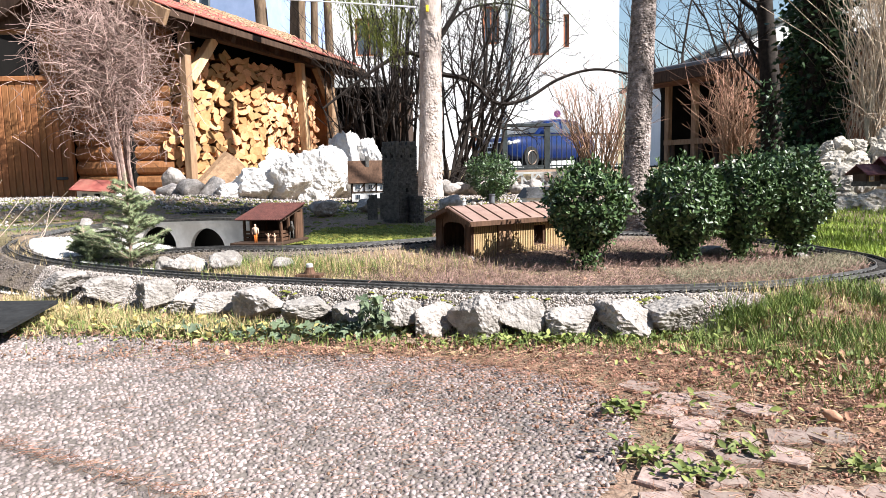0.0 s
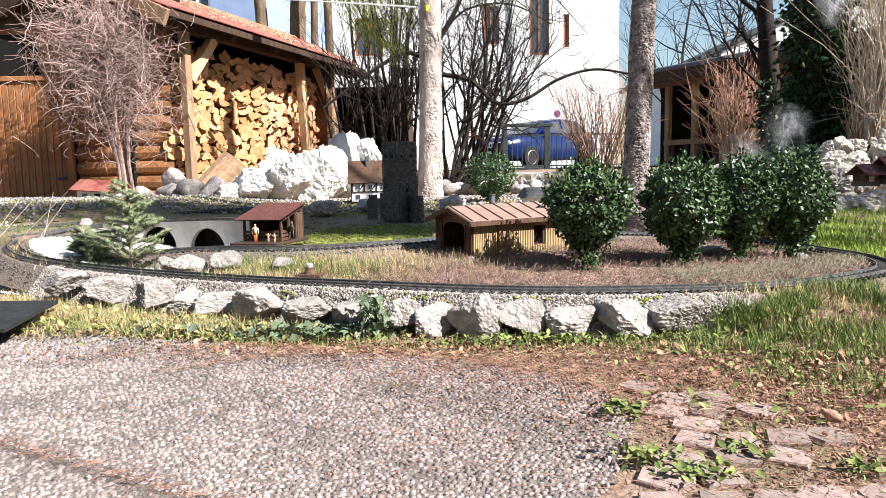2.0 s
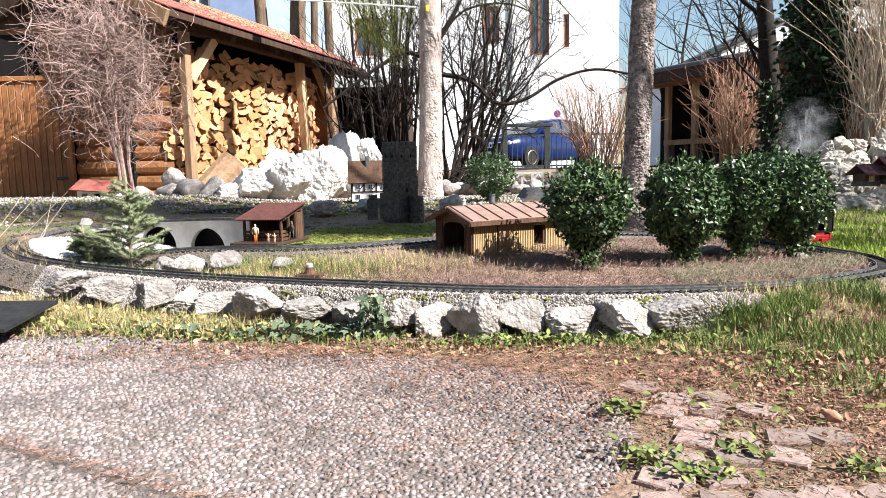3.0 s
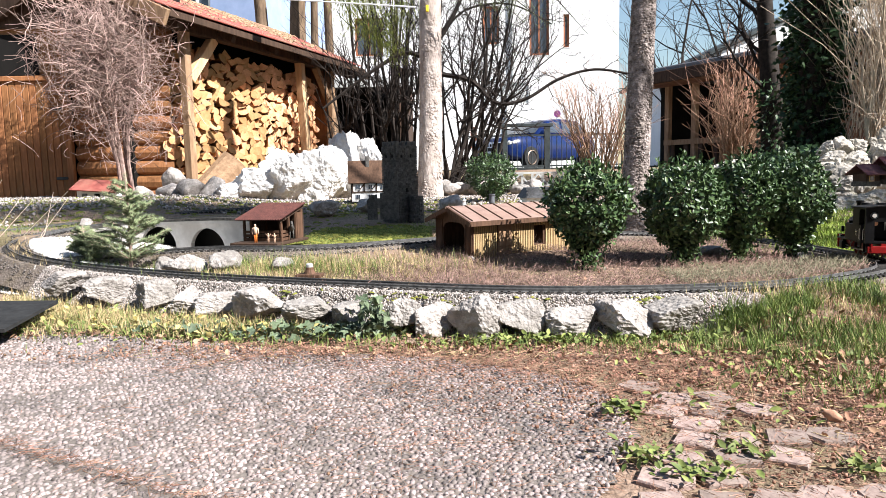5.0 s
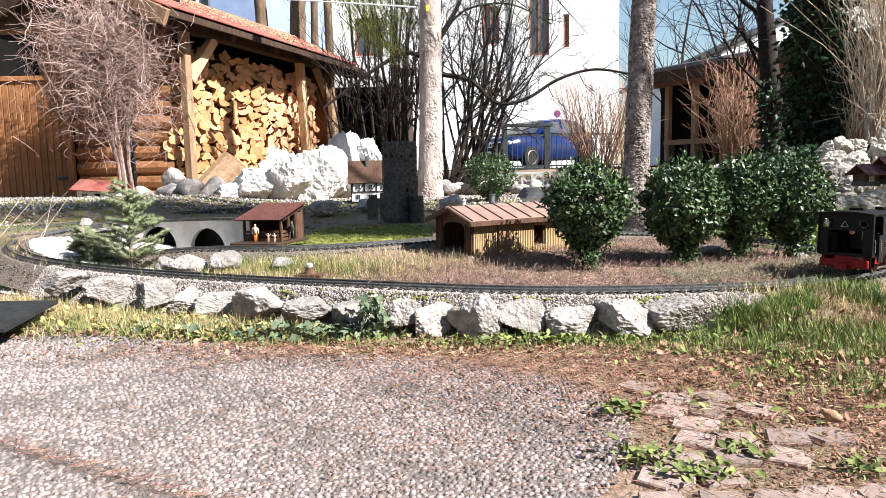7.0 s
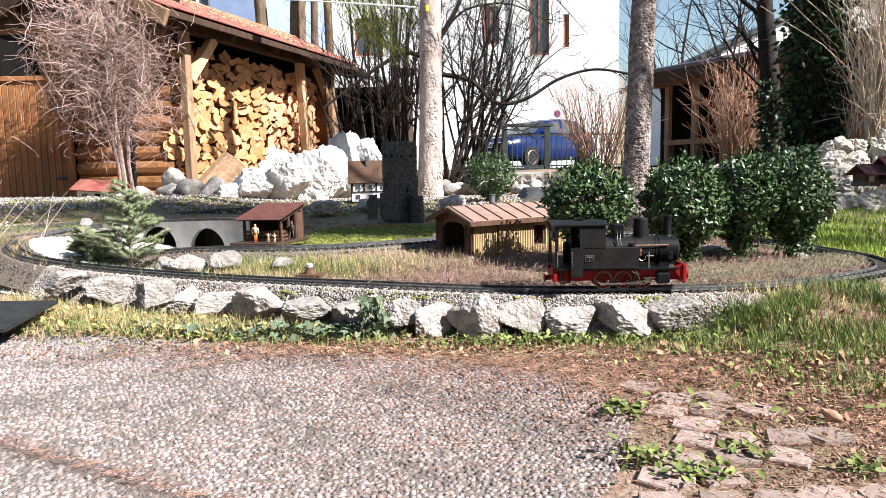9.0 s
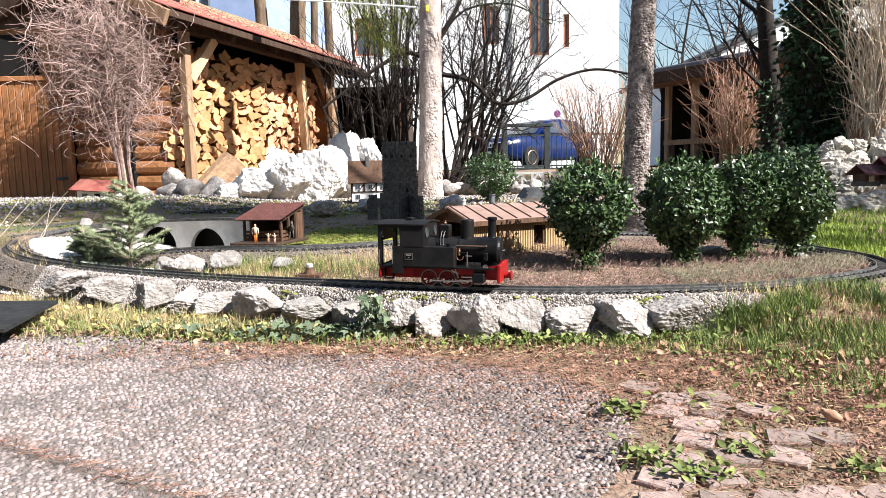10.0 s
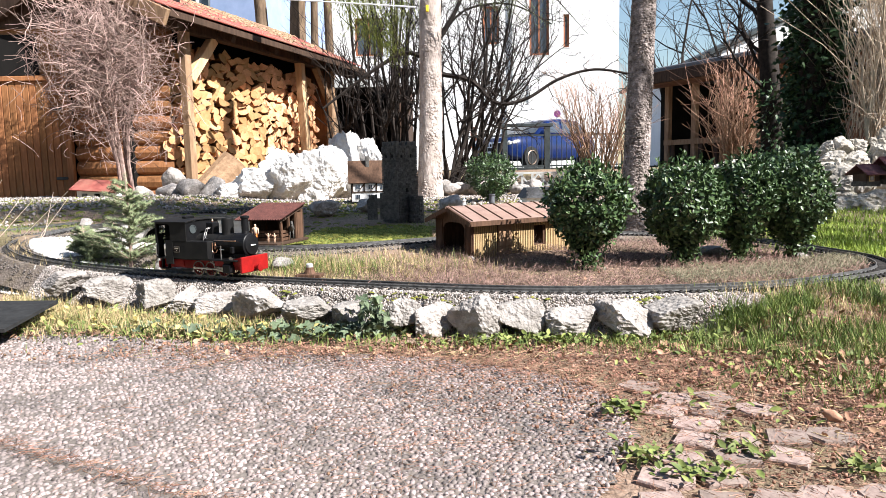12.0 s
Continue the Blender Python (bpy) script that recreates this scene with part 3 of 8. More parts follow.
def veranda():
    yaw = -61
    v = thing("veranda_house", "brown wooden veranda with a dark inside and a flat dark roof", "house", pose(4.02, 12.6, 0.1, 0, 0, yaw))
    ln = 5.3
    # back and left walls carry the veranda's inner shade as near-black colour
    part("back_wall", Geo().box((ln, 0.15, 2.1), pose(ln / 2, 2.4, 1.05)), "unlit_black", v)
    part("floor_slab", Geo().box((ln, 2.4, 0.1), pose(ln / 2, 1.2, 0.05)), "dark_wood", v)
    part("side_wall", Geo().box((0.1, 2.4, 2.0), pose(0.02, 1.25, 1.0)), "unlit_black", v)
    for x in (0.15, 0.75, 1.35, 2.0):
        part("post", Geo().box((0.1, 0.1, 1.8), pose(x, 0.05, 0.9), 0.01), "beam", v)
    part("rail_board", Geo().box((1.9, 0.05, 0.09), pose(1.05, 0.02, 0.78)), "beam", v)
    part("rail_board", Geo().box((1.9, 0.05, 0.09), pose(1.05, 0.02, 0.25)), "beam", v)
    for k in range(6):
        part("slat", Geo().box((0.09, 0.03, 0.5), pose(0.28 + k * 0.31, 0.03, 0.52)), "dark_wood", v)
    board = Geo().box((0.16, 0.05, 1.75), None, 0.006).mesh("board")
    for k in range(18):
        part("board", board, "brown_panel", v, "", pose(2.15 + k * 0.167, 0.06, 0.9))
    part("roof", Geo().box((ln + 0.7, 3.2, 0.1), pose(ln / 2 + 0.2, 1.1, 1.95, -2, 0, 0), 0.02), "slate", v)
    part("fascia", Geo().box((ln + 0.75, 0.05, 0.2), pose(ln / 2 + 0.2, -0.52, 1.88), 0.01), "dark_wood", v)
    part("soffit", Geo().box((ln + 0.5, 0.5, 0.03), pose(ln / 2, -0.22, 1.79)), "brown_panel", v)

    g = thing("gabled_house", "white gabled house with a grey metal roof edge", "house", pose(5.5, 14.2, 0.8, 0, 0, 0))
    part("wall", Geo().prism([(0, -0.5), (5.6, -0.5), (5.6, 1.85), (2.8, 3.1), (0, 1.85)], 6, pose(0, 3, 0)), "wall_white", g)
    for s in (-1, 1):
        a = math.degrees(math.atan2(1.25, 2.8))
        part("roof", Geo().box((3.3, 6.2, 0.1), pose(2.8 + s * 1.5, 3.0, 2.5, 0, s * a, 0), 0.02), "grey_metal", g)


def street():
    single("street", Geo().box((60, 15, 0.06), pose(6, 21.6, 0.45)), "asphalt", "grey asphalt street", "street", kind="structure")


def car():
    c = thing("car", "dark blue parked car behind a metal railing", "car", pose(3.2, 22.9, 0.48, 0, 0, math.degrees(math.atan2(-0.66, -0.75))))
    body = Geo()
    sec = [(2.2, 0.42, 0.85, 0.72), (2.08, 0.32, 0.97, 0.84), (1.7, 0.28, 1.02, 0.9), (0.9, 0.26, 1.08, 0.92), (0.0, 0.26, 1.1, 0.93), (-1.2, 0.26, 1.1, 0.93), (-1.9, 0.3, 1.08, 0.9), (-2.15, 0.42, 0.95, 0.8)]
    v, f = [], []
    for x, z0, z1, w in sec:
        zs = [(w * 0.93, z0), (w, z0 + 0.12), (w * 1.0, (z0 + z1) / 2 + 0.08), (w * 0.95, z1 - 0.05), (w * 0.8, z1)]
        v += [(x, a, z) for a, z in zs] + [(x, -a, z) for a, z in reversed(zs)]
    for i in range(len(sec) - 1):
        f += [(i * 10 + k, i * 10 + (k + 1) % 10, (i + 1) * 10 + (k + 1) % 10, (i + 1) * 10 + k) for k in range(10)]
    f += [tuple(range(9, -1, -1)), tuple(range(70, 80))]
    bd = part("body", body.add(v, f), "car_blue", c, smooth=True)
    cab = [(0.95, 1.05, 0.86), (0.25, 1.5, 0.7), (-0.4, 1.6, 0.68), (-1.3, 1.56, 0.66), (-1.85, 1.15, 0.74)]
    v, f = [], []
    for x, z, w in cab:
        v += [(x, w, z), (x, w * 0.5, z + 0.035), (x, -w * 0.5, z + 0.035), (x, -w, z), (x, -0.86, 1.02), (x, 0.86, 1.02)]
    for i in range(len(cab) - 1):
        f += [(i * 6 + k, i * 6 + (k + 1) % 6, (i + 1) * 6 + (k + 1) % 6, (i + 1) * 6 + k) for k in range(6)]
    f += [tuple(range(5, -1, -1)), tuple(range(24, 30))]
    part("roof", Geo().add(v, f), "car_blue", c, smooth=True)
    part("windscreen", Geo().add([(0.9, 0.74, 1.1), (0.9, -0.74, 1.1), (0.3, -0.62, 1.5), (0.3, 0.62, 1.5)], [(0, 1, 2, 3)], pose(0.035, 0, 0.03)), "pane", c)
    for s in (-1, 1):
        part("side_window", Geo().add([(0.6, s * 0.83, 1.14), (-0.25, s * 0.83, 1.14), (-0.25, s * 0.725, 1.52), (0.22, s * 0.725, 1.47)], [(0, 1, 2, 3)]), "pane", c)
        part("side_window", Geo().add([(-0.35, s * 0.83, 1.14), (-1.5, s * 0.83, 1.14), (-1.3, s * 0.715, 1.5), (-0.35, s * 0.725, 1.53)], [(0, 1, 2, 3)]), "pane", c)
        part("headlight", Geo().box((0.32, 0.36, 0.16), pose(2.0, s * 0.66, 0.8, 0, 8, s * -22), 0.05), "lens", c)
        part("mirror", Geo().box((0.14, 0.2, 0.13), pose(0.62, s * 0.98, 1.12), 0.04), "car_blue", c)
        for x in (1.35, -1.35):
            w = part("wheel", Geo().lathe([(0.2, -0.11), (0.33, -0.11), (0.345, -0.06), (0.345, 0.06), (0.33, 0.11), (0.2, 0.11)], 28, pose(0, 0, 0, 90, 0, 0)), "rubber", c, "", pose(x, s * 0.86, 0.345))
            part("rim", Geo().lathe([(0.02, -0.02), (0.21, 0.02), (0.225, 0.1), (0.21, 0.11), (0.19, 0.05), (0.06, 0.075), (0.02, 0.08)], 20, pose(0, s * 0.03, 0, -90 * s, 0, 0)), "rim", w)
    part("grille", Geo().box((0.06, 0.95, 0.34), pose(2.2, 0, 0.66), 0.03), "rubber", c)
    part("grille_bar", Geo().box((0.03, 1.0, 0.03), pose(2.24, 0, 0.82)), "steel", c)
    for k in range(4):
        part("grille_ring", Geo().ring(0.055, 0.075, 0.02, 16, pose(2.25, -0.18 + k * 0.12, 0.74, 0, 0, 90)), "steel", c)
    part("number_plate", Geo().box((0.02, 0.5, 0.11), pose(2.235, 0, 0.5)), "white_paint", c)
    part("bumper", Geo().box((0.12, 1.55, 0.16), pose(2.16, 0, 0.36), 0.05), "black", c)


def railing():
    r = thing("metal_frame", "dark grey square metal frame at the street edge", "frame", pose(0.93, 10.0, 0.36))
    part("post", Geo().box((0.07, 0.07, 0.74), pose(0, 0, 0.37), 0.005), "grey_metal", r)
    part("post", Geo().box((0.085, 0.07, 0.74), pose(0.62, 0, 0.37), 0.005), "grey_metal", r)
    part("top_bar", Geo().box((0.78, 0.09, 0.045), pose(0.31, 0, 0.725), 0.005), "grey_metal", r)
    part("bottom_bar", Geo().box((0.6, 0.05, 0.04), pose(0.31, 0, 0.1), 0.005), "grey_metal", r)
    f = thing("railing", "thin dark metal railing along the street", "railing", pose(0.3, 10.6, 0.42))
    part("top_bar", Geo().box((2.6, 0.025, 0.025), pose(1.3, 0, 0.55)), "grey_metal", f)
    part("bottom_bar", Geo().box((2.6, 0.025, 0.025), pose(1.3, 0, 0.08)), "grey_metal", f)
    bar = Geo().tube([(0, 0, 0), (0, 0, 0.56)], 0.007, 6).mesh("bar")
    for k in range(34):
        part("bar", bar, "grey_metal", f, "", pose(0.03 + k * 0.077, 0, 0))


# ---------------------------------------------------------------- the wood shed
U = Vector((0.33, 0.944, 0)).normalized()
NRM = Vector((U.y, -U.x, 0))
SIDE = Matrix((( U.x, -NRM.x, 0, -2.66), (U.y, -NRM.y, 0, 7.0), (0, 0, 1, 0.15), (0, 0, 0, 1)))


def wood_shed():
    s = thing("wood_shed", "brown wooden garden shed with a mossy red roof", "shed")
    # end wall with the door
    board = Geo().box((0.066, 0.03, 1.27), None, 0.006).mesh("board")
    d = part("door", Geo().box((0.98, 0.03, 1.85), pose(-4.3, 7.05, 1.06)), "plank", s, "brown board door with a dark pane above")
    for k in range(14):
        part("board", board, "plank", d, "", pose(-4.745 + k * 0.0695, 7.012, 0.795))
    # near-black pane: the roof overhang's shade is put into its colour
    part("pane", Geo().box((0.75, 0.015, 0.4), pose(-4.42, 7.02, 1.69)), "unlit_black", d)
    part("frame", Geo().box((0.06, 0.06, 1.9), pose(-3.78, 7.0, 1.1), 0.005).box((0.98, 0.05, 0.05), pose(-4.29, 7.0, 1.455), 0.005), "plank", d)
    for z in (0.45, 1.15):
        part("hinge", Geo().box((0.12, 0.012, 0.03), pose(-3.88, 6.99, z), 0.003), "grey_metal", d)
    part("handle", Geo().box((0.1, 0.02, 0.035), pose(-4.5, 6.985, 1.22), 0.004), "galv", d)
    log = Geo().tube([(-0.5, 0, 0), (0.5, 0, 0)], 0.085, 10).mesh("wall_log")
    for k in range(12):
        part("wall_log", log, "plank", s, "", pose(-3.25, 7.12, 0.24 + k * 0.152))
    # near-black backing, so the gaps in the end wall look unlit
    part("wall", Geo().box((2.6, 0.1, 2.2), pose(-4.0, 7.3, 1.2)), "unlit_black", s)
    gable = Geo().prism([(-5.1, 1.95), (-2.75, 1.95), (-3.9, 2.6)], 0.06, pose(0, 7.02, 0))
    part("gable", gable, "dark_wood", s)
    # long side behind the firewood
    # wall coloured near black as the gloom between and above the logs
    part("side_wall", Geo().box((3.8, 0.06, 2.1), SIDE @ pose(1.75, 0.5, 1.05)), "unlit_black", s)
    part("end_wall", Geo().box((0.06, 0.7, 1.9), SIDE @ pose(3.14, 0.3, 0.95)), "plank", s)
    for x, w, mt, lean in ((0.03, 0.09, "beam", 0), (2.3, 0.1, "new_beam", -4), (3.05, 0.1, "beam", 0)):
        part("post", Geo().box((w, w, 1.72), SIDE @ pose(x, -0.1, 0.9, 0, lean, 0), 0.008), mt, s)
    part("brace", Geo().box((0.1, 0.09, 0.62), SIDE @ pose(0.28, -0.1, 1.5, 0, 42, 0), 0.006), "new_beam", s)
    part("brace", Geo().box((0.08, 0.08, 0.5), SIDE @ pose(2.8, -0.1, 1.55, 0, -40, 0), 0.006), "beam", s)
    part("plate_beam", Geo().box((4.1, 0.12, 0.12), SIDE @ pose(1.75, -0.1, 1.79), 0.008), "dark_wood", s)
    for k in range(6):
        part("rafter", Geo().box((0.07, 1.25, 0.09), SIDE @ pose(-0.3 + k * 0.82, 0.22, 2.0, 25, 0, 0)), "dark_wood", s)
    # roof: lapped rows of red sheet
    row = Geo().box((4.2, 0.21, 0.016), None, 0.004).mesh("roof_strip")
    rf = part("roof", Geo().box((4.16, 1.3, 0.03), SIDE @ pose(1.5, 0.21, 2.07, 25, 0, 0)), "red_roof", s)
    for k in range(8):
        q = -0.47 + k * 0.165
        part("roof_strip", row, "red_roof", rf, "", SIDE @ pose(1.5, 0.24 + q * math.cos(radians(25)) - 0.06, 2.09 + q * math.sin(radians(25)) + 0.012, 22.5, 0, 0))
    part("roof_far", Geo().box((4.66, 1.5, 0.03), SIDE @ pose(1.75, 1.48, 2.05, -25, 0, 0)), "red_roof", s)
    part("barge_board", Geo().box((0.05, 1.45, 0.15), SIDE @ pose(-0.6, 0.21, 2.02, 25, 0, 0), 0.006), "beam", s)
    part("barge_board", Geo().box((0.05, 1.5, 0.15), SIDE @ pose(-0.6, 1.48, 2.0, -25, 0, 0), 0.006), "dark_wood", s)
    part("fascia", Geo().box((4.16, 0.025, 0.06), SIDE @ pose(1.5, -0.4, 1.78)), "dark_wood", s)
    part("ridge_board", Geo().box((4.2, 0.2, 0.05), SIDE @ pose(1.5, 0.83, 2.36), 0.01), "beam", s)
    rng = random.Random(5)
    lit = Geo()
    for _ in range(4200):
        x, q = rng.uniform(-0.55, 3.5), 0.62 - abs(rng.gauss(0, 0.42))
        if noise.noise(Vector((x * 2.2, q * 2.2, 1.0))) < -0.12:
            continue
        if q < -0.5:
            continue
        r = rng.uniform(0.008, 0.026)
        lit.box((r * 2, r * 1.6, r * 0.7), SIDE @ pose(x, 0.21 + q * 0.906, 2.118 + q * 0.4226, 25 + rng.uniform(-20, 20), rng.uniform(-20, 20), rng.uniform(0, 180)))
    part("roof_litter", lit, "moss_litter", s, "brown moss and leaf litter")


def split_log(seed):
    """One split billet: a wedge, a half round, a round or a squared piece, with bark on its round side."""
    rng = random.Random(seed)
    kind = (0, 0, 1, 3, 0, 1, 2)[seed % 7]
    r = rng.uniform(0.046, 0.066)
    if kind == 0:
        w = rng.uniform(1.2, 1.9)
        out = [(0, 0)] + [(r * 1.65 * math.cos(a), r * 1.65 * math.sin(a)) for a in np.linspace(0.2, 0.2 + w, 6)]
    elif kind == 1:
        out = [(r * 1.3 * math.cos(a), r * 1.15 * math.sin(a)) for a in np.linspace(0, math.pi, 8)]
    elif kind == 2:
        out = [(r * math.cos(a) * rng.uniform(0.9, 1.1), r * math.sin(a)) for a in np.linspace(0, 5.7, 9)]
    else:
        out = [(-r, -r * 0.6), (r * 0.9, -r * 0.7), (r * 1.05, r * 0.2), (0.1 * r, r * 0.9), (-r * 0.9, r * 0.5)]
    cx, cz = sum(p[0] for p in out) / len(out), sum(p[1] for p in out) / len(out)
    out = [(x - cx + rng.uniform(-1, 1) * r * 0.1, z - cz + rng.uniform(-1, 1) * r * 0.1) for x, z in out]
    g = Geo().prism(out, 0.3)
    # a saw cut is never quite square
    tip = rng.uniform(-0.25, 0.25)
    g.v = [(x, y + tip * z if y < 0 else y, z) for x, y, z in g.v]
    me = g.mesh("log")
    for nm in ("log_end", "log_bark", "log_split"):
        me.materials.append(M[nm])
    for p in me.polygons:
        if abs(p.normal.y) < 0.5:
            c = Vector((p.center.x, p.center.z))
            p.material_index = 1 if kind in (0, 1, 2) and c.length > r * 0.62 and p.normal.z > -0.2 else 2
    return me


def firewood():
    s = thing("firewood_stack", "tall stack of split golden firewood under the shed roof", "firewood")
    rng = random.Random(11)
    shapes = [split_log(k) for k in range(28)]
    z, count = 0.1, 0
    rest = [Geo(), Geo(), Geo()]
    while z < 1.62:
        x = 0.1 + rng.uniform(0, 0.06)
        while x < 2.98:
            me = shapes[rng.randrange(28)]
            m = SIDE @ pose(x, 0.2 + rng.uniform(-0.045, 0.045), z + rng.uniform(-0.02, 0.02), rng.uniform(-6, 6), rng.uniform(0, 360), rng.uniform(-12, 12) - 36)
            if x < 1.75 and count < 300:
                part("log", me, "log_end", s, "", m)
                count += 1
            else:
                for p in me.polygons:
                    rest[p.material_index].add([me.vertices[k].co for k in p.vertices], [tuple(range(len(p.vertices)))], m)
            x += rng.uniform(0.088, 0.128)
        z += 0.083
    for g, mt in zip(rest, ("log_end", "log_bark", "log_split")):
        tagged(part("log_pile_rest", g, mt, s), kind="stuff")
    single("loose_log", Geo().tube([(-0.02, -0.2, 0), (0.02, 0.22, 0)], [0.17, 0.16], 12), "beam", "short pale cut log leaning on the stack", "log", pose(-2.2, 6.85, 0.42, 55, 20, -30))


def boulders():
    rows = [(-1.66, 6.12, 0.14, 0.52, 0.36, 0.4, 1), (-1.36, 6.1, 0.14, 0.46, 0.34, 0.53, 2), (-1.1, 6.2, 0.14, 0.42, 0.4, 0.56, 3), (-1.5, 6.42, 0.14, 0.56, 0.36, 0.6, 4), (-1.14, 6.52, 0.14, 0.5, 0.36, 0.62, 14),
            (-0.99, 7.2, 0.14, 0.42, 0.36, 0.8, 5), (-0.74, 7.3, 0.14, 0.46, 0.4, 0.72, 6), (-0.56, 7.2, 0.14, 0.4, 0.35, 0.5, 7), (-1.86, 6.05, 0.14, 0.34, 0.35, 0.26, 8), (-0.86, 6.6, 0.14, 0.36, 0.3, 0.34, 15)]
    for x, y, z, a, b, c, k in rows:
        single("boulder", rock((a, b, c), 40 + k, 5, 6, 0.1, 3.6), "white_rock", "large rough white limestone boulder", "boulder", pose(x, y, z, 0, 0, (k * 37) % 50 - 25), "rockery boulders")
    for x, y, z, a, b, c, k in [(-2.42, 6.1, 0.2, 0.3, 0.26, 0.2, 9), (-2.2, 6.0, 0.2, 0.33, 0.24, 0.24, 10), (-2.5, 6.35, 0.33, 0.22, 0.2, 0.22, 11), (-2.0, 6.0, 0.2, 0.3, 0.24, 0.26, 12), (-2.72, 6.2, 0.2, 0.24, 0.2, 0.18, 13)]:
        single("boulder", rock((a, b, c), 40 + k, 3, 12, 0.1), "limestone", "grey rounded garden boulder beside the shed post", "boulder", pose(x, y, z, 0, 0, k * 61), "rockery boulders", smooth=True)
    # low wall and rocks before the street, and the rockery with model houses
    rng = random.Random(3)
    for k in range(12):
        x = 0.02 + k * 0.085
        single("boulder", rock((rng.uniform(0.14, 0.24), 0.2, rng.uniform(0.12, 0.22)), 90 + k, 3, 12, 0.1), "limestone", "pale rough stone of the low garden wall", "stone", pose(x, 7.0 + rng.uniform(-0.2, 0.3), 0.17 + rng.uniform(0, 0.05), 0, 0, k * 50), "low wall stones", smooth=True)
    rng = random.Random(17)
    for k in range(24):
        x, row = 2.8 + (k % 8) * 0.11 + rng.uniform(-0.03, 0.03), k // 8
        a = rng.uniform(0.13, 0.21)
        single("boulder", rock((a, a * 0.9, a * rng.uniform(0.8, 1.2)), 130 + k, 4, 8, 0.16, 2.6), "rockery_stone", "pitted pale rockery boulder below the dry vines", "boulder",
               pose(x, 4.8 + row * 0.07 + rng.uniform(-0.05, 0.05), 0.24 + row * 0.13, 0, 0, k * 43), "rockery boulders")
    for x, y, z, a, b, c, k in [(2.75, 4.3, 0.06, 0.6, 0.35, 0.24, 6), (3.2, 4.2, 0.06, 0.5, 0.4, 0.25, 7), (2.5, 4.28, 0.06, 0.3, 0.3, 0.2, 8), (2.3, 5.2, 0.18, 0.5, 0.4, 0.34, 9), (1.9, 5.4, 0.18, 0.5, 0.4, 0.3, 10), (2.9, 4.95, 0.1, 1.0, 0.4, 0.4, 11), (3.5, 4.95, 0.1, 0.6, 0.4, 0.4, 12)]:
        single("boulder", rock((a, b, c), 160 + k, 5, 8, 0.12, 2.6), "rockery_stone", "large mossy rockery boulder in the shade", "boulder", pose(x, y, z, 0, 0, k * 43 % 40), "rockery boulders")


# ---------------------------------------------------------------- model buildings
def loco_shed():
    yaw = math.degrees(math.atan2(0.25, 0.39))
    s = thing("model_engine_shed", "wooden model engine shed with slatted walls and a brown panelled roof", "model building", pose(0.112, 2.5, 0.088, 0, 0, yaw))
    ln, w, h = 0.52, 0.255, 0.172
    part("base", Geo().box((ln, w, 0.03), pose(ln / 2, w / 2, 0.0)), "castle_stone", s)
    # long walls of narrow slats round a door and a window
    slat = Geo().box((0.0058, 0.004, h - 0.02), None, 0.0012).mesh("slat")
    short = Geo().box((0.0058, 0.004, 0.045), None, 0.0012).mesh("slat_short")
    x = 0.006
    k = 0
    part("long_wall", wall_cells(ln, h - 0.01, [(0.30, 0.345, 0.05, 0.13)], 0.006), "shed_brown_dim", s, "", pose(0, 0.006, 0.012))
    while x < ln:
        if 0.296 < x < 0.35:
            part("slat", short, "shed_clad", s, "", pose(x, 0.002, 0.035))
            part("slat", short, "shed_clad", s, "", pose(x, 0.002, 0.158))
        elif not 0.115 < x < 0.185:
            part("slat", slat, "shed_clad", s, "", pose(x, 0.002, h / 2 + 0.004))
        x += 0.0086
        k += 1
    part("shutter", Geo().box((0.062, 0.008, 0.1), pose(0.15, 0.0, 0.115), 0.002).box((0.066, 0.006, 0.06), pose(0.15, 0.003, 0.05)), "beam", s)
    part("back_wall", wall_cells(ln, h - 0.01, [(0.30, 0.345, 0.05, 0.13)], 0.006), "shed_brown_dim", s, "", pose(0, w - 0.012, 0.012))
    # gable end with the arched gateway
    arch = [(0.042, 0.0), (0.042, 0.13), (0.055, 0.146), (0.075, 0.152), (0.125, 0.152), (0.145, 0.146), (0.158, 0.13), (0.158, 0.0)]
    arch = [(q * w / 0.2, zz) for q, zz in arch]
    out = [(0, 0), *arch, (w, 0), (w, h), (w / 2, h + 0.042), (0, h)]
    # darker than the long wall's slats: this end's shade is in its colour
    for xx in (0.003, ln - 0.003):
        part("gable", Geo().prism(out, 0.006, Matrix.Translation((xx, 0, 0.006)) @ pose(0, 0, 0, 0, 0, 90)), "shed_brown_dim", s)
    g = Geo().box((0.0055, 0.0055, h - 0.02), None, 0.001).mesh("slat_shaded")
    for y in (0.006, 0.014, 0.022, 0.03, 0.038, 0.047, 0.208, 0.217, 0.225, 0.233, 0.241, 0.249):
        part("slat", g, "shed_brown_dim", s, "", pose(-0.002, y, h / 2 + 0.005))
    for y in (0.024, 0.231):
        part("plinth", Geo().box((0.02, 0.05, 0.035), pose(0.0, y, 0.02), 0.003), "limestone", s)
    # roof panels with battens
    a = math.degrees(math.atan2(0.042, w / 2))
    rl = 0.163
    for sd, yy, nm in ((1, 0.058, "roof"), (-1, w - 0.058, "roof")):
        r = part(nm, Geo().box((ln + 0.07, rl, 0.006), pose(ln / 2 + 0.005, yy - sd * 0.01, h + 0.02, sd * a, 0, 0), 0.001), "shed_roof", s)
        for k in range(9):
            part("batten", Geo().box((0.004, rl, 0.004), pose(-0.02 + k * 0.069, yy - sd * 0.01, h + 0.0255, sd * a, 0, 0), 0.001), "shed_brown_dim", r)
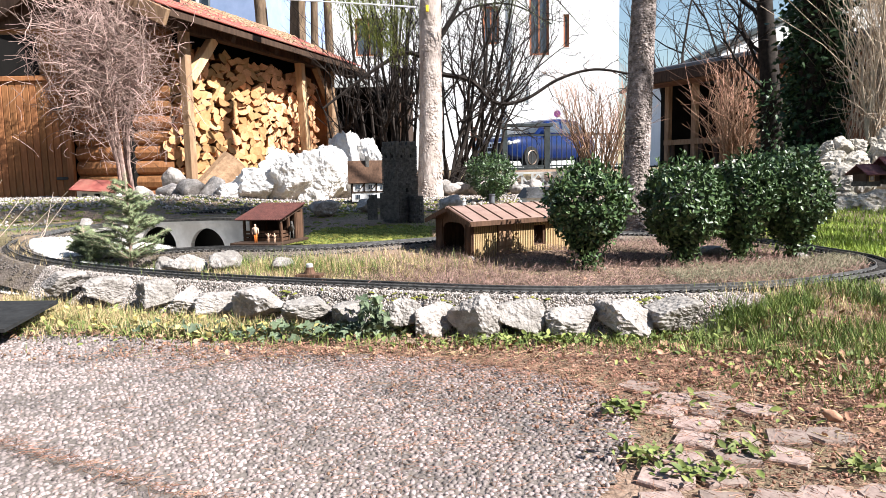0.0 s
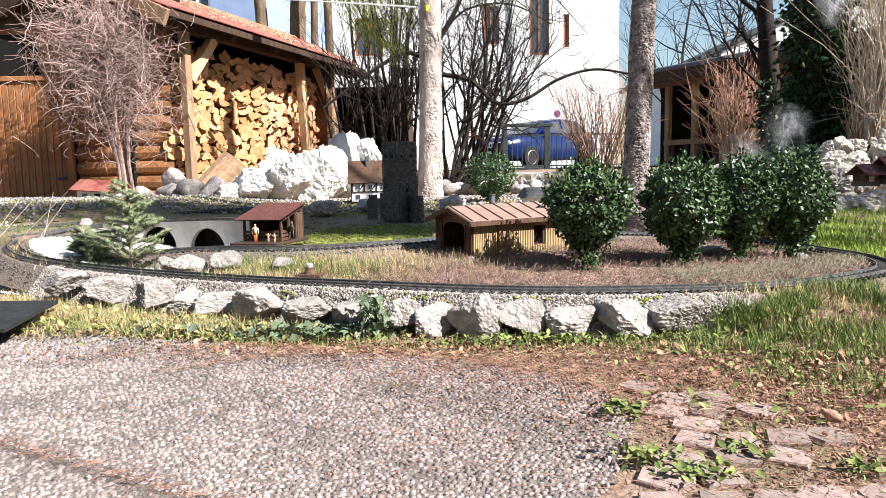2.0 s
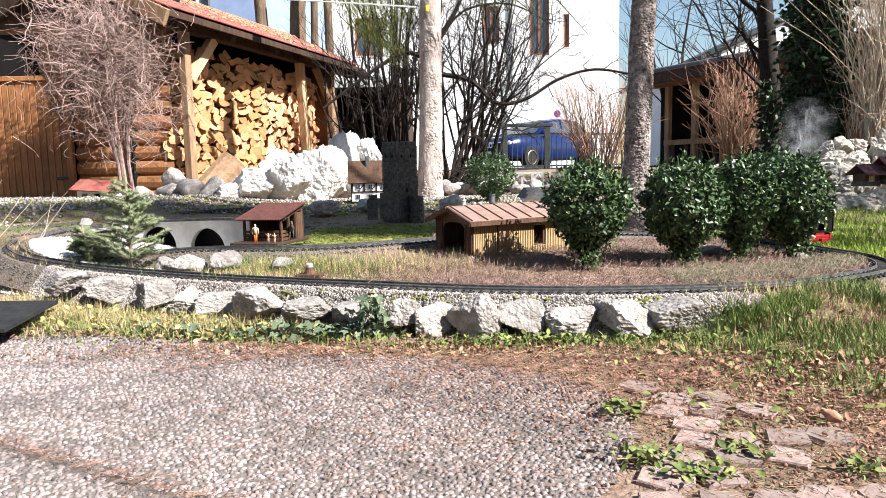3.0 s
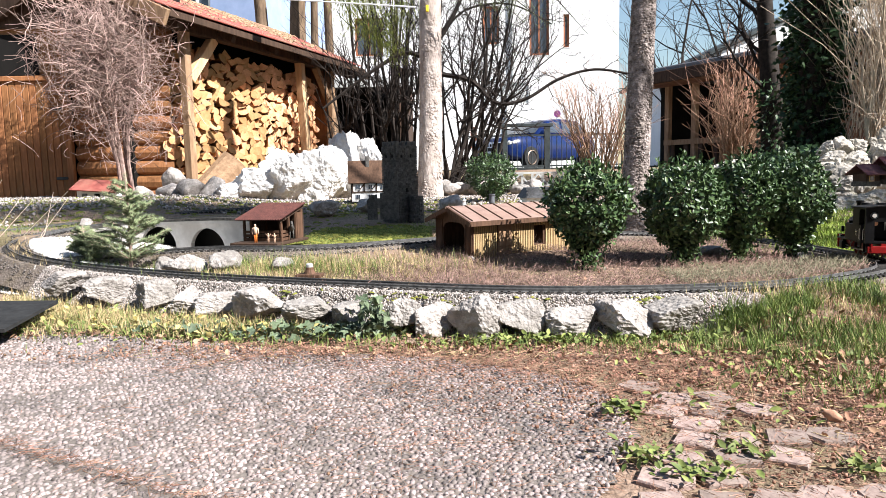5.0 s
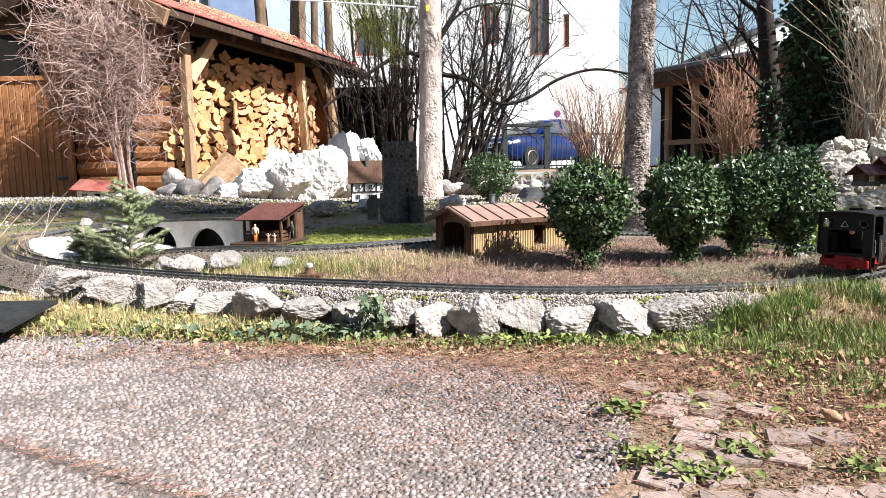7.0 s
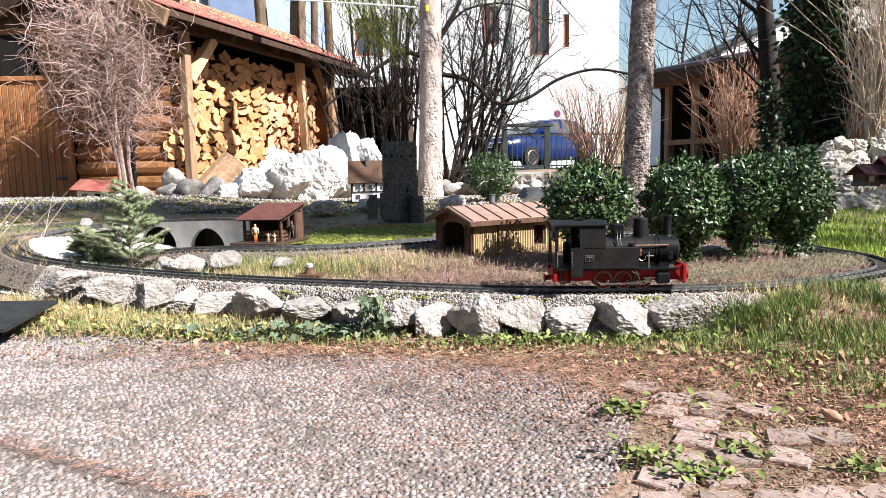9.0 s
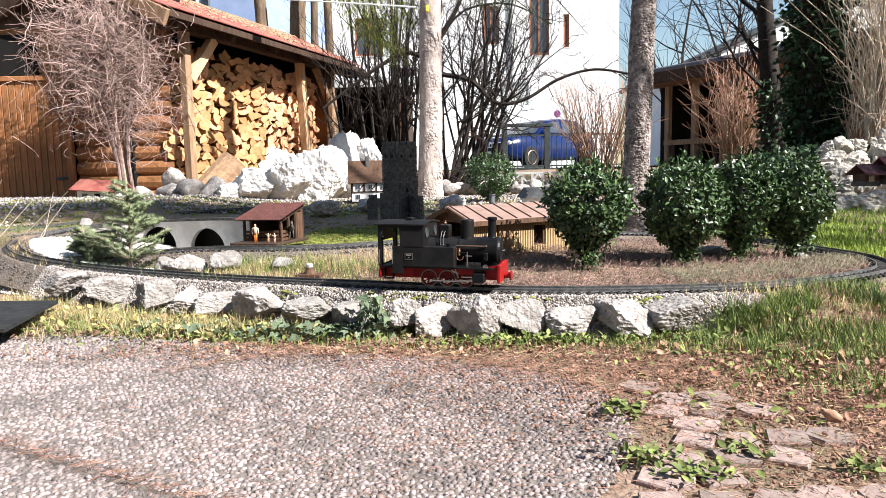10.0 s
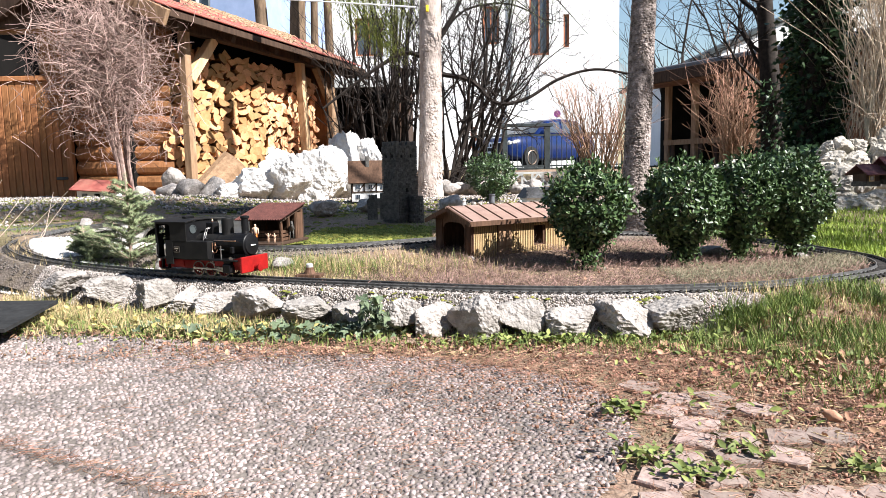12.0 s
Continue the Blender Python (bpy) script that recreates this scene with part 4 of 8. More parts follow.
    part("eave_board", Geo().box((ln + 0.07, 0.008, 0.018), pose(ln / 2 + 0.005, -0.028, h - 0.012)), "shed_brown_dim", s)
    for sd in (1, -1):
        part("barge_board", Geo().box((0.006, rl, 0.016), pose(-0.032, w / 2 - sd * 0.08, h + 0.012, sd * a, 0, 0)), "shed_brown_dim", s)
    part("smoke_vent", Geo().lathe([(0.011, 0), (0.011, 0.045), (0.013, 0.047), (0.013, 0.052), (0.008, 0.052)], 12, pose(0.2, w / 2 + 0.02, h + 0.035)), "slate", s)
    part("roof_ornament", Geo().lathe([(0.008, 0), (0.009, 0.006), (0.006, 0.016), (0.008, 0.022), (0.003, 0.03)], 10, pose(0.05, w / 2, h + 0.045)), "galv", s)
    part("roof_ornament", Geo().lathe([(0.008, 0), (0.006, 0.01), (0.003, 0.016)], 10, pose(0.33, w / 2, h + 0.043)), "galv", s)


def corrugated(w, l, wave, amp, m=None):
    """A corrugated sheet: waves across x, laid along y."""
    n = int(w / wave * 6)
    v, f = [], []
    for j in (0, 1):
        for t in (0, 0.0025):
            v += [(-w / 2 + w * i / n, -l / 2 + l * j, amp * math.sin(6.28318 * i / 6) + t) for i in range(n + 1)]
    q = n + 1
    for i in range(n):
        f += [(q + i, q + i + 1, 3 * q + i + 1, 3 * q + i), (i, 2 * q + i, 2 * q + i + 1, i + 1), (i, i + 1, q + i + 1, q + i), (2 * q + i, 3 * q + i, 3 * q + i + 1, 2 * q + i + 1)]
    return Geo().add(v, f, m)


def halt_hut():
    h = thing("model_shelter", "dark wooden model shelter with a red corrugated roof", "model building", pose(-0.86, 2.9, 0.15, 0, 0, -15))
    w, d = 0.19, 0.2
    part("floor", Geo().box((w + 0.03, d + 0.09, 0.012), pose(w / 2, d / 2 - 0.03, 0.004), 0.002), "dark_wood", h)
    for x, y, l in ((0.008, 0.008, 0.098), (0.04, 0.008, 0.098), (w - 0.008, 0.008, 0.098), (0.008, d - 0.01, 0.13), (w - 0.008, d - 0.01, 0.13), (w - 0.008, d * 0.36, 0.105), (w - 0.008, d * 0.7, 0.12)):
        part("post", Geo().box((0.01, 0.01, l), pose(x, y, l / 2 + 0.008), 0.001), "shed_brown_dim", h)
    part("back_wall", Geo().box((w, 0.006, 0.13), pose(w / 2, d - 0.003, 0.073)), "dark_wood", h)
    part("side_wall", Geo().box((0.005, d * 0.6, 0.11), pose(0.003, d * 0.68, 0.062)), "dark_wood", h)
    part("side_wall", Geo().box((0.006, d * 0.28, 0.118), pose(w - 0.004, d * 0.85, 0.066)), "shed_brown_dim", h)
    for k in range(3):
        part("board", Geo().box((w * 0.9, 0.004, 0.012), pose(w * 0.46, 0.006, 0.018 + k * 0.016), 0.001), "shed_brown_dim", h)
        part("board", Geo().box((0.004, d * 0.34, 0.012), pose(w - 0.006, d * 0.18, 0.018 + k * 0.016), 0.001), "shed_brown_dim", h)
    a = math.degrees(math.atan2(0.05, d))
    part("roof", corrugated(w + 0.03, d + 0.05, 0.012, 0.0022, pose(w / 2, d / 2 - 0.012, 0.133, a, 0, 0)), "tile_red", h)
    part("eave_beam", Geo().box((w + 0.03, 0.008, 0.01), pose(w / 2, 0.006, 0.107)), "dark_wood", h)
    part("side_beam", Geo().box((0.008, d + 0.03, 0.012), pose(w - 0.006, d / 2, 0.123, a, 0, 0)), "dark_wood", h)


def statuette(name, label, h, m, material, arms=0.0):
    """A plain standing figurine in one mesh."""
    g = Geo()
    for s in (-1, 1):
        g.tube([(s * 0.05 * h, 0, 0), (s * 0.045 * h, 0, 0.25 * h), (s * 0.05 * h, 0, 0.48 * h)], [0.035 * h, 0.04 * h, 0.06 * h], 8)
        g.tube([(s * 0.12 * h, 0, 0.8 * h), (s * (0.17 + 0.05 * arms) * h, 0, (0.62 + 0.22 * arms) * h), (s * (0.15 + 0.1 * arms) * h, -0.03 * h, (0.45 + 0.55 * arms) * h)], [0.04 * h, 0.032 * h, 0.025 * h], 7)
    g.lathe([(0.09 * h, 0.46 * h), (0.1 * h, 0.6 * h), (0.13 * h, 0.76 * h), (0.1 * h, 0.83 * h), (0.035 * h, 0.85 * h), (0.04 * h, 0.88 * h), (0.065 * h, 0.92 * h), (0.06 * h, 0.97 * h), (0.02 * h, 1.0 * h)], 10)
    me = g.mesh(name, True)
    me.materials.append(M[material])
    me.materials.append(M["skin"])
    if material == "orange":
        for p in me.polygons:
            p.material_index = 0 if p.center.z < 0.5 * h else 1
    single(name, me, material, label, "figurine", m, "figurines on the platform")


def animal():
    g = Geo()
    g.tube([(-0.035, 0, 0.045), (-0.01, 0, 0.046), (0.02, 0, 0.048), (0.035, 0, 0.06), (0.045, 0, 0.073)], [0.008, 0.0135, 0.013, 0.008, 0.005], 10)
    g.tube([(0.042, 0, 0.075), (0.058, 0, 0.068)], [0.0065, 0.0035], 8)
    for x in (-0.028, 0.02):
        for y in (-0.007, 0.007):
            g.tube([(x, y, 0.045), (x, y, 0.0)], [0.004, 0.0025], 6)
    single("model_horse", g, "castle_stone", "small grey toy horse in the shelter doorway", "toy horse", pose(-0.655, 2.93, 0.163, 0, 0, -75), smooth=True)


def castle():
    c = thing("model_castle", "grey stone model castle tower with a ruined wall", "model building", pose(-0.225, 3.68, 0.165, 0, 0, 37))
    w, h = 0.135, 0.42
    rng = random.Random(2)
    # tower walls of small courses, with slits
    core = part("tower", Geo().box((w - 0.008, w - 0.008, h), pose(0, 0, h / 2)), "castle_stone", c)
    g = [Geo() for _ in range(4)]
    for side in range(4):
        m = pose(0, 0, 0, 0, 0, side * 90)
        z = 0.0
        while z < h - 0.012:
            x = -w / 2
            while x < w / 2 - 0.002:
                l = min(rng.uniform(0.012, 0.026), w / 2 - x)
                if not (0.345 < z < 0.375 and (0.02 < x + l / 2 < 0.04 or -0.04 < x + l / 2 < -0.02)) and not (0.16 < z < 0.19 and abs(x + l / 2) < 0.011):
                    g[side].box((l - 0.0014, 0.006, 0.0105), m @ pose(x + l / 2, -w / 2 + rng.uniform(-0.0012, 0.0012), z + 0.006))
                x += l
            z += 0.0122
        part("stonework", g[side], "castle_stone", c)["kind"] = "stuff"
        # near-black slabs painted as the unlit depth of the slits
        for x in (-0.03, 0.03):
            part("slit", Geo().box((0.009, 0.004, 0.026), m @ pose(x, -w / 2 + 0.004, 0.36)), "unlit_black", core)
        part("slit", Geo().box((0.01, 0.004, 0.03), m @ pose(0, -w / 2 + 0.004, 0.178)), "unlit_black", core)
        for k in range(4):
            part("merlon", Geo().box((0.021, 0.012, 0.022), m @ pose(-w / 2 + 0.0145 + k * 0.0353, -w / 2 + 0.006, h + 0.008), 0.002), "castle_stone", c)
    # stair turret at the foot and the broken wall
    t = Geo()
    for k in range(11):
        n = 9
        for j in range(n):
            a = 6.28318 * (j + 0.5 * (k % 2)) / n
            t.box((0.0235, 0.012, 0.0135), pose(0.033 * math.cos(a), 0.033 * math.sin(a), 0.0075 + k * 0.0145, 0, 0, math.degrees(a) + 90))
    part("turret", t, "castle_stone", c, "", pose(0.035, -w / 2 - 0.03, -0.01))["kind"] = "stuff"
    part("turret_core", Geo().lathe([(0.029, 0), (0.029, 0.15)], 14), "castle_stone", c, "", pose(0.035, -w / 2 - 0.03, -0.01))
    outl = [(0, 0), (0.05, 0), (0.05, 0.06), (0.066, 0.06), (0.066, 0), (0.16, 0), (0.16, 0.25), (0.145, 0.22), (0.135, 0.2), (0.12, 0.195), (0.11, 0.16), (0.09, 0.14), (0.066, 0.135), (0.066, 0.11), (0.05, 0.11), (0.05, 0.13), (0.02, 0.125), (0, 0.1)]
    part("ruined_wall", Geo().prism(outl, 0.03, pose(-0.225, -0.03, 0.035, 0, 0, -37)), "castle_stone", c)


def timber_house():
    h = thing("model_timber_house", "white half-timbered model house with a brown roof", "model building", pose(-0.66, 5.0, 0.235, 0, 0, 8))
    w, d, z = 0.36, 0.2, 0.15
    part("wall", Geo().box((w, d, z), pose(w / 2, d / 2, z / 2)), "white_paint", h)
    part("gable", Geo().prism([(0, 0), (d, 0), (d / 2, 0.14)], 0.01, pose(0.005, 0, z, 0, 0, 90)), "white_paint", h)
    for x in (0.006, 0.09, 0.18, 0.27, w - 0.006):
        part("timber", Geo().box((0.009, 0.006, z * 0.55), pose(x, -0.002, z * 0.72)), "dark_wood", h)
    for zz in (z * 0.46, z * 0.98):
        part("timber", Geo().box((w, 0.006, 0.009), pose(w / 2, -0.003, zz)), "dark_wood", h)
        part("timber", Geo().box((0.006, d, 0.009), pose(-0.003, d / 2, zz)), "dark_wood", h)
    for y in (0.006, d / 2, d - 0.006):
        part("timber", Geo().box((0.006, 0.009, z), pose(-0.002, y, z / 2)), "dark_wood", h)
    for x in (0.045, 0.135, 0.225):
        part("timber", Geo().box((0.008, 0.006, 0.075), pose(x + 0.03, -0.002, z * 0.72, 0, 40, 0)), "dark_wood", h)
        for zz in (z * 0.22, z * 0.7):
            win = part("window", Geo().box((0.034, 0.006, 0.04), pose(x, -0.002, zz), 0.001), "white_paint", h)
            part("pane", Geo().box((0.012, 0.004, 0.03), pose(x - 0.0075, -0.005, zz)).box((0.012, 0.004, 0.03), pose(x + 0.0075, -0.005, zz)), "pane", win)
    a = math.degrees(math.atan2(0.15, d / 2))
    for s in (1, -1):
        part("roof", Geo().box((w + 0.05, 0.2, 0.008), pose(w / 2, d / 2 - s * 0.06, z + 0.065, s * a, 0, 0), 0.001), "shed_brown_dim", h)
    part("chimney", Geo().box((0.026, 0.026, 0.08), pose(0.12, d / 2 - 0.03, z + 0.14), 0.001), "castle_stone", h)


def small_houses():
    h = thing("model_cottage", "small white model cottage with a red roof", "model building", pose(-3.3, 6.15, 0.215, 0, 0, -6))
    part("wall", Geo().box((0.33, 0.2, 0.12), pose(0.17, 0.1, 0.06)), "white_paint", h)
    part("door", Geo().box((0.05, 0.008, 0.09), pose(0.2, -0.003, 0.045)), "unlit_black", h)
    part("window", Geo().box((0.05, 0.008, 0.045), pose(0.08, -0.003, 0.07)), "pane", h)
    part("roof", Geo().box((0.44, 0.2, 0.012), pose(0.19, 0.03, 0.16, 28, 4, 0), 0.002), "red_roof", h)
    part("roof", Geo().box((0.44, 0.16, 0.012), pose(0.19, 0.19, 0.165, -28, 4, 0), 0.002), "red_roof", h)
    part("gable", Geo().prism([(0, 0), (0.2, 0), (0.1, 0.07)], 0.01, pose(0.005, 0, 0.12, 0, 0, 90)), "white_paint", h)
    for x, y, z, w, hh, yaw in ((2.63, 4.22, 0.3, 0.09, 0.075, 5), (2.75, 4.2, 0.31, 0.19, 0.11, -5)):
        r = thing("model_chalet", "dark timber model chalet with a dusty red roof", "model building", pose(x, y, z, 0, 0, yaw), "rockery chalets")
        part("wall", Geo().box((w, 0.12, hh), pose(w / 2, 0.06, hh / 2)), "dark_wood", r)
        part("roof", Geo().box((w + 0.05, 0.13, 0.007), pose(w / 2, 0.01, hh + 0.025, 30, 0, 0), 0.001), "maroon", r)
        part("roof", Geo().box((w + 0.05, 0.13, 0.007), pose(w / 2, 0.11, hh + 0.025, -30, 0, 0), 0.001), "maroon", r)
        for k in range(max(1, int(w / 0.07))):
            wn_ = part("window", Geo().box((0.034, 0.006, 0.036), pose(0.035 + k * 0.06, -0.003, hh * 0.6), 0.001), "new_beam", r)
            part("pane", Geo().box((0.024, 0.006, 0.026), pose(0.035 + k * 0.06, -0.005, hh * 0.6)), "pane", wn_)
        part("base", Geo().box((w + 0.01, 0.13, 0.03), pose(w / 2, 0.06, 0.012)), "castle_stone", r)
    s = thing("model_slate_house", "small model house with a grey slate roof", "model building", pose(0.55, 4.4, 0.2, 0, 0, 12))
    part("wall", Geo().box((0.22, 0.14, 0.06), pose(0.11, 0.07, 0.03)), "white_paint", s)
    rf = part("roof", Geo().prism([(-0.02, 0.06), (0.24, 0.06), (0.19, 0.125), (0.03, 0.125)], 0.17, pose(0, 0.07, 0)), "slate", s)
    for k in range(5):
        for j in range(12):
            part("shingle", Geo().box((0.019, 0.003, 0.015), pose(0.0 + j * 0.02 + 0.01 * (k % 2), -0.017, 0.066 + k * 0.0125, 8, 0, 0)), "slate", rf)


def viaduct():
    """A pale concrete wall with arches that carries the line's far curve."""
    v = thing("model_viaduct", "pale concrete model viaduct with round arches under the track", "viaduct", kind="")
    pts = [p for p in LINE if p.z > 0.195 and p.x < -0.6]
    inner, base = [], 0.085
    for i in range(0, len(pts) - 1):
        a, b = pts[i], pts[i + 1]
        t = (b - a).normalized()
        n = Vector((t.y, -t.x, 0))
        n = n if n.dot(Vector((-1.3, 2.75, 0)) - a) > 0 else -n
        inner.append((a + n * 0.058, n))
    deck = Geo()
    s = 0.06
    v_, f_ = [], []
    for (a, n), (b, _) in zip(inner, inner[1:]):
        l = (Vector((b.x, b.y)) - Vector((a.x, a.y))).length
        s += l
        top = a.z - 0.02
        u = (s % 0.34) / 0.34
        hole = base
        if 0.14 < u < 0.86 and top > base + 0.06:
            hole = base + 0.11 * math.sqrt(max(0, 1 - ((u - 0.5) / 0.36) ** 2))
        mid = (a + b) / 2
        yaw = math.degrees(math.atan2(b.y - a.y, b.x - a.x))
        low = min(hole, top - 0.012) - (0.03 if hole == base else 0)
        for q in (a, a - n * 0.02):
            v_ += [(q.x, q.y, low), (q.x, q.y, top + 0.006)]
        deck.box((l * 1.1, 0.125, 0.02), pose(mid.x - n.x * 0.052, mid.y - n.y * 0.052, top - 0.006, 0, 0, yaw))
    for i in range(len(v_) // 4 - 1):
        k = i * 4
        f_ += [(k, k + 4, k + 5, k + 1), (k + 2, k + 3, k + 7, k + 6), (k + 1, k + 5, k + 7, k + 3), (k, k + 2, k + 6, k + 4)]
    part("arch_wall", Geo().add(v_, f_), "viaduct", v)
    # near-black sheet added behind the arches to imitate the shade in them
    shade_sheet = Geo()
    for (a, n), (b, _) in zip(inner, inner[1:]):
        mid = (a + b) / 2 - n * 0.09
        shade_sheet.box(((b - a).length * 1.15, 0.012, a.z - 0.03 - base), pose(mid.x, mid.y, (a.z - 0.03 + base) / 2, 0, 0, math.degrees(math.atan2(b.y - a.y, b.x - a.x))))
    part("tunnel_lining", shade_sheet, "unlit_black", v)
    part("deck", deck, "viaduct", v)
    coping = Geo()
    for (a, n), (b, _) in zip(inner, inner[1:]):
        mid = (a + b) / 2
        coping.box(((b - a).length * 1.05, 0.026, 0.012), pose(mid.x, mid.y, a.z - 0.012, 0, 0, math.degrees(math.atan2(b.y - a.y, b.x - a.x))))
    part("coping", coping, "castle_stone", v)


def truss_bridge():
    b = thing("model_truss_bridge", "grey metal model truss bridge", "model bridge", pose(0.62, 7.0, 0.27))
    for y in (0, 0.09):
        part("bottom_chord", Geo().box((0.75, 0.014, 0.018), pose(0.37, y, 0.01)), "galv", b)
        part("top_chord", Geo().box((0.75, 0.014, 0.018), pose(0.37, y, 0.14)), "galv", b)
        for k in range(8):
            part("diagonal", Geo().box((0.01, 0.01, 0.165), pose(0.05 + k * 0.094, y, 0.075, 0, 38 if k % 2 else -38, 0)), "galv", b)
            part("upright", Geo().box((0.01, 0.01, 0.13), pose(0.003 + k * 0.105, y, 0.075)), "galv", b)
    part("deck", Geo().box((0.75, 0.09, 0.01), pose(0.37, 0.045, 0.022)), "dark_wood", b)
    part("abutment", Geo().box((0.1, 0.14, 0.12), pose(0.0, 0.045, -0.055)), "limestone", b)
    part("abutment", Geo().box((0.1, 0.14, 0.12), pose(0.75, 0.045, -0.055)), "limestone", b)


def mat_and_device():
    single("rubber_mat", Geo().hull([(0.0, 0.0, 0), (-0.05, 0.34, 0), (-0.5, 0.36, 0), (-0.5, 0.0, 0), (0.0, 0.0, 0.01), (-0.05, 0.34, 0.01), (-0.5, 0.36, 0.01), (-0.5, 0.0, 0.01)], pose(-1.15, 1.74, 0.045, 2, 0, 0)), "rubber", "flat black rubber mat on the paving edge", "mat")
    d = thing("track_signal_base", "rusty brown metal plate with a small capped cylinder", "signal base", pose(-0.445, 2.235, 0.1, 0, 0, -8))
    part("plate", Geo().box((0.085, 0.05, 0.012), pose(0, 0, 0.006), 0.002), "shed_brown_dim", d)
    part("cone", Geo().lathe([(0.024, 0.01), (0.02, 0.014), (0.014, 0.026), (0.013, 0.034)], 14), "shed_brown_dim", d)
    part("cap", Geo().lathe([(0.011, 0.03), (0.012, 0.042), (0.009, 0.046), (0.002, 0.047)], 14), "galv", d)
    single("turnout_lever", Geo().box((0.11, 0.03, 0.008), None, 0.002), "galv", "pale blue-grey turnout cover beside the rail", "turnout cover", pose(-1.42, 2.76, 0.11, 0, 0, -30))


# ---------------------------------------------------------------- the locomotive: x to its front, z up from the rail
WHEEL_R = 0.024


def locomotive():
    lo = thing("steam_locomotive", "small black and red model steam tank locomotive", "model locomotive")
    part("main_frame", Geo().box((0.345, 0.05, 0.036), pose(-0.02, 0, 0.041)), "red", lo)
    part("footplate", Geo().box((0.33, 0.142, 0.005), pose(-0.022, 0, 0.0605), 0.001), "black", lo)
    for s in (-1, 1):
        part("valance", Geo().box((0.105, 0.004, 0.024), pose(-0.145, s * 0.055, 0.046)), "red", lo)
        part("valance", Geo().box((0.11, 0.004, 0.02), pose(0.095, s * 0.052, 0.05)), "red", lo)
        part("footstep", Geo().box((0.03, 0.016, 0.003), pose(-0.165, s * 0.066, 0.026)).box((0.003, 0.012, 0.034), pose(-0.178, s * 0.062, 0.042)).box((0.003, 0.012, 0.034), pose(-0.152, s * 0.062, 0.042)), "black", lo)
    fb = part("front_beam", Geo().box((0.01, 0.13, 0.052), pose(0.158, 0, 0.046), 0.002), "red", lo)
    part("buffer", Geo().tube([(0.16, 0, 0.035), (0.18, 0, 0.035)], 0.008, 12).lathe([(0.002, 0), (0.014, 0.001), (0.014, 0.005), (0.004, 0.006)], 14, pose(0.18, 0, 0.035, 0, 90, 0)), "red", fb)
    for s in (-1, 1):
        part("beam_brace", Geo().hull([(0.125, s * 0.06, 0.064), (0.155, s * 0.06, 0.072), (0.155, s * 0.06, 0.024), (0.125, s * 0.055, 0.064), (0.155, s * 0.055, 0.072), (0.155, s * 0.055, 0.024)]), "red", fb)
    rb = part("rear_beam", Geo().box((0.008, 0.135, 0.024), pose(-0.192, 0, 0.038), 0.002), "red", lo)
    part("buffer", Geo().tube([(-0.195, 0, 0.03), (-0.212, 0, 0.03)], 0.007, 12).box((0.004, 0.03, 0.018), pose(-0.213, 0, 0.03), 0.001), "red", rb)
    # boiler
    x_axis = pose(0, 0, 0, 0, 90, 0)
    bo = part("boiler", Geo().lathe([(0.001, -0.08), (0.0365, -0.08), (0.0365, 0.1), (0.001, 0.1)], 32, Matrix.Translation((0, 0, 0.107)) @ x_axis), "black_dusty", lo, smooth=False)
    for x in (-0.02, 0.035, 0.09):
        part("band", Geo().lathe([(0.0366, -0.0025), (0.0374, -0.0025), (0.0374, 0.0025), (0.0366, 0.0025)], 32, Matrix.Translation((x, 0, 0.107)) @ x_axis, True), "black", bo)
    sb = part("smokebox", Geo().lathe([(0.001, 0.098), (0.0385, 0.098), (0.0385, 0.147), (0.036, 0.149), (0.034, 0.149), (0.031, 0.154), (0.001, 0.158)], 32, Matrix.Translation((0, 0, 0.107)) @ x_axis), "black", lo)
    part("door_handle", Geo().tube([(0.158, -0.012, 0.107), (0.164, 0.0, 0.107), (0.158, 0.012, 0.107)], 0.0016, 6), "steel", sb)
    part("saddle", Geo().box((0.045, 0.05, 0.03), pose(0.122, 0, 0.075)), "black", lo)
    part("chimney", Geo().lathe([(0.018, 0.138), (0.0125, 0.146), (0.0115, 0.152), (0.0118, 0.192), (0.0145, 0.194), (0.0145, 0.2), (0.012, 0.202), (0.009, 0.202), (0.009, 0.17)], 20, pose(0.127, 0, 0)), "black", lo)
    part("dome", Geo().lathe([(0.021, 0.135), (0.0195, 0.143), (0.0195, 0.19), (0.0185, 0.194), (0.001, 0.195)], 24, pose(0.054, 0, 0)), "black_dusty", lo)
    vb = part("valve_box", Geo().box((0.031, 0.032, 0.05), pose(-0.011, 0, 0.154), 0.003), "black", lo)
    part("whistle", Geo().lathe([(0.003, 0), (0.004, 0.004), (0.002, 0.008), (0.003, 0.012)], 8, pose(-0.011, 0, 0.179)), "copper", vb)
    for x in (-0.014, -0.006):
        part("pipe", Geo().tube([(x, -0.012, 0.162), (x - 0.002, -0.026, 0.158), (x - 0.003, -0.034, 0.14), (x - 0.002, -0.04, 0.122)], 0.0013, 6), "steel", vb)
    # tanks and cab
    for s in (-1, 1):
        tk = part("side_tank", Geo().box((0.166, 0.03, 0.059), pose(-0.05, s * 0.06, 0.0915), 0.002), "black_dusty", lo)
        part("filler", Geo().lathe([(0.008, 0), (0.008, 0.006), (0.009, 0.006), (0.009, 0.009), (0.002, 0.01)], 12, pose(0.015, s * 0.06, 0.121)), "black", tk)
        pl = part("name_plate", Geo().box((0.0235, 0.001, 0.0185), pose(-0.1005, s * 0.0758, 0.092)), "steel", tk)
        part("plate_face", Geo().box((0.0215, 0.001, 0.0165), pose(-0.1005, s * 0.0763, 0.092)), "black", pl)
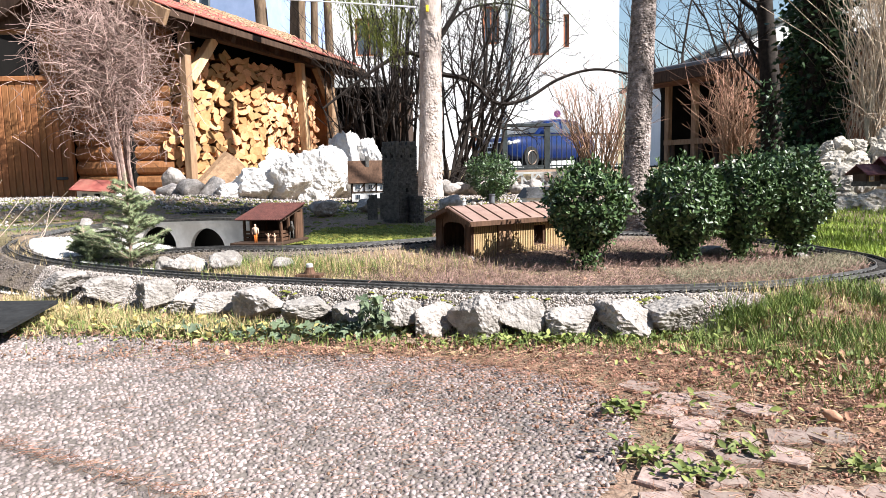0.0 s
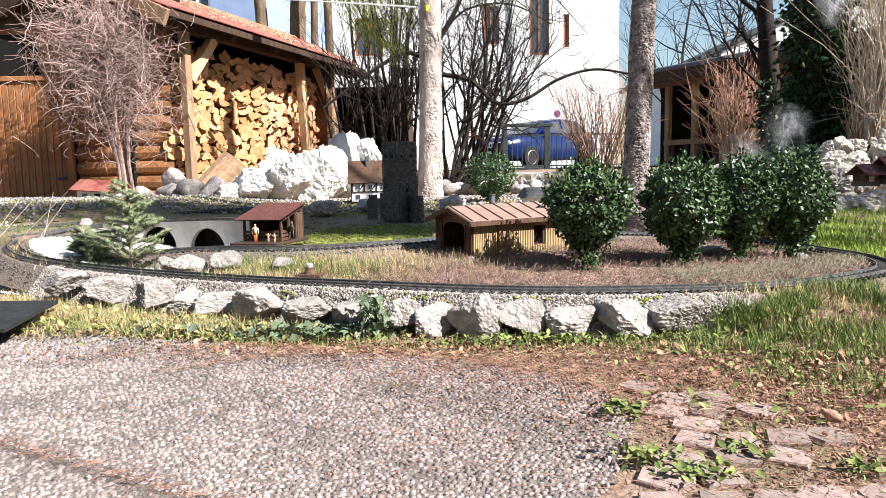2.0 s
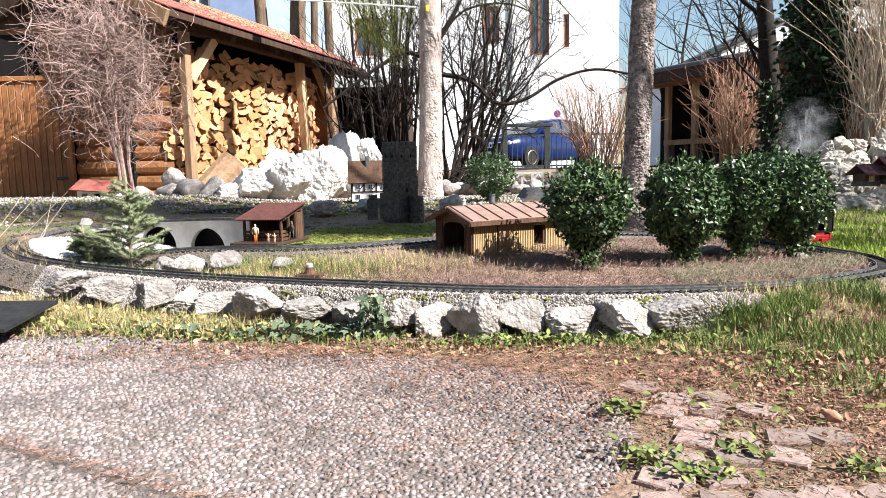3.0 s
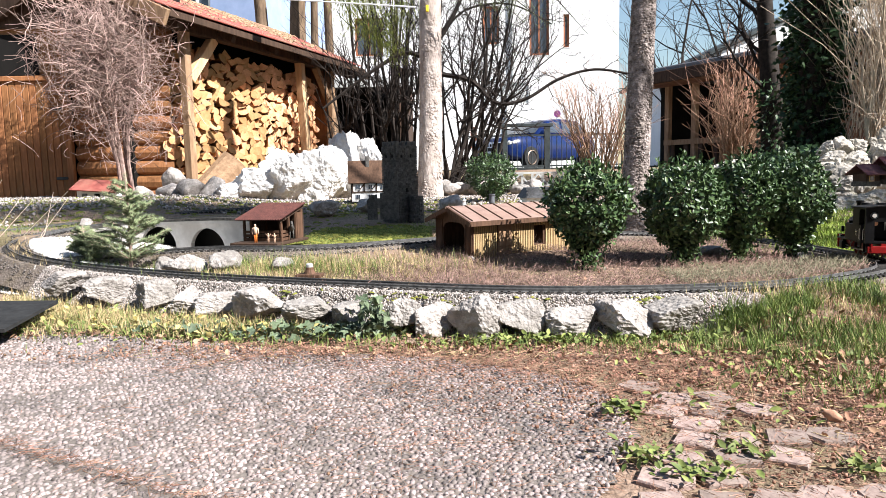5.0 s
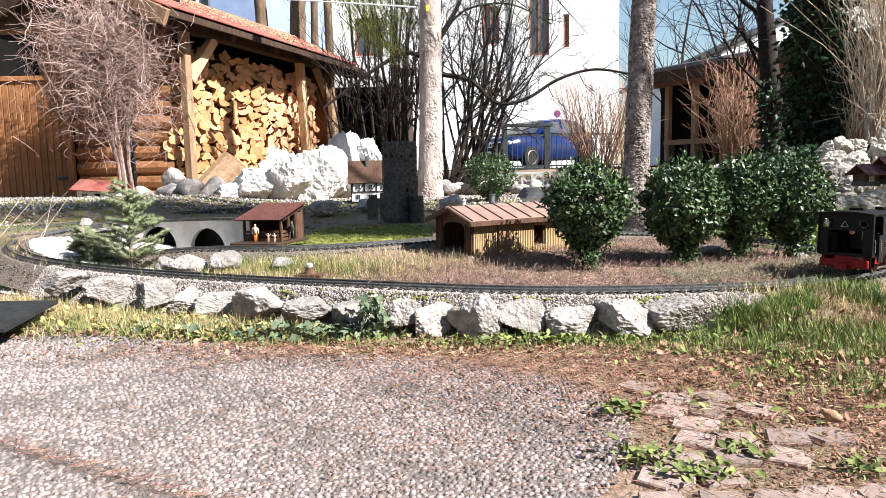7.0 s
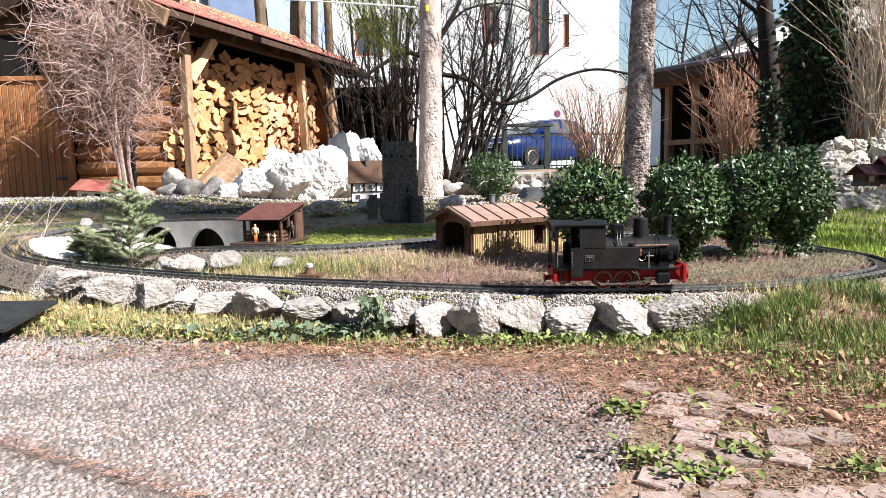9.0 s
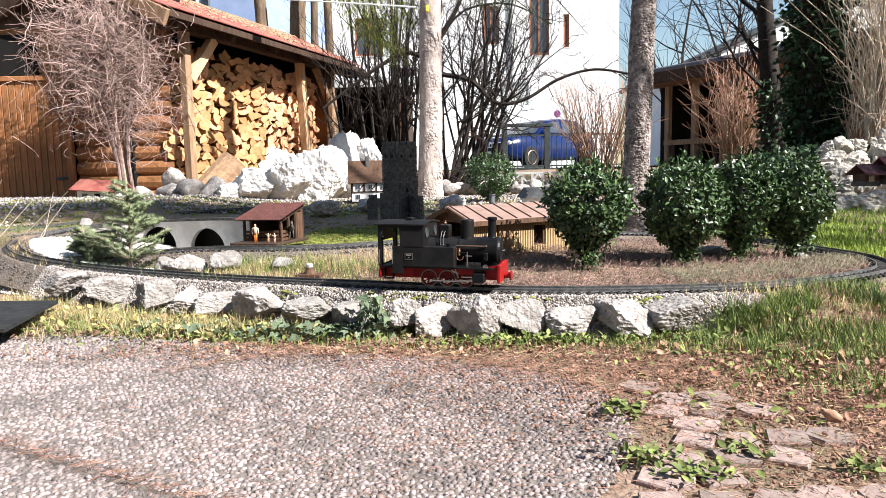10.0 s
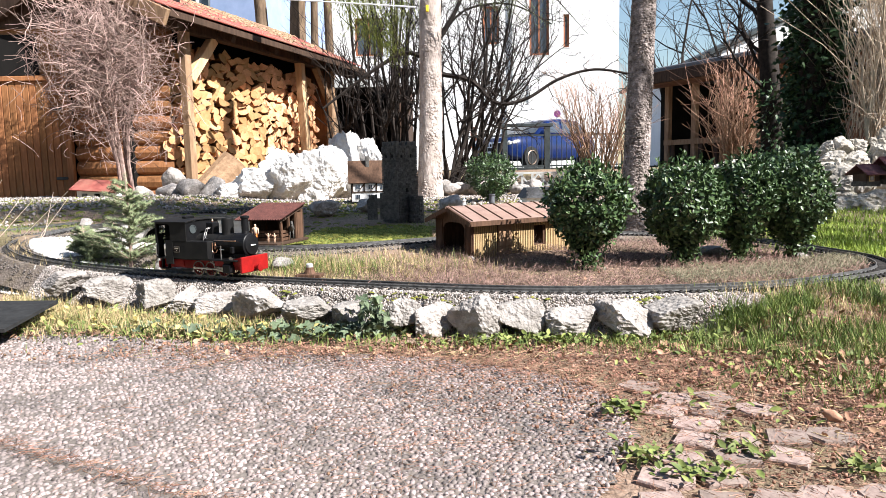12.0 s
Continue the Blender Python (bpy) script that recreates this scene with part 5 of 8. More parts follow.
        part("plate_bar", Geo().box((0.016, 0.001, 0.004), pose(-0.1005, s * 0.0768, 0.0955)), "steel", pl)
        part("plate_bar", Geo().box((0.004, 0.001, 0.003), pose(-0.1005, s * 0.0768, 0.0885)), "steel", pl)
        part("cab_lower_panel", Geo().box((0.032, 0.004, 0.079), pose(-0.134, s * 0.0745, 0.0815)), "black_dusty", lo)
        sd = part("cab_side", Geo().prism([(-0.126, 0.12), (-0.057, 0.12), (-0.057, 0.184), (-0.186, 0.184), (-0.186, 0.176), (-0.136, 0.176), (-0.128, 0.17)], 0.003, pose(0, s * 0.0745, 0)), "black_dusty", lo)
        part("cab_post", Geo().box((0.008, 0.004, 0.122), pose(-0.189, s * 0.0745, 0.123)), "black", lo)
        part("handrail", Geo().tube([(-0.148, s * 0.079, 0.07), (-0.148, s * 0.081, 0.074), (-0.148, s * 0.081, 0.106), (-0.148, s * 0.079, 0.11)], 0.0012, 6), "steel", lo)
        part("handrail", Geo().tube([(-0.187, s * 0.079, 0.07), (-0.187, s * 0.081, 0.074), (-0.187, s * 0.081, 0.106), (-0.187, s * 0.079, 0.11)], 0.0012, 6), "steel", lo)
    # cab front with two round lights, cab back with a wide opening
    fr = Geo().box((0.003, 0.146, 0.064), pose(-0.058, 0, 0.152))
    part("cab_front", fr, "black", lo)
    for s in (-1, 1):
        part("spectacle", Geo().ring(0.0115, 0.0145, 0.005, 18, pose(-0.056, s * 0.045, 0.158, 0, 0, 90)).ring(0.0, 0.0115, 0.003, 18, pose(-0.057, s * 0.045, 0.158, 0, 0, 90)), "grey_metal", lo)
    bk = wall_cells(0.15, 0.126, [(0.028, 0.122, 0.006, 0.074), (0.012, 0.038, 0.083, 0.108), (0.112, 0.138, 0.083, 0.108)], 0.003)
    back = part("cab_back", bk, "black", lo, "", Matrix.Translation((-0.19, 0.075, 0.06)) @ pose(0, 0, 0, 0, 0, -90))
    for s in (-1, 1):
        part("spectacle", Geo().ring(0.0095, 0.0118, 0.005, 18, pose(-0.1915, s * 0.05, 0.1555, 0, 0, 90)), "grey_metal", lo)
    # warning triangle on the back
    tri = Geo()
    P3 = [(-0.01, 0), (0.01, 0), (0, 0.017)]
    for (a, b), (c, d) in zip(P3, P3[1:] + P3[:1]):
        tri.tube([(-0.1945, a, 0.1455 + b), (-0.1945, c, 0.1455 + d)], 0.0008, 5)
    part("warning_triangle", tri, "galv", lo)
    part("lamp", Geo().tube([(-0.193, 0.05, 0.1555), (-0.197, 0.05, 0.1555)], 0.007, 16), "lens", lo)
    # roof: an arc over the cab
    prof = [(0.081 * math.sin(t) / math.sin(0.75), 0.188 + 0.016 * (math.cos(t * 1.9) - 1) * 0.5) for t in np.linspace(-0.75, 0.75, 13)]
    out = [(y, z) for y, z in prof] + [(y, z - 0.0035) for y, z in reversed(prof)]
    rf = part("cab_roof", Geo().prism(out, 0.152, Matrix.Translation((-0.127, 0, 0.003)) @ pose(0, 0, 0, 0, 0, 90)), "black_dusty", lo)
    part("roof_vent", Geo().box((0.018, 0.04, 0.007), pose(-0.118, 0, 0.1945), 0.001), "black", rf)
    # backhead and fittings seen through the cab
    part("backhead", Geo().box((0.03, 0.07, 0.075), pose(-0.085, 0, 0.1), 0.01), "black", lo)
    part("gauge", Geo().tube([(-0.1, 0.018, 0.125), (-0.104, 0.018, 0.125)], 0.009, 14), "copper", lo)
    part("gauge_glass", Geo().tube([(-0.103, -0.012, 0.1), (-0.103, -0.012, 0.135)], 0.0025, 8), "steel", lo)
    part("regulator", Geo().tube([(-0.1, 0.0, 0.14), (-0.115, 0.0, 0.142), (-0.12, 0.02, 0.152)], 0.0018, 6), "copper", lo)
    # pipes and valves on the flanks
    for s in (-1, 1):
        y = s * 0.041
        part("handrail", Geo().tube([(0.03, y, 0.122), (0.118, y, 0.122)], 0.0017, 8), "copper", lo)
        part("handrail_knob", Geo().lathe([(0.0005, -0.003), (0.003, -0.0015), (0.003, 0.0015), (0.0005, 0.003)], 10, pose(0.118, y, 0.122)), "copper", lo)
        part("injector", Geo().lathe([(0.0025, 0), (0.0035, 0.004), (0.0028, 0.009), (0.0038, 0.013), (0.0025, 0.018), (0.003, 0.022)], 10, pose(0.042, s * 0.05, 0.094)), "copper", lo)
        part("pipe", Geo().tube([(0.036, s * 0.056, 0.116), (0.036, s * 0.057, 0.09), (0.039, s * 0.057, 0.084), (0.046, s * 0.057, 0.082), (0.053, s * 0.057, 0.085), (0.055, s * 0.055, 0.094)], 0.0013, 6), "copper", lo)
        part("valve_rod", Geo().tube([(0.044, s * 0.052, 0.103), (0.064, s * 0.052, 0.103)], 0.0018, 8), "black", lo)
        part("valve_rod", Geo().tube([(0.06, s * 0.05, 0.094), (0.078, s * 0.05, 0.094)], 0.0016, 8), "steel", lo)
        part("valve_post", Geo().tube([(0.065, s * 0.05, 0.06), (0.065, s * 0.05, 0.106)], 0.002, 8), "steel", lo)
        vs = part("valve_stand", Geo().box((0.012, 0.01, 0.022), pose(0.12, s * 0.058, 0.094), 0.002), "black", lo)
        hw = Geo().ring(0.0055, 0.0072, 0.002, 16, pose(0.121, s * 0.068, 0.066))
        for a in (0, 60, 120):
            hw.box((0.012, 0.0015, 0.0018), pose(0.121, s * 0.068, 0.066, 0, a, 0))
        part("hand_wheel", hw, "steel", lo)
        part("valve_body", Geo().tube([(0.121, s * 0.052, 0.066), (0.121, s * 0.067, 0.066)], 0.0022, 8), "black", lo)
        cy = part("cylinder", Geo().box((0.036, 0.024, 0.03), pose(0.101, s * 0.058, 0.034), 0.004), "black", lo)
        part("steam_chest", Geo().box((0.03, 0.02, 0.01), pose(0.101, s * 0.056, 0.054), 0.002), "black", cy)
        part("slide_bar", Geo().box((0.034, 0.004, 0.003), pose(0.067, s * 0.056, 0.034)).box((0.034, 0.004, 0.003), pose(0.067, s * 0.056, 0.024)), "steel", lo)
        part("valve_link", Geo().tube([(0.02, s * 0.052, 0.052), (0.034, s * 0.052, 0.044), (0.062, s * 0.052, 0.05), (0.085, s * 0.052, 0.053)], 0.0018, 6), "steel", lo)
        part("valve_link", Geo().tube([(0.03, s * 0.053, 0.056), (0.04, s * 0.053, 0.03)], 0.0018, 6), "steel", lo)
    # wheels and rods
    wheels, rods = [], []
    wm = Geo()
    wm.lathe([(0.003, -0.003), (0.0065, -0.003), (0.0065, 0.003), (0.003, 0.003)], 14, pose(0, 0, 0, 90, 0, 0))
    for a in range(0, 360, 36):
        wm.box((0.016, 0.0028, 0.0032), pose(0.0115 * math.cos(radians(a)), 0, 0.0115 * math.sin(radians(a)), 0, -a, 0))
    wm.box((0.013, 0.004, 0.008), pose(0.005, 0, 0), 0.001)
    wm.lathe([(0.0185, -0.003), (0.0222, -0.003), (0.0222, 0.003), (0.0185, 0.003)], 24, pose(0, 0, 0, 90, 0, 0), True)
    wm = wm.mesh("wheel")
    tm = Geo().lathe([(0.0222, -0.0035), (WHEEL_R, -0.0035), (WHEEL_R, 0.0025), (0.0255, 0.0028), (0.0255, 0.004), (0.0222, 0.004)], 28, pose(0, 0, 0, 90, 0, 0), True).mesh("tyre")
    for x in (-0.054, 0.0, 0.054):
        part("axle", Geo().tube([(x, -0.022, WHEEL_R), (x, 0.022, WHEEL_R)], 0.003, 8), "steel", lo)
        for s in (-1, 1):
            w = part("wheel", wm, "wheel_red", lo, "", pose(x, s * 0.0255, WHEEL_R))
            part("tyre", tm, "tyre_steel", w, "", pose(0, 0, 0, 0, 0, 0 if s < 0 else 180))
            part("crank_pin", Geo().tube([(0.0105, -0.002 * s, 0), (0.0105, 0.012 * s, 0)], 0.0022, 8), "steel", w)
            wheels.append((w, x, s))
    for s in (-1, 1):
        rod = Geo().box((0.112, 0.003, 0.0055), None, 0.001)
        for x in (-0.054, 0, 0.054):
            rod.lathe([(0.0045, -0.002), (0.0045, 0.002)], 12, pose(x, 0, 0, 90, 0, 0))
        r = part("coupling_rod", rod, "steel", lo, "", pose(0, s * 0.036, WHEEL_R))
        con = part("connecting_rod", Geo().box((0.072, 0.003, 0.005), pose(0.036, 0, 0), 0.001).box((0.012, 0.006, 0.012), pose(0.072, 0, 0), 0.001), "steel", lo, "", pose(0.0, s * 0.041, WHEEL_R))
        rods.append((r, con, s))
    return lo, wheels, rods


def smoke_puff(seed, r, label):
    """A drifting puff of thin steam: a few crumpled veils that thin out to their edges."""
    g, rng = Geo(), random.Random(seed)
    for k in range(4):
        n, yaw = 14, (k - 1.5) * 38
        off = Vector((seed * 1.3, k * 2.1, 0))
        v = []
        for j in range(n + 1):
            for i in range(n + 1):
                x, z = (i / n * 2 - 1), (j / n * 2 - 1)
                q = Vector((x, 0.35 * noise.noise(Vector((x * 1.3, z * 1.3, 0)) + off), z)) * r
                v.append(pose(0, 0, 0, 0, 0, yaw) @ q)
        g.add(v, [(j * (n + 1) + i, j * (n + 1) + i + 1, (j + 1) * (n + 1) + i + 1, (j + 1) * (n + 1) + i) for j in range(n) for i in range(n)])
    return single("steam_puff", g, "steam", label, "steam", None, "steam puffs", smooth=True)


# ---------------------------------------------------------------- masses of small pieces
def turns(n, rng, tilt=3.2, normal=None):
    """Random turning matrices: a free yaw and a tilt up to the given angle."""
    a, b, c = rng.uniform(0, 6.2832, n), rng.uniform(-tilt, tilt, n), rng.uniform(-tilt, tilt, n)
    ca, sa, cb, sb, cc, sc = np.cos(a), np.sin(a), np.cos(b), np.sin(b), np.cos(c), np.sin(c)
    R = np.empty((n, 3, 3))
    R[:, 0, 0], R[:, 0, 1], R[:, 0, 2] = ca * cb, ca * sb * sc - sa * cc, ca * sb * cc + sa * sc
    R[:, 1, 0], R[:, 1, 1], R[:, 1, 2] = sa * cb, sa * sb * sc + ca * cc, sa * sb * cc - ca * sc
    R[:, 2, 0], R[:, 2, 1], R[:, 2, 2] = -sb, cb * sc, cb * cc
    return R


def frames_from(x_dir, rough, rng):
    """Turning matrices whose x axis follows x_dir, with a free roll."""
    n = len(x_dir)
    x = x_dir + rng.normal(0, rough, (n, 3))
    x /= np.linalg.norm(x, axis=1)[:, None] + 1e-9
    h = rng.normal(0, 1, (n, 3))
    y = np.cross(h, x)
    y /= np.linalg.norm(y, axis=1)[:, None] + 1e-9
    z = np.cross(x, y)
    return np.stack([x, y, z], axis=2)


def mass(name, base, faces, at, R, size):
    """One mesh of many small pieces: a base shape set at each place."""
    base, at, size = np.array(base, float), np.array(at, float), np.array(size, float)
    if size.ndim == 1:
        size = np.repeat(size[:, None], 3, axis=1)
    n, k = len(at), len(base)
    V = np.einsum("nij,nkj->nki", R, base[None] * size[:, None, :]) + at[:, None, :]
    V = V.reshape(-1, 3)
    me = bpy.data.meshes.new(name)
    me.vertices.add(len(V))
    me.vertices.foreach_set("co", V.astype(np.float32).ravel())
    lens = np.array([len(f) for f in faces])
    flat = np.concatenate([np.array(f) for f in faces])
    loops = (flat[None] + (np.arange(n) * k)[:, None]).ravel()
    me.loops.add(len(loops))
    me.loops.foreach_set("vertex_index", loops.astype(np.int32))
    tot = np.tile(lens, n)
    me.polygons.add(len(tot))
    me.polygons.foreach_set("loop_start", np.concatenate([[0], np.cumsum(tot)[:-1]]).astype(np.int32))
    me.polygons.foreach_set("loop_total", tot.astype(np.int32))
    me.update(calc_edges=True)
    return me


LEAF = ([(0, 0, 0), (0.35, 0.24, 0.07), (0.4, 0, 0), (0.35, -0.24, 0.07), (0.75, 0.18, 0.05), (0.75, -0.18, 0.05), (1, 0, -0.04)],
        [(0, 2, 1), (0, 3, 2), (1, 2, 6, 4), (2, 3, 5, 6)])
BLADE = ([(0, -0.5, 0), (0, 0.5, 0), (0.12, -0.42, 0.5), (0.12, 0.42, 0.5), (0.42, 0, 1)], [(0, 1, 3, 2), (2, 3, 4)])
NEEDLE = ([(0, -0.5, 0), (0, 0.5, 0), (0, 0, 0.6), (1, 0, 0)], [(0, 1, 3), (1, 2, 3), (2, 0, 3)])
CHIP = ([(-0.5, -0.4, -0.3), (0.45, -0.5, -0.25), (0.5, 0.4, -0.35), (-0.4, 0.5, -0.3), (-0.3, -0.35, 0.35), (0.35, -0.3, 0.42), (0.28, 0.35, 0.3), (-0.36, 0.25, 0.4)],
        [(0, 3, 2, 1), (4, 5, 6, 7), (0, 1, 5, 4), (1, 2, 6, 5), (2, 3, 7, 6), (3, 0, 4, 7)])
DRY_LEAF = ([(0, 0, 0), (0.3, 0.3, 0.12), (0.33, 0, 0.02), (0.3, -0.3, 0.14), (0.7, 0.26, 0.16), (0.68, 0, 0.05), (0.7, -0.24, 0.1), (1, 0.02, 0.14)],
            [(0, 2, 1), (0, 3, 2), (1, 2, 5, 4), (2, 3, 6, 5), (4, 5, 7), (5, 6, 7)])
IVY = ([(0, 0, 0), (-0.12, 0.34, 0.06), (0.3, 0.5, 0.02), (0.42, 0.22, 0.05), (1.0, 0.0, -0.06), (0.42, -0.22, 0.05), (0.3, -0.5, 0.02), (-0.12, -0.34, 0.06), (0.35, 0, 0)],
       [(0, 8, 2, 1), (8, 3, 2), (8, 4, 3), (8, 5, 4), (8, 6, 5), (0, 7, 6, 8)])


def ring_dome(n=7):
    v = [(0.5 * math.cos(6.2832 * k / n), 0.5 * math.sin(6.2832 * k / n), 0) for k in range(n)]
    v += [(0.4 * math.cos(6.2832 * k / n + 0.2), 0.4 * math.sin(6.2832 * k / n + 0.2), 0.3) for k in range(n)] + [(0, 0, 0.46)]
    f = [(k, (k + 1) % n, n + (k + 1) % n, n + k) for k in range(n)] + [(n + k, n + (k + 1) % n, 2 * n) for k in range(n)]
    return v, f


def stuff(name, me, material, label, category, parent=None):
    ob = part(name, me, material, parent)
    return tagged(ob, label, category, kind="stuff")


def gz_all(P):
    return np.array([ground_z(x, y) for x, y in P])


def patio_edge(x):
    """Far edge of the washed concrete, and its right edge as y for x."""
    return lerp_list([(-1.6, 2.35), (-1.3, 2.12), (-0.9, 1.85), (-0.6, 1.76), (-0.3, 1.64), (0.0, 1.56), (0.2, 1.45), (0.33, 1.3), (0.34, 1.0), (0.24, 0.82), (0.16, 0.7)], x)


def on_patio(x, y):
    if x > 0.3 and y > 1.28:
        return False
    right = lerp_list([(0.4, 0.15), (0.85, 0.2), (1.05, 0.3), (1.25, 0.34), (1.4, 0.26), (1.55, 0.02)], y)
    return x < right and y < patio_edge(x)


def patio():
    g = Geo()
    xs, ys = np.linspace(-2.2, 0.4, 66), np.linspace(-0.6, 2.3, 74)
    v = [(x, y, 0.0) for y in ys for x in xs]
    n = len(xs)
    f = [(j * n + i, j * n + i + 1, (j + 1) * n + i + 1, (j + 1) * n + i) for j in range(len(ys) - 1) for i in range(n - 1) if on_patio((xs[i] + xs[i + 1]) / 2, (ys[j] + ys[j + 1]) / 2)]
    pav = single("pavement", Geo().add(v, f), "concrete", "washed concrete paving with exposed pebbles", "pavement", kind="structure")
    rng = np.random.default_rng(4)
    pts = []
    p = 0.0101
    for j, y in enumerate(np.arange(0.62, 2.3, p * 0.87)):
        for x in np.arange(-1.75, 0.4, p) + (p / 2 if j % 2 else 0):
            pts.append((x, y))
    pts = np.array(pts) + rng.normal(0, 0.0021, (len(pts), 2))
    # slab joints run across the paving
    j1 = np.abs((pts[:, 1] - 1.088) + 0.53 * (pts[:, 0] + 0.745)) / 1.13
    j2 = np.abs((pts[:, 1] - 1.6) - 0.62 * (pts[:, 0] + 0.448)) / 1.17
    keep = np.array([on_patio(x, y) for x, y in pts]) & (j1 > 0.007) & ((j2 > 0.007) | (pts[:, 0] > -0.2)) & (rng.random(len(pts)) > 0.05)
    pts = pts[keep]
    n = len(pts)
    s = np.stack([rng.uniform(0.0072, 0.0142, n), rng.uniform(0.006, 0.0112, n), rng.uniform(0.005, 0.011, n)], axis=1)
    v, f = ring_dome(7)
    me = mass("pebbles", v, f, np.column_stack([pts, rng.uniform(-0.0016, 0.0002, n)]), turns(n, rng, 0.16), s)
    stuff("pebbles", me, "pebble", "grey and beige pebbles set in the concrete", "pebbles")
    # small porphyry setts beside the slab
    rng2 = random.Random(9)
    for j in range(9):
        for i in range(6):
            x = 0.24 + i * 0.078 + (0.036 if j % 2 else 0) + rng2.uniform(-0.008, 0.008)
            y = 0.78 + j * 0.068 + rng2.uniform(-0.007, 0.007) + 0.02 * i * 0
            if on_patio(x - 0.035, y) or x > 0.56 + 0.1 * math.sin(j * 2.1) or y > 1.36 - 0.25 * max(0, x - 0.42) * 4:
                continue
            k = rng2.randint(4, 6)
            a0 = rng2.uniform(0, 1)
            ring = [(0.044 * rng2.uniform(0.9, 1.1) * math.cos(a0 + 6.2832 * q / k), 0.038 * rng2.uniform(0.9, 1.1) * math.sin(a0 + 6.2832 * q / k)) for q in range(k)]
            g = Geo().hull([(a, b, -0.02) for a, b in ring] + [(a, b, 0.0025) for a, b in ring] + [(a * 0.95, b * 0.95, 0.0055 + rng2.uniform(-0.0008, 0.0008)) for a, b in ring])
            part("sett", g, "porphyry", pav, "", pose(x, y, -0.0006, rng2.uniform(-1, 1), rng2.uniform(-1, 1), 0))


def border_stones():
    rows = [(-1.229, 2.14, 0.06, 0.14, 0.098), (-1.055, 2.09, 0.035, 0.12, 0.109), (-0.867, 2.01, 0.03, 0.1, 0.119), (-0.753, 1.985, 0.015, 0.09, 0.107), (-0.655, 1.948, 0.015, 0.125, 0.1), (-0.525, 1.92, 0.012, 0.146, 0.124),
            (-0.381, 1.9, 0.018, 0.142, 0.087), (-0.262, 1.878, 0.022, 0.1, 0.078), (-0.112, 1.845, 0.026, 0.086, 0.078), (-0.029, 1.825, -0.002, 0.094, 0.09), (0.08, 1.782, -0.016, 0.12, 0.142), (0.205, 1.785, 0.006, 0.114, 0.1),
            (0.335, 1.763, 0.006, 0.124, 0.082), (0.474, 1.75, 0.004, 0.138, 0.103), (0.608, 1.753, 0.024, 0.125, 0.08)]
    for k, (x, y, z, w, h) in enumerate(rows):
        out = 1 + 0.1 * soft(-0.2, -0.8, x) if x < -0.2 else 1.0
        x, y, w, h = x * out, y * out, w * out, h * (0.78 if k < 8 else 0.95)
        z -= 0.012 if k < 5 else 0
        single("border_stone", rock((w * 1.2, 0.13, h * 1.08), 11 + k * 7, 5, 6, 0.075, 3.4), "limestone", "rough pale grey limestone edging the railway bed", "stone", pose(x, y + 0.012, z - 0.006, 0, 0, (k * 53) % 36 - 18), "border stones")
    rng = random.Random(8)
    for k, (x, y, w, h) in enumerate([(-0.95, 2.5, 0.17, 0.085), (-0.8, 2.47, 0.13, 0.08), (-0.58, 2.42, 0.1, 0.05), (-1.4, 2.75, 0.13, 0.08), (-1.08, 2.6, 0.1, 0.07), (1.08, 2.72, 0.13, 0.05), (1.42, 2.66, 0.1, 0.04), (-2.05, 2.9, 0.14, 0.08), (-1.95, 3.7, 0.1, 0.05), (-2.3, 3.3, 0.12, 0.07), (-0.45, 4.3, 0.2, 0.1), (-0.7, 4.1, 0.24, 0.11), (0.05, 4.2, 0.2, 0.12)]):
        single("garden_stone", rock((w, w * 0.75, h), 300 + k, 4, 11, 0.1), "limestone", "pale rough stone lying in the railway garden", "stone", pose(x, y, ground_z(x, y) - 0.008, 0, 0, k * 40), "garden stones", smooth=True)


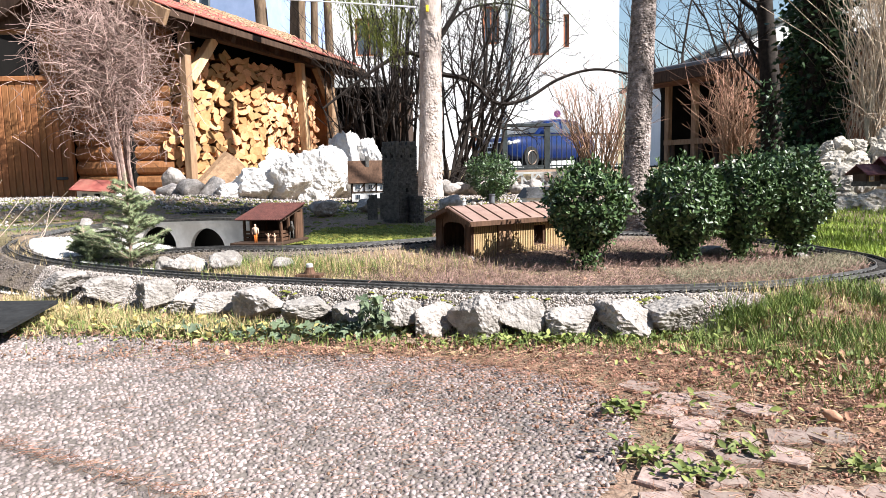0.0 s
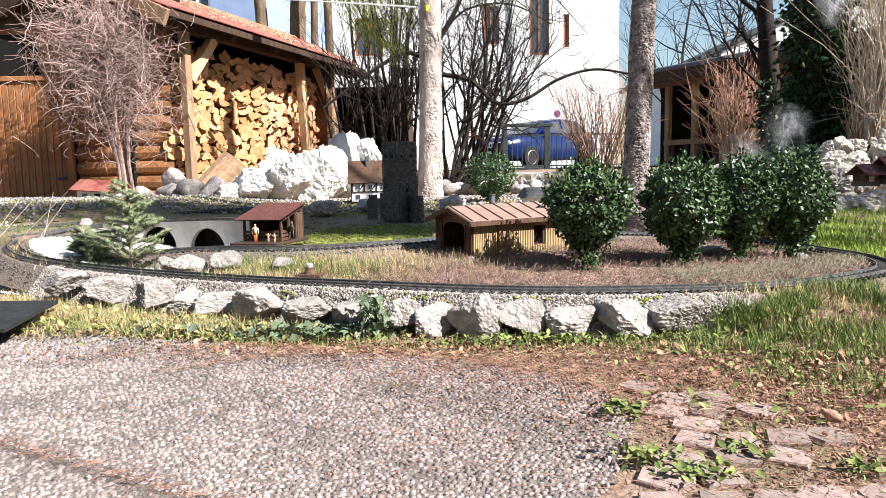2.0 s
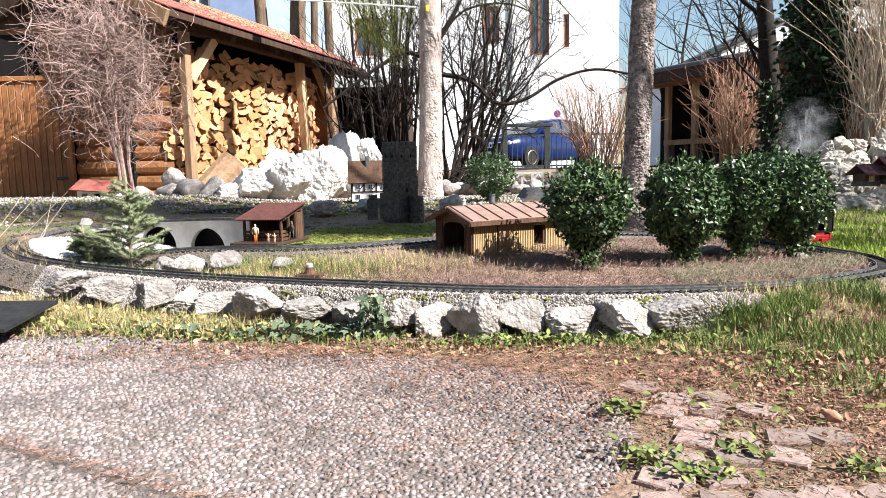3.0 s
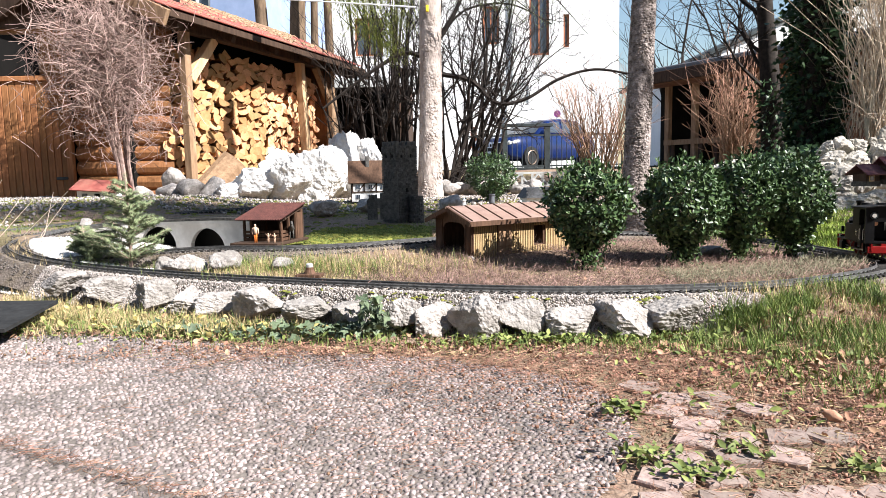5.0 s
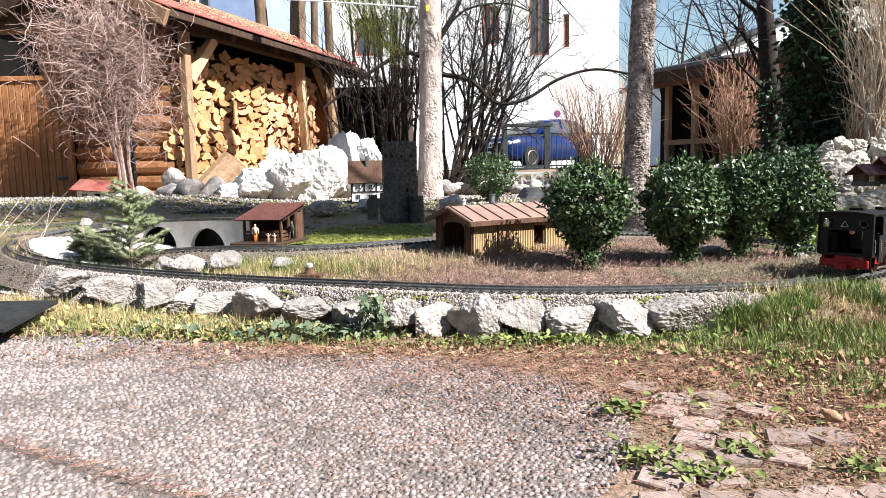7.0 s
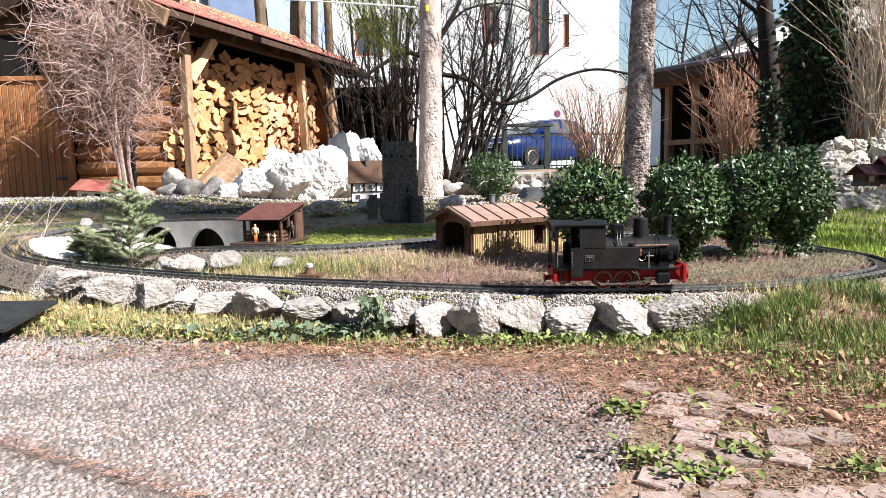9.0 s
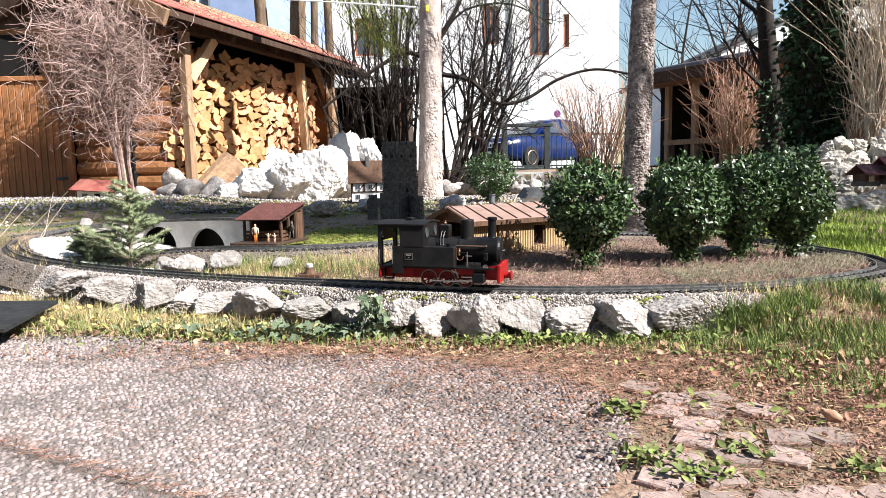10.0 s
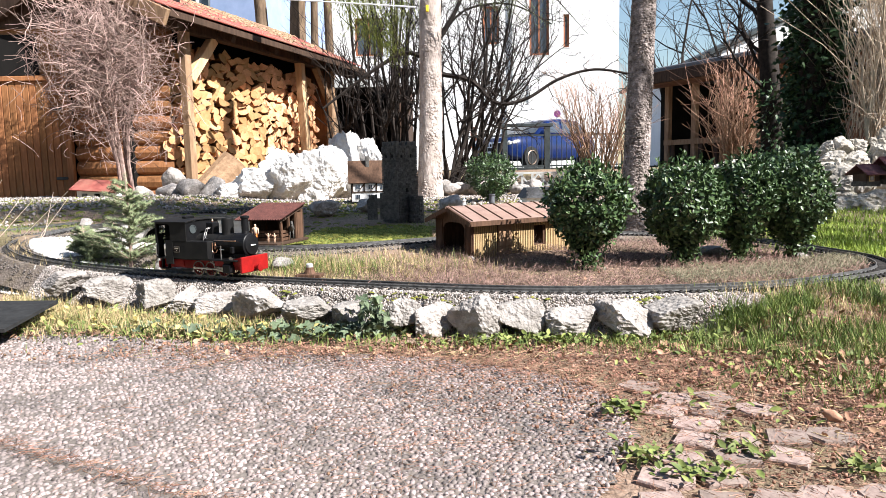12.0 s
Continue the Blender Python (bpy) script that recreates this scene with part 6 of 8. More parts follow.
def ballast():
    rng = np.random.default_rng(6)
    n = 24000
    k = rng.integers(0, len(LINE) - 2, n)
    L_ = np.array([p[:] for p in LINE])
    k = k[(L_[k, 0] < 0.85) | (rng.random(n) < 0.22)]
    n = len(k)
    t = L_[k + 1] - L_[k]
    t /= np.linalg.norm(t, axis=1)[:, None]
    off = rng.normal(0, 0.045, n)
    off = np.clip(off, -0.11, 0.11)
    off = np.where(L_[k, 2] > 0.195, off * 0.42, off)
    P = L_[k] + np.stack([t[:, 1] * off, -t[:, 0] * off, np.zeros(n)], axis=1)
    g = gz_all(P[:, :2])
    z = np.where(np.abs(off) < 0.042, L_[k, 2] - 0.0168, np.maximum(g, L_[k, 2] - 0.0160 - (np.abs(off) - 0.042) * 0.55)) + rng.uniform(-0.002, 0.002, n)
    P[:, 2] = z
    s = rng.uniform(0.004, 0.0085, n)[:, None] * rng.uniform(0.7, 1.2, (n, 3))
    stuff("ballast", mass("ballast", *CHIP, P, turns(n, rng), s), "track_gravel", "fine dark crushed stone along the rails", "gravel")
    bed = Geo()
    pts = [p for p in LINE[::4] if p.z < 0.2]
    v, f = [], []
    for i, p in enumerate(pts):
        a = (pts[min(i + 1, len(pts) - 1)] - pts[max(i - 1, 0)]).normalized()
        sd = a.cross(Vector((0, 0, 1))).normalized()
        for o, dz in ((-0.13, -0.1), (-0.058, -0.0175), (0.058, -0.0175), (0.13, -0.1)):
            v.append(p + sd * o + Vector((0, 0, dz)))
    for i in range(len(pts) - 1):
        f += [(i * 4 + j, (i + 1) * 4 + j, (i + 1) * 4 + j + 1, i * 4 + j + 1) for j in range(3)]
    single("track_bed", bed.add(v, f), "bank", "low bank of grey gravel under the track", "gravel bed", kind="structure")
    # gravel slope between track and border stones, pale gravel in the far curve
    m = 34000
    ks = np.array([i for i in range(1, len(LINE) - 1) if LINE[i].y < 3.0 and -1.5 < LINE[i].x < 0.85 and i > 440])
    ks = rng.choice(ks, m)
    t = L_[ks + 1] - L_[ks - 1]
    t /= np.linalg.norm(t, axis=1)[:, None]
    gap = rng.uniform(0.03, 0.15, m)
    jit = rng.uniform(-0.006, 0.006, m)
    x, y, tz = L_[ks, 0] - t[:, 1] * gap + t[:, 0] * jit, L_[ks, 1] + t[:, 0] * gap + t[:, 1] * jit, L_[ks, 2]
    zz = np.maximum(gz_all(np.column_stack([x, y])), tz - 0.0175 - np.maximum(0, gap - 0.058) * 1.146) + 0.001
    s = rng.uniform(0.003, 0.0085, m)[:, None] * rng.uniform(0.6, 1.2, (m, 3))
    stuff("gravel", mass("gravel", *CHIP, np.column_stack([x, y, zz]), turns(m, rng), s), "bank_gravel", "crushed stone between the border stones", "gravel")
    m = 9000
    r, a = np.sqrt(rng.random(m)), rng.uniform(0, 6.2832, m)
    x, y = -1.47 + 0.43 * r * np.cos(a), 2.97 + 0.45 * r * np.sin(a)
    free = np.array([np.min((L_[::3, 0] - a) ** 2 + (L_[::3, 1] - b) ** 2) > 0.0034 for a, b in zip(x, y)])
    x, y, m = x[free], y[free], int(free.sum())
    zz = gz_all(np.column_stack([x, y])) + 0.004
    s = rng.uniform(0.007, 0.014, m)[:, None] * rng.uniform(0.7, 1.2, (m, 3))
    stuff("pale_gravel", mass("pale_gravel", *CHIP, np.column_stack([x, y, zz]), turns(m, rng), s), "white_gravel", "bright pale gravel inside the curve", "gravel")


# ---------------------------------------------------------------- plants
def box_bush(x, y, z, r, h, seed, count, stem=True, label="clipped dark green box bush with glossy leaves", rz=None):
    """A clipped box bush: stems and a lumpy crown of single leaves. z: its foot, h: the crown's centre over it, r: its radius."""
    b = thing("box_bush", label, "bush", pose(x, y, z), "box bushes")
    rng = np.random.default_rng(seed)
    rz = rz or r
    d = rng.normal(0, 1, (count, 3))
    d /= np.linalg.norm(d, axis=1)[:, None]
    lump = np.array([1 + 0.2 * noise.noise(Vector(q) * 2.2 + Vector((seed, 0, 0))) + 0.12 * noise.noise(Vector(q) * 5.5 + Vector((seed, 3, 0))) for q in d])
    depth = 1 - np.abs(rng.normal(0, 0.2, count))
    depth += (rng.random(count) < 0.06) * rng.uniform(0, 0.14, count)
    P = d * (lump * depth)[:, None] * np.array([r, r, rz])
    P[:, :2] *= (1 + 0.4 * np.minimum(0, P[:, 2] / rz))[:, None]
    P += np.array([0, 0, h])
    gaps = np.array([noise.noise(Vector(q) * 22 + Vector((seed * 5, 1, 2))) for q in P])
    P = P[(P[:, 2] > 0.02) & (gaps > -0.28)]
    dd = (P - np.array([0, 0, h])) / np.linalg.norm(P - np.array([0, 0, h]), axis=1)[:, None]
    up = dd * 0.75 + np.array([0, 0, 0.55])
    z_ax = dd + rng.normal(0, 0.85, dd.shape) + np.array([0, 0, 0.35])
    z_ax /= np.linalg.norm(z_ax, axis=1)[:, None]
    x_ax = up + rng.normal(0, 0.8, dd.shape)
    x_ax -= np.sum(x_ax * z_ax, axis=1)[:, None] * z_ax
    x_ax /= np.linalg.norm(x_ax, axis=1)[:, None]
    R = np.stack([x_ax, np.cross(z_ax, x_ax), z_ax], axis=2)
    s = rng.uniform(0.014, 0.025, len(P))
    # upright shoots that stand out of the clipped crown
    k = 46
    sd = rng.normal(0, 1, (k, 3)) * np.array([1, 1, 0.6]) + np.array([0, 0, 0.75])
    sd /= np.linalg.norm(sd, axis=1)[:, None]
    foot = sd * np.array([r, r, rz]) * 0.95 + np.array([0, 0, h])
    lean = sd * 0.6 + np.array([0, 0, 1.0])
    lean /= np.linalg.norm(lean, axis=1)[:, None]
    ln = rng.uniform(0.02, 0.055, k)
    u = np.tile(np.linspace(0, 1, 9), k)
    Q = np.repeat(foot, 9, axis=0) + np.repeat(lean * ln[:, None], 9, axis=0) * u[:, None]
    P = np.concatenate([P, Q])
    R = np.concatenate([R, frames_from(np.repeat(lean, 9, axis=0), 0.55, rng)])
    s = np.concatenate([s, rng.uniform(0.012, 0.02, len(Q))])
    part("crown", mass("crown", *LEAF, P, R, s), "box_leaf", b)
    st = Geo()
    pr = random.Random(seed)
    for k in range(16):
        a, q = pr.uniform(0, 6.28), pr.uniform(0.3, 0.85)
        end = (math.cos(a) * r * q, math.sin(a) * r * q, h + pr.uniform(-0.6, 0.7) * rz * (1 - q * 0.5))
        st.tube([(math.cos(a) * 0.012, math.sin(a) * 0.012, -0.01), (end[0] * 0.25, end[1] * 0.25, h * 0.45), end], [0.006, 0.004, 0.0015], 5)
    part("stem_frame", st, "dark_bark", b)
    # low shoots at the foot
    if stem:
        n = 260
        a = rng.uniform(0, 6.28, n)
        q = rng.uniform(0, 0.07, n)
        P = np.stack([np.cos(a) * q, np.sin(a) * q - 0.02, rng.uniform(0.0, 0.075, n)], axis=1)
        part("foot_growth", mass("foot_growth", *LEAF, P, frames_from(np.tile([0, 0, 1.0], (n, 1)), 0.8, rng), rng.uniform(0.012, 0.02, n)), "box_leaf", b)


def grow(g, p, d, length, r, depth, rng, bend=0.25, kids=3, up=0.1, sides=4, shrink=0.62):
    """A bare branch with its side branches."""
    pts, rad = [p], [r]
    seg = 5 if depth > 0 else 4
    for i in range(seg):
        d = (d + Vector((rng.gauss(0, bend), rng.gauss(0, bend), rng.gauss(0, bend) + up))).normalized()
        p = p + d * (length / seg)
        pts.append(p)
        rad.append(r * (1 - 0.75 * (i + 1) / seg) + 0.0008)
        if depth > 0 and i > 0:
            for _ in range(kids if i % 2 else max(1, kids - 1)):
                o = Vector((rng.gauss(0, 1), rng.gauss(0, 1), rng.gauss(0, 0.7)))
                nd = (d * 0.75 + o.normalized() * 0.75).normalized()
                grow(g, p, nd, length * shrink * rng.uniform(0.6, 1.1), rad[-1] * 0.62, depth - 1, rng, bend, kids, up, 3, shrink)
    g.tube(pts, rad, sides, False)


def bare_shrub(name, label, x, y, z, stems, length, r, seed, material, depth=2, spread=0.35, kids=2, bend=0.18, up=0.1, lean=(0, 0), base=0.08, shrink=0.5, category="shrub"):
    """A leafless shrub of several stems, each with its own twigs."""
    t, rng = thing(name, label, category, pose(x, y, z)), random.Random(seed)
    for _ in range(stems):
        g, a = Geo(), rng.uniform(0, 6.28)
        d = Vector((math.cos(a) * spread + lean[0], math.sin(a) * spread + lean[1], 1)).normalized()
        grow(g, Vector((math.cos(a) * base * rng.random(), math.sin(a) * base * rng.random(), -0.02)), d, length * rng.uniform(0.75, 1.15), r * rng.uniform(0.6, 1.1), depth, rng, bend, kids, up, 5, shrink)
        part("stem", g, material, t)
    return t


def bramble():
    """A dense ball of dry climbing stems on a bundle of bare trunks."""
    t = thing("dry_climber", "dense leafless pale brown climbing shrub before the shed", "shrub", pose(-2.92, 6.35, 0.17))
    rng = random.Random(21)
    for k in range(12):
        a, g = rng.uniform(0, 6.28), Geo()
        g.tube([(math.cos(a) * 0.06, math.sin(a) * 0.06, 0), (math.cos(a) * 0.05 - 0.03, math.sin(a) * 0.05, 0.4), (math.cos(a) * 0.12 - 0.07, math.sin(a) * 0.1, 0.8), (math.cos(a) * 0.3 - 0.1, math.sin(a) * 0.25, 1.3)], [0.018, 0.015, 0.012, 0.006], 6)
        part("stem", g, "twig", t)
    g = Geo()
    for k in range(3800):
        c = Vector((rng.gauss(-0.12, 0.24), rng.gauss(0, 0.22), 1.36 + rng.gauss(0, 0.31)))
        if c.z < 0.5:
            c.z = 0.5 + rng.random() * 0.5
        d = Vector((rng.gauss(0, 1), rng.gauss(0, 0.9), rng.gauss(0.25, 0.8))).normalized()
        l = rng.uniform(0.14, 0.34)
        pts = [c]
        for i in range(4):
            d = (d + Vector((rng.gauss(0, 0.2), rng.gauss(0, 0.2), rng.gauss(-0.02, 0.2)))).normalized()
            pts.append(pts[-1] + d * l / 4)
        r = rng.uniform(0.0016, 0.0038)
        g.tube(pts, [r, r, r * 0.8, r * 0.6, r * 0.3], 3, False)
    for k in range(120):
        c = Vector((rng.gauss(0.05, 0.2), rng.gauss(0, 0.15), rng.uniform(0.35, 0.9)))
        d = Vector((rng.gauss(0, 1), rng.gauss(0, 0.6), rng.gauss(0.3, 0.6))).normalized()
        g.tube([c, c + d * 0.12, c + d * 0.2 + Vector((0, 0, rng.gauss(0, 0.05)))], [0.003, 0.0025, 0.001], 3, False)
    part("crown", g, "twig", t)


def trunk_tree(name, label, pts, radii, material, seed, lump=0.06, n=20):
    """A tree trunk with an uneven girth."""
    P = [Vector(p) for p in pts]
    fine, rr = [], []
    for i in range(len(P) - 1):
        for k in range(16):
            fine.append(P[i].lerp(P[i + 1], k / 16))
            rr.append(radii[i] + (radii[i + 1] - radii[i]) * k / 16)
    fine.append(P[-1])
    rr.append(radii[-1])
    v, f = [], []
    for i, (p, r) in enumerate(zip(fine, rr)):
        for k in range(n):
            a = 6.28318 * k / n
            q = r * (1 + lump * noise.noise(Vector((math.cos(a) * 1.5, math.sin(a) * 1.5, p.z * 6 + seed))) + lump * 0.6 * noise.noise(Vector((math.cos(a) * 5, math.sin(a) * 5, p.z * 22 + seed))))
            v.append(p + Vector((math.cos(a) * q, math.sin(a) * q, 0)))
    for i in range(len(fine) - 1):
        f += [(i * n + k, i * n + (k + 1) % n, (i + 1) * n + (k + 1) % n, (i + 1) * n + k) for k in range(n)]
    t = thing(name, label, "tree")
    part("trunk", Geo().add(v, f), material, t, smooth=True)
    return t


def spray(P0, count, seed, droop=1.0, size=0.03, spread=0.12):
    """Places and turns for hanging evergreen sprays along given twigs."""
    rng = np.random.default_rng(seed)
    at, dirs = [], []
    for a, b in P0:
        a, b = np.array(a), np.array(b)
        t = rng.random(count)
        at.append(a + (b - a) * t[:, None] + rng.normal(0, spread, (count, 3)) * np.array([1, 1, 0.6]))
        dirs.append(np.tile([0, 0, -droop], (count, 1)) + (b - a) / np.linalg.norm(b - a) * 0.4)
    return np.concatenate(at), frames_from(np.concatenate(dirs), 0.45, rng), rng


def trees():
    t = trunk_tree("spruce_tree", "spruce trunk with rough grey-brown scaly bark", [(1.0, 3.57, 0.05), (1.008, 3.57, 0.2), (1.03, 3.57, 0.8), (1.05, 3.57, 1.4), (1.06, 3.57, 3.4)], [0.085, 0.068, 0.064, 0.06, 0.05], "bark", 1, 0.09)
    # bark scales stand off the trunk
    rng = np.random.default_rng(12)
    n = 2600
    zz = rng.uniform(0.12, 1.5, n)
    a = rng.uniform(math.pi, 2 * math.pi, n)
    rad = np.interp(zz, [0.05, 0.2, 0.8, 1.4], [0.083, 0.068, 0.064, 0.06])
    cx = np.interp(zz, [0.05, 0.2, 0.8, 1.4], [1.0, 1.008, 1.03, 1.05])
    P = np.stack([cx + rad * np.cos(a), 3.57 + rad * np.sin(a), zz], axis=1)
    R = np.zeros((n, 3, 3))
    R[:, 0, 0], R[:, 1, 0] = -np.sin(a), np.cos(a)
    R[:, 2, 1] = 1
    R[:, 0, 2], R[:, 1, 2] = np.cos(a), np.sin(a)
    s = np.stack([rng.uniform(0.006, 0.017, n), rng.uniform(0.005, 0.012, n), rng.uniform(0.003, 0.009, n)], axis=1)
    tagged(part("bark", mass("bark", *CHIP, P, R, s), "bark", t), kind="stuff")
    t2 = trunk_tree("pale_tree", "pale sunlit tree trunk with flaking bark", [(-0.12, 6.5, 0.1), (-0.11, 6.5, 0.3), (-0.09, 6.5, 1.0), (-0.07, 6.5, 2.1), (-0.04, 6.5, 4)], [0.14, 0.118, 0.105, 0.098, 0.08], "pale_bark", 3, 0.08)
    n = 1800
    zz, a = rng.uniform(0.2, 2.2, n), rng.uniform(math.pi, 2 * math.pi, n)
    rad = np.interp(zz, [0.1, 0.3, 1.0, 2.1], [0.14, 0.118, 0.105, 0.098])
    cx = np.interp(zz, [0.1, 0.3, 1.0, 2.1], [-0.12, -0.11, -0.09, -0.07])
    P = np.stack([cx + rad * np.cos(a), 6.5 + rad * np.sin(a), zz], axis=1)
    R = np.zeros((n, 3, 3))
    R[:, 0, 0], R[:, 1, 0] = -np.sin(a), np.cos(a)
    R[:, 2, 1] = 1
    R[:, 0, 2], R[:, 1, 2] = np.cos(a), np.sin(a)
    s = np.stack([rng.uniform(0.01, 0.026, n), rng.uniform(0.01, 0.03, n), rng.uniform(0.002, 0.005, n)], axis=1)
    tagged(part("bark", mass("bark", *CHIP, P, R, s), "pale_bark", t2), kind="stuff")
    # ivy-covered tree and its neighbour
    t3 = trunk_tree("ivy_tree", "dark tree trunk overgrown with ivy", [(3.3, 6.0, 0.1), (3.27, 6.0, 0.9), (3.27, 6.0, 2.6)], [0.17, 0.15, 0.14], "dark_bark", 5, 0.1)
    n = 5200
    zz, a = rng.uniform(0.2, 2.5, n), rng.uniform(0, 6.28, n)
    rad = 0.14 + np.abs(rng.normal(0, 0.07, n)) * np.interp(zz, [0.2, 0.9, 1.6, 2.5], [0.5, 0.9, 1.5, 1.6])
    P = np.stack([3.27 + rad * np.cos(a), 6.0 + rad * np.sin(a), zz], axis=1)
    part("ivy", mass("ivy", *IVY, P, frames_from(np.stack([np.cos(a), np.sin(a), -0.6 * np.ones(n)], axis=1), 0.5, rng), rng.uniform(0.03, 0.065, n)), "ivy_dark", t3)
    t4 = trunk_tree("ivy_tree", "slim dark tree with ivy round its foot", [(3.42, 7.0, 0.1), (3.36, 7.0, 1.1), (3.2, 7.0, 2.6)], [0.12, 0.1, 0.06], "dark_bark", 7, 0.1)
    g, pr = Geo(), random.Random(31)
    for k in range(7):
        grow(g, Vector((3.3 - 0.01 * k, 7.0, 1.2 + k * 0.17)), Vector((pr.uniform(-1, 0.3), pr.uniform(-0.4, 0.4), 0.5)).normalized(), pr.uniform(0.7, 1.2), 0.022, 2, pr, 0.22, 2, 0.05, 5, 0.55)
    part("bough", g, "dark_bark", t4)
    n = 900
    zz, a = rng.uniform(0.3, 1.3, n), rng.uniform(0, 6.28, n)
    rad = 0.1 + np.abs(rng.normal(0, 0.07, n))
    part("ivy", mass("ivy", *IVY, np.stack([3.4 + rad * np.cos(a), 6.95 + rad * np.sin(a), zz], axis=1), frames_from(np.stack([np.cos(a), np.sin(a), -0.6 * np.ones(n)], axis=1), 0.5, rng), rng.uniform(0.03, 0.06, n)), "ivy_dark", t4)
    # ivy bank behind the bushes
    n = 5000
    P = np.stack([rng.uniform(1.9, 3.6, n), rng.normal(5.6, 0.25, n), np.zeros(n)], axis=1)
    P[:, 2] = 0.15 + rng.random(n) * np.interp(P[:, 0], [1.9, 2.4, 3.0, 3.6], [0.16, 0.32, 0.46, 0.4])
    stuff("ivy_bank", mass("ivy_bank", *IVY, P, frames_from(np.tile([0, -0.6, -0.5], (n, 1)), 0.6, rng), rng.uniform(0.03, 0.06, n)), "ivy_dark", "dark ivy covering the bank", "ivy")
    # trees behind the shed
    for k, (x, y, r, lx) in enumerate([(-3.15, 13.2, 0.16, -0.25), (-2.75, 13.0, 0.2, 0.2), (-2.3, 12.6, 0.09, 0.1), (-1.98, 12.8, 0.1, -0.05)]):
        trunk_tree("garden_tree", "leafless brown tree trunk behind the shed", [(x, y, 0.3), (x + lx * 0.4, y, 2), (x + lx, y, 4.6)], [r, r * 0.85, r * 0.6], "tan_bark", 20 + k, 0.1, 12)
    bare_shrub("leafless_tree", "dark leafless tree with many thin stems", -0.6, 8.3, 0.2, 11, 2.0, 0.026, 41, "dark_bark", 2, 0.22, 2, 0.1, 0.12, (0.05, 0), 0.16, 0.42, "tree")
    bare_shrub("leafless_tree", "dark leafless tree with arching stems", 0.1, 8.0, 0.2, 11, 2.1, 0.028, 44, "dark_bark", 2, 0.4, 2, 0.12, 0.1, (0.25, 0), 0.12, 0.45, "tree")
    bare_shrub("leafless_tree", "slim dark leafless stems by the carport", -1.2, 9.4, 0.25, 6, 2.4, 0.024, 47, "dark_bark", 1, 0.2, 2, 0.08, 0.12, (-0.05, 0), 0.3, 0.4, "tree")
    bare_shrub("leafless_tree", "tall dark leafless stems behind the pale tree", -0.42, 9.0, 0.25, 9, 2.6, 0.034, 48, "dark_bark", 2, 0.16, 2, 0.07, 0.16, (0, 0), 0.35, 0.34, "tree")
    bare_shrub("leafless_tree", "dark leafless thicket beside the carport", -1.0, 10.8, 0.3, 6, 3.2, 0.036, 49, "dark_bark", 2, 0.16, 2, 0.07, 0.16, (0.03, 0), 0.4, 0.34, "tree")
    bare_shrub("leafless_tree", "dark leafless tree before the white house", 0.45, 8.4, 0.25, 10, 2.3, 0.026, 50, "dark_bark", 3, 0.4, 2, 0.13, 0.1, (0.1, 0), 0.15, 0.45, "tree")
    # the long arching branches before the white house
    t5 = thing("leafless_branches", "long dark arching branches of a leafless tree", "tree", pose(0.0, 7.6, 0.0))
    g, pr = Geo(), random.Random(52)
    for line, r in (([(-0.05, 0, 1.62), (-0.35, 0, 1.74), (-0.62, 0, 1.62), (-0.95, 0, 1.4), (-1.3, 0, 1.15)], 0.03), ([(-0.02, 0, 1.85), (0.15, 0, 2.1), (0.34, 0, 2.5)], 0.036),
                    ([(0.02, 0, 1.5), (0.35, 0, 1.42), (0.62, 0, 1.18), (0.95, 0, 1.22), (1.3, 0, 1.42), (1.7, 0, 1.52), (2.15, 0, 1.45)], 0.03),
                    ([(0.02, 0, 1.9), (0.3, 0.1, 2.2), (0.8, 0.1, 2.25), (1.3, 0.1, 2.0)], 0.016), ([(0.62, 0, 1.18), (0.8, 0.1, 0.98), (0.92, 0.1, 0.8)], 0.01),
                    ([(0.1, 0, 0.3), (0.32, 0, 0.95), (0.4, 0.05, 1.5), (0.72, 0, 2.3)], 0.024), ([(0.1, 0, 0.3), (0.24, 0, 0.9), (0.55, 0.05, 1.5), (0.62, 0, 2.4)], 0.022), ([(0.15, 0, 0.3), (0.45, 0, 0.7), (0.75, 0.05, 1.1)], 0.014)):
        g, pts = Geo(), spline([Vector(q) for q in line], 0.06)
        g.tube(pts, [r * (1 - 0.6 * i / len(pts)) for i in range(len(pts))], 6)
        for i in range(2, len(pts), 2):
            grow(g, pts[i], Vector((pr.uniform(-0.5, 0.8), pr.uniform(-0.5, 0.5), pr.uniform(-0.9, 0.8))).normalized(), pr.uniform(0.15, 0.5), 0.006, 1, pr, 0.25, 2, -0.02, 3, 0.6)
        part("bough", g, "dark_bark", t5)
    for k, (x, y, z, n_, l, mt, sp) in enumerate([(1.98, 8.6, 0.3, 60, 1.2, "rust_twig", 0.34), (3.32, 7.8, 0.25, 60, 1.15, "rust_twig", 0.16), (2.5, 9.6, 0.3, 20, 1.0, "rust_twig", 0.35)]):
        bare_shrub("upright_shrub", "upright leafless rust-brown shrub", x, y, z, n_, l, 0.009, 60 + k, mt, 1, sp, 2, 0.1, 0.1, (0, 0), 0.16, 0.45)
    bare_shrub("leafless_tree", "leafless tree with fine twigs against the sky", 4.6, 13.0, 0.3, 4, 3.6, 0.045, 71, "dark_bark", 2, 0.35, 2, 0.16, 0.08, (0.1, 0), 0.1, 0.5, "tree")
    bare_shrub("leafless_tree", "leafless tree with fine twigs behind the veranda", 6.6, 13.5, 0.3, 4, 4.2, 0.05, 73, "dark_bark", 2, 0.4, 2, 0.16, 0.08, (-0.2, 0), 0.1, 0.5, "tree")
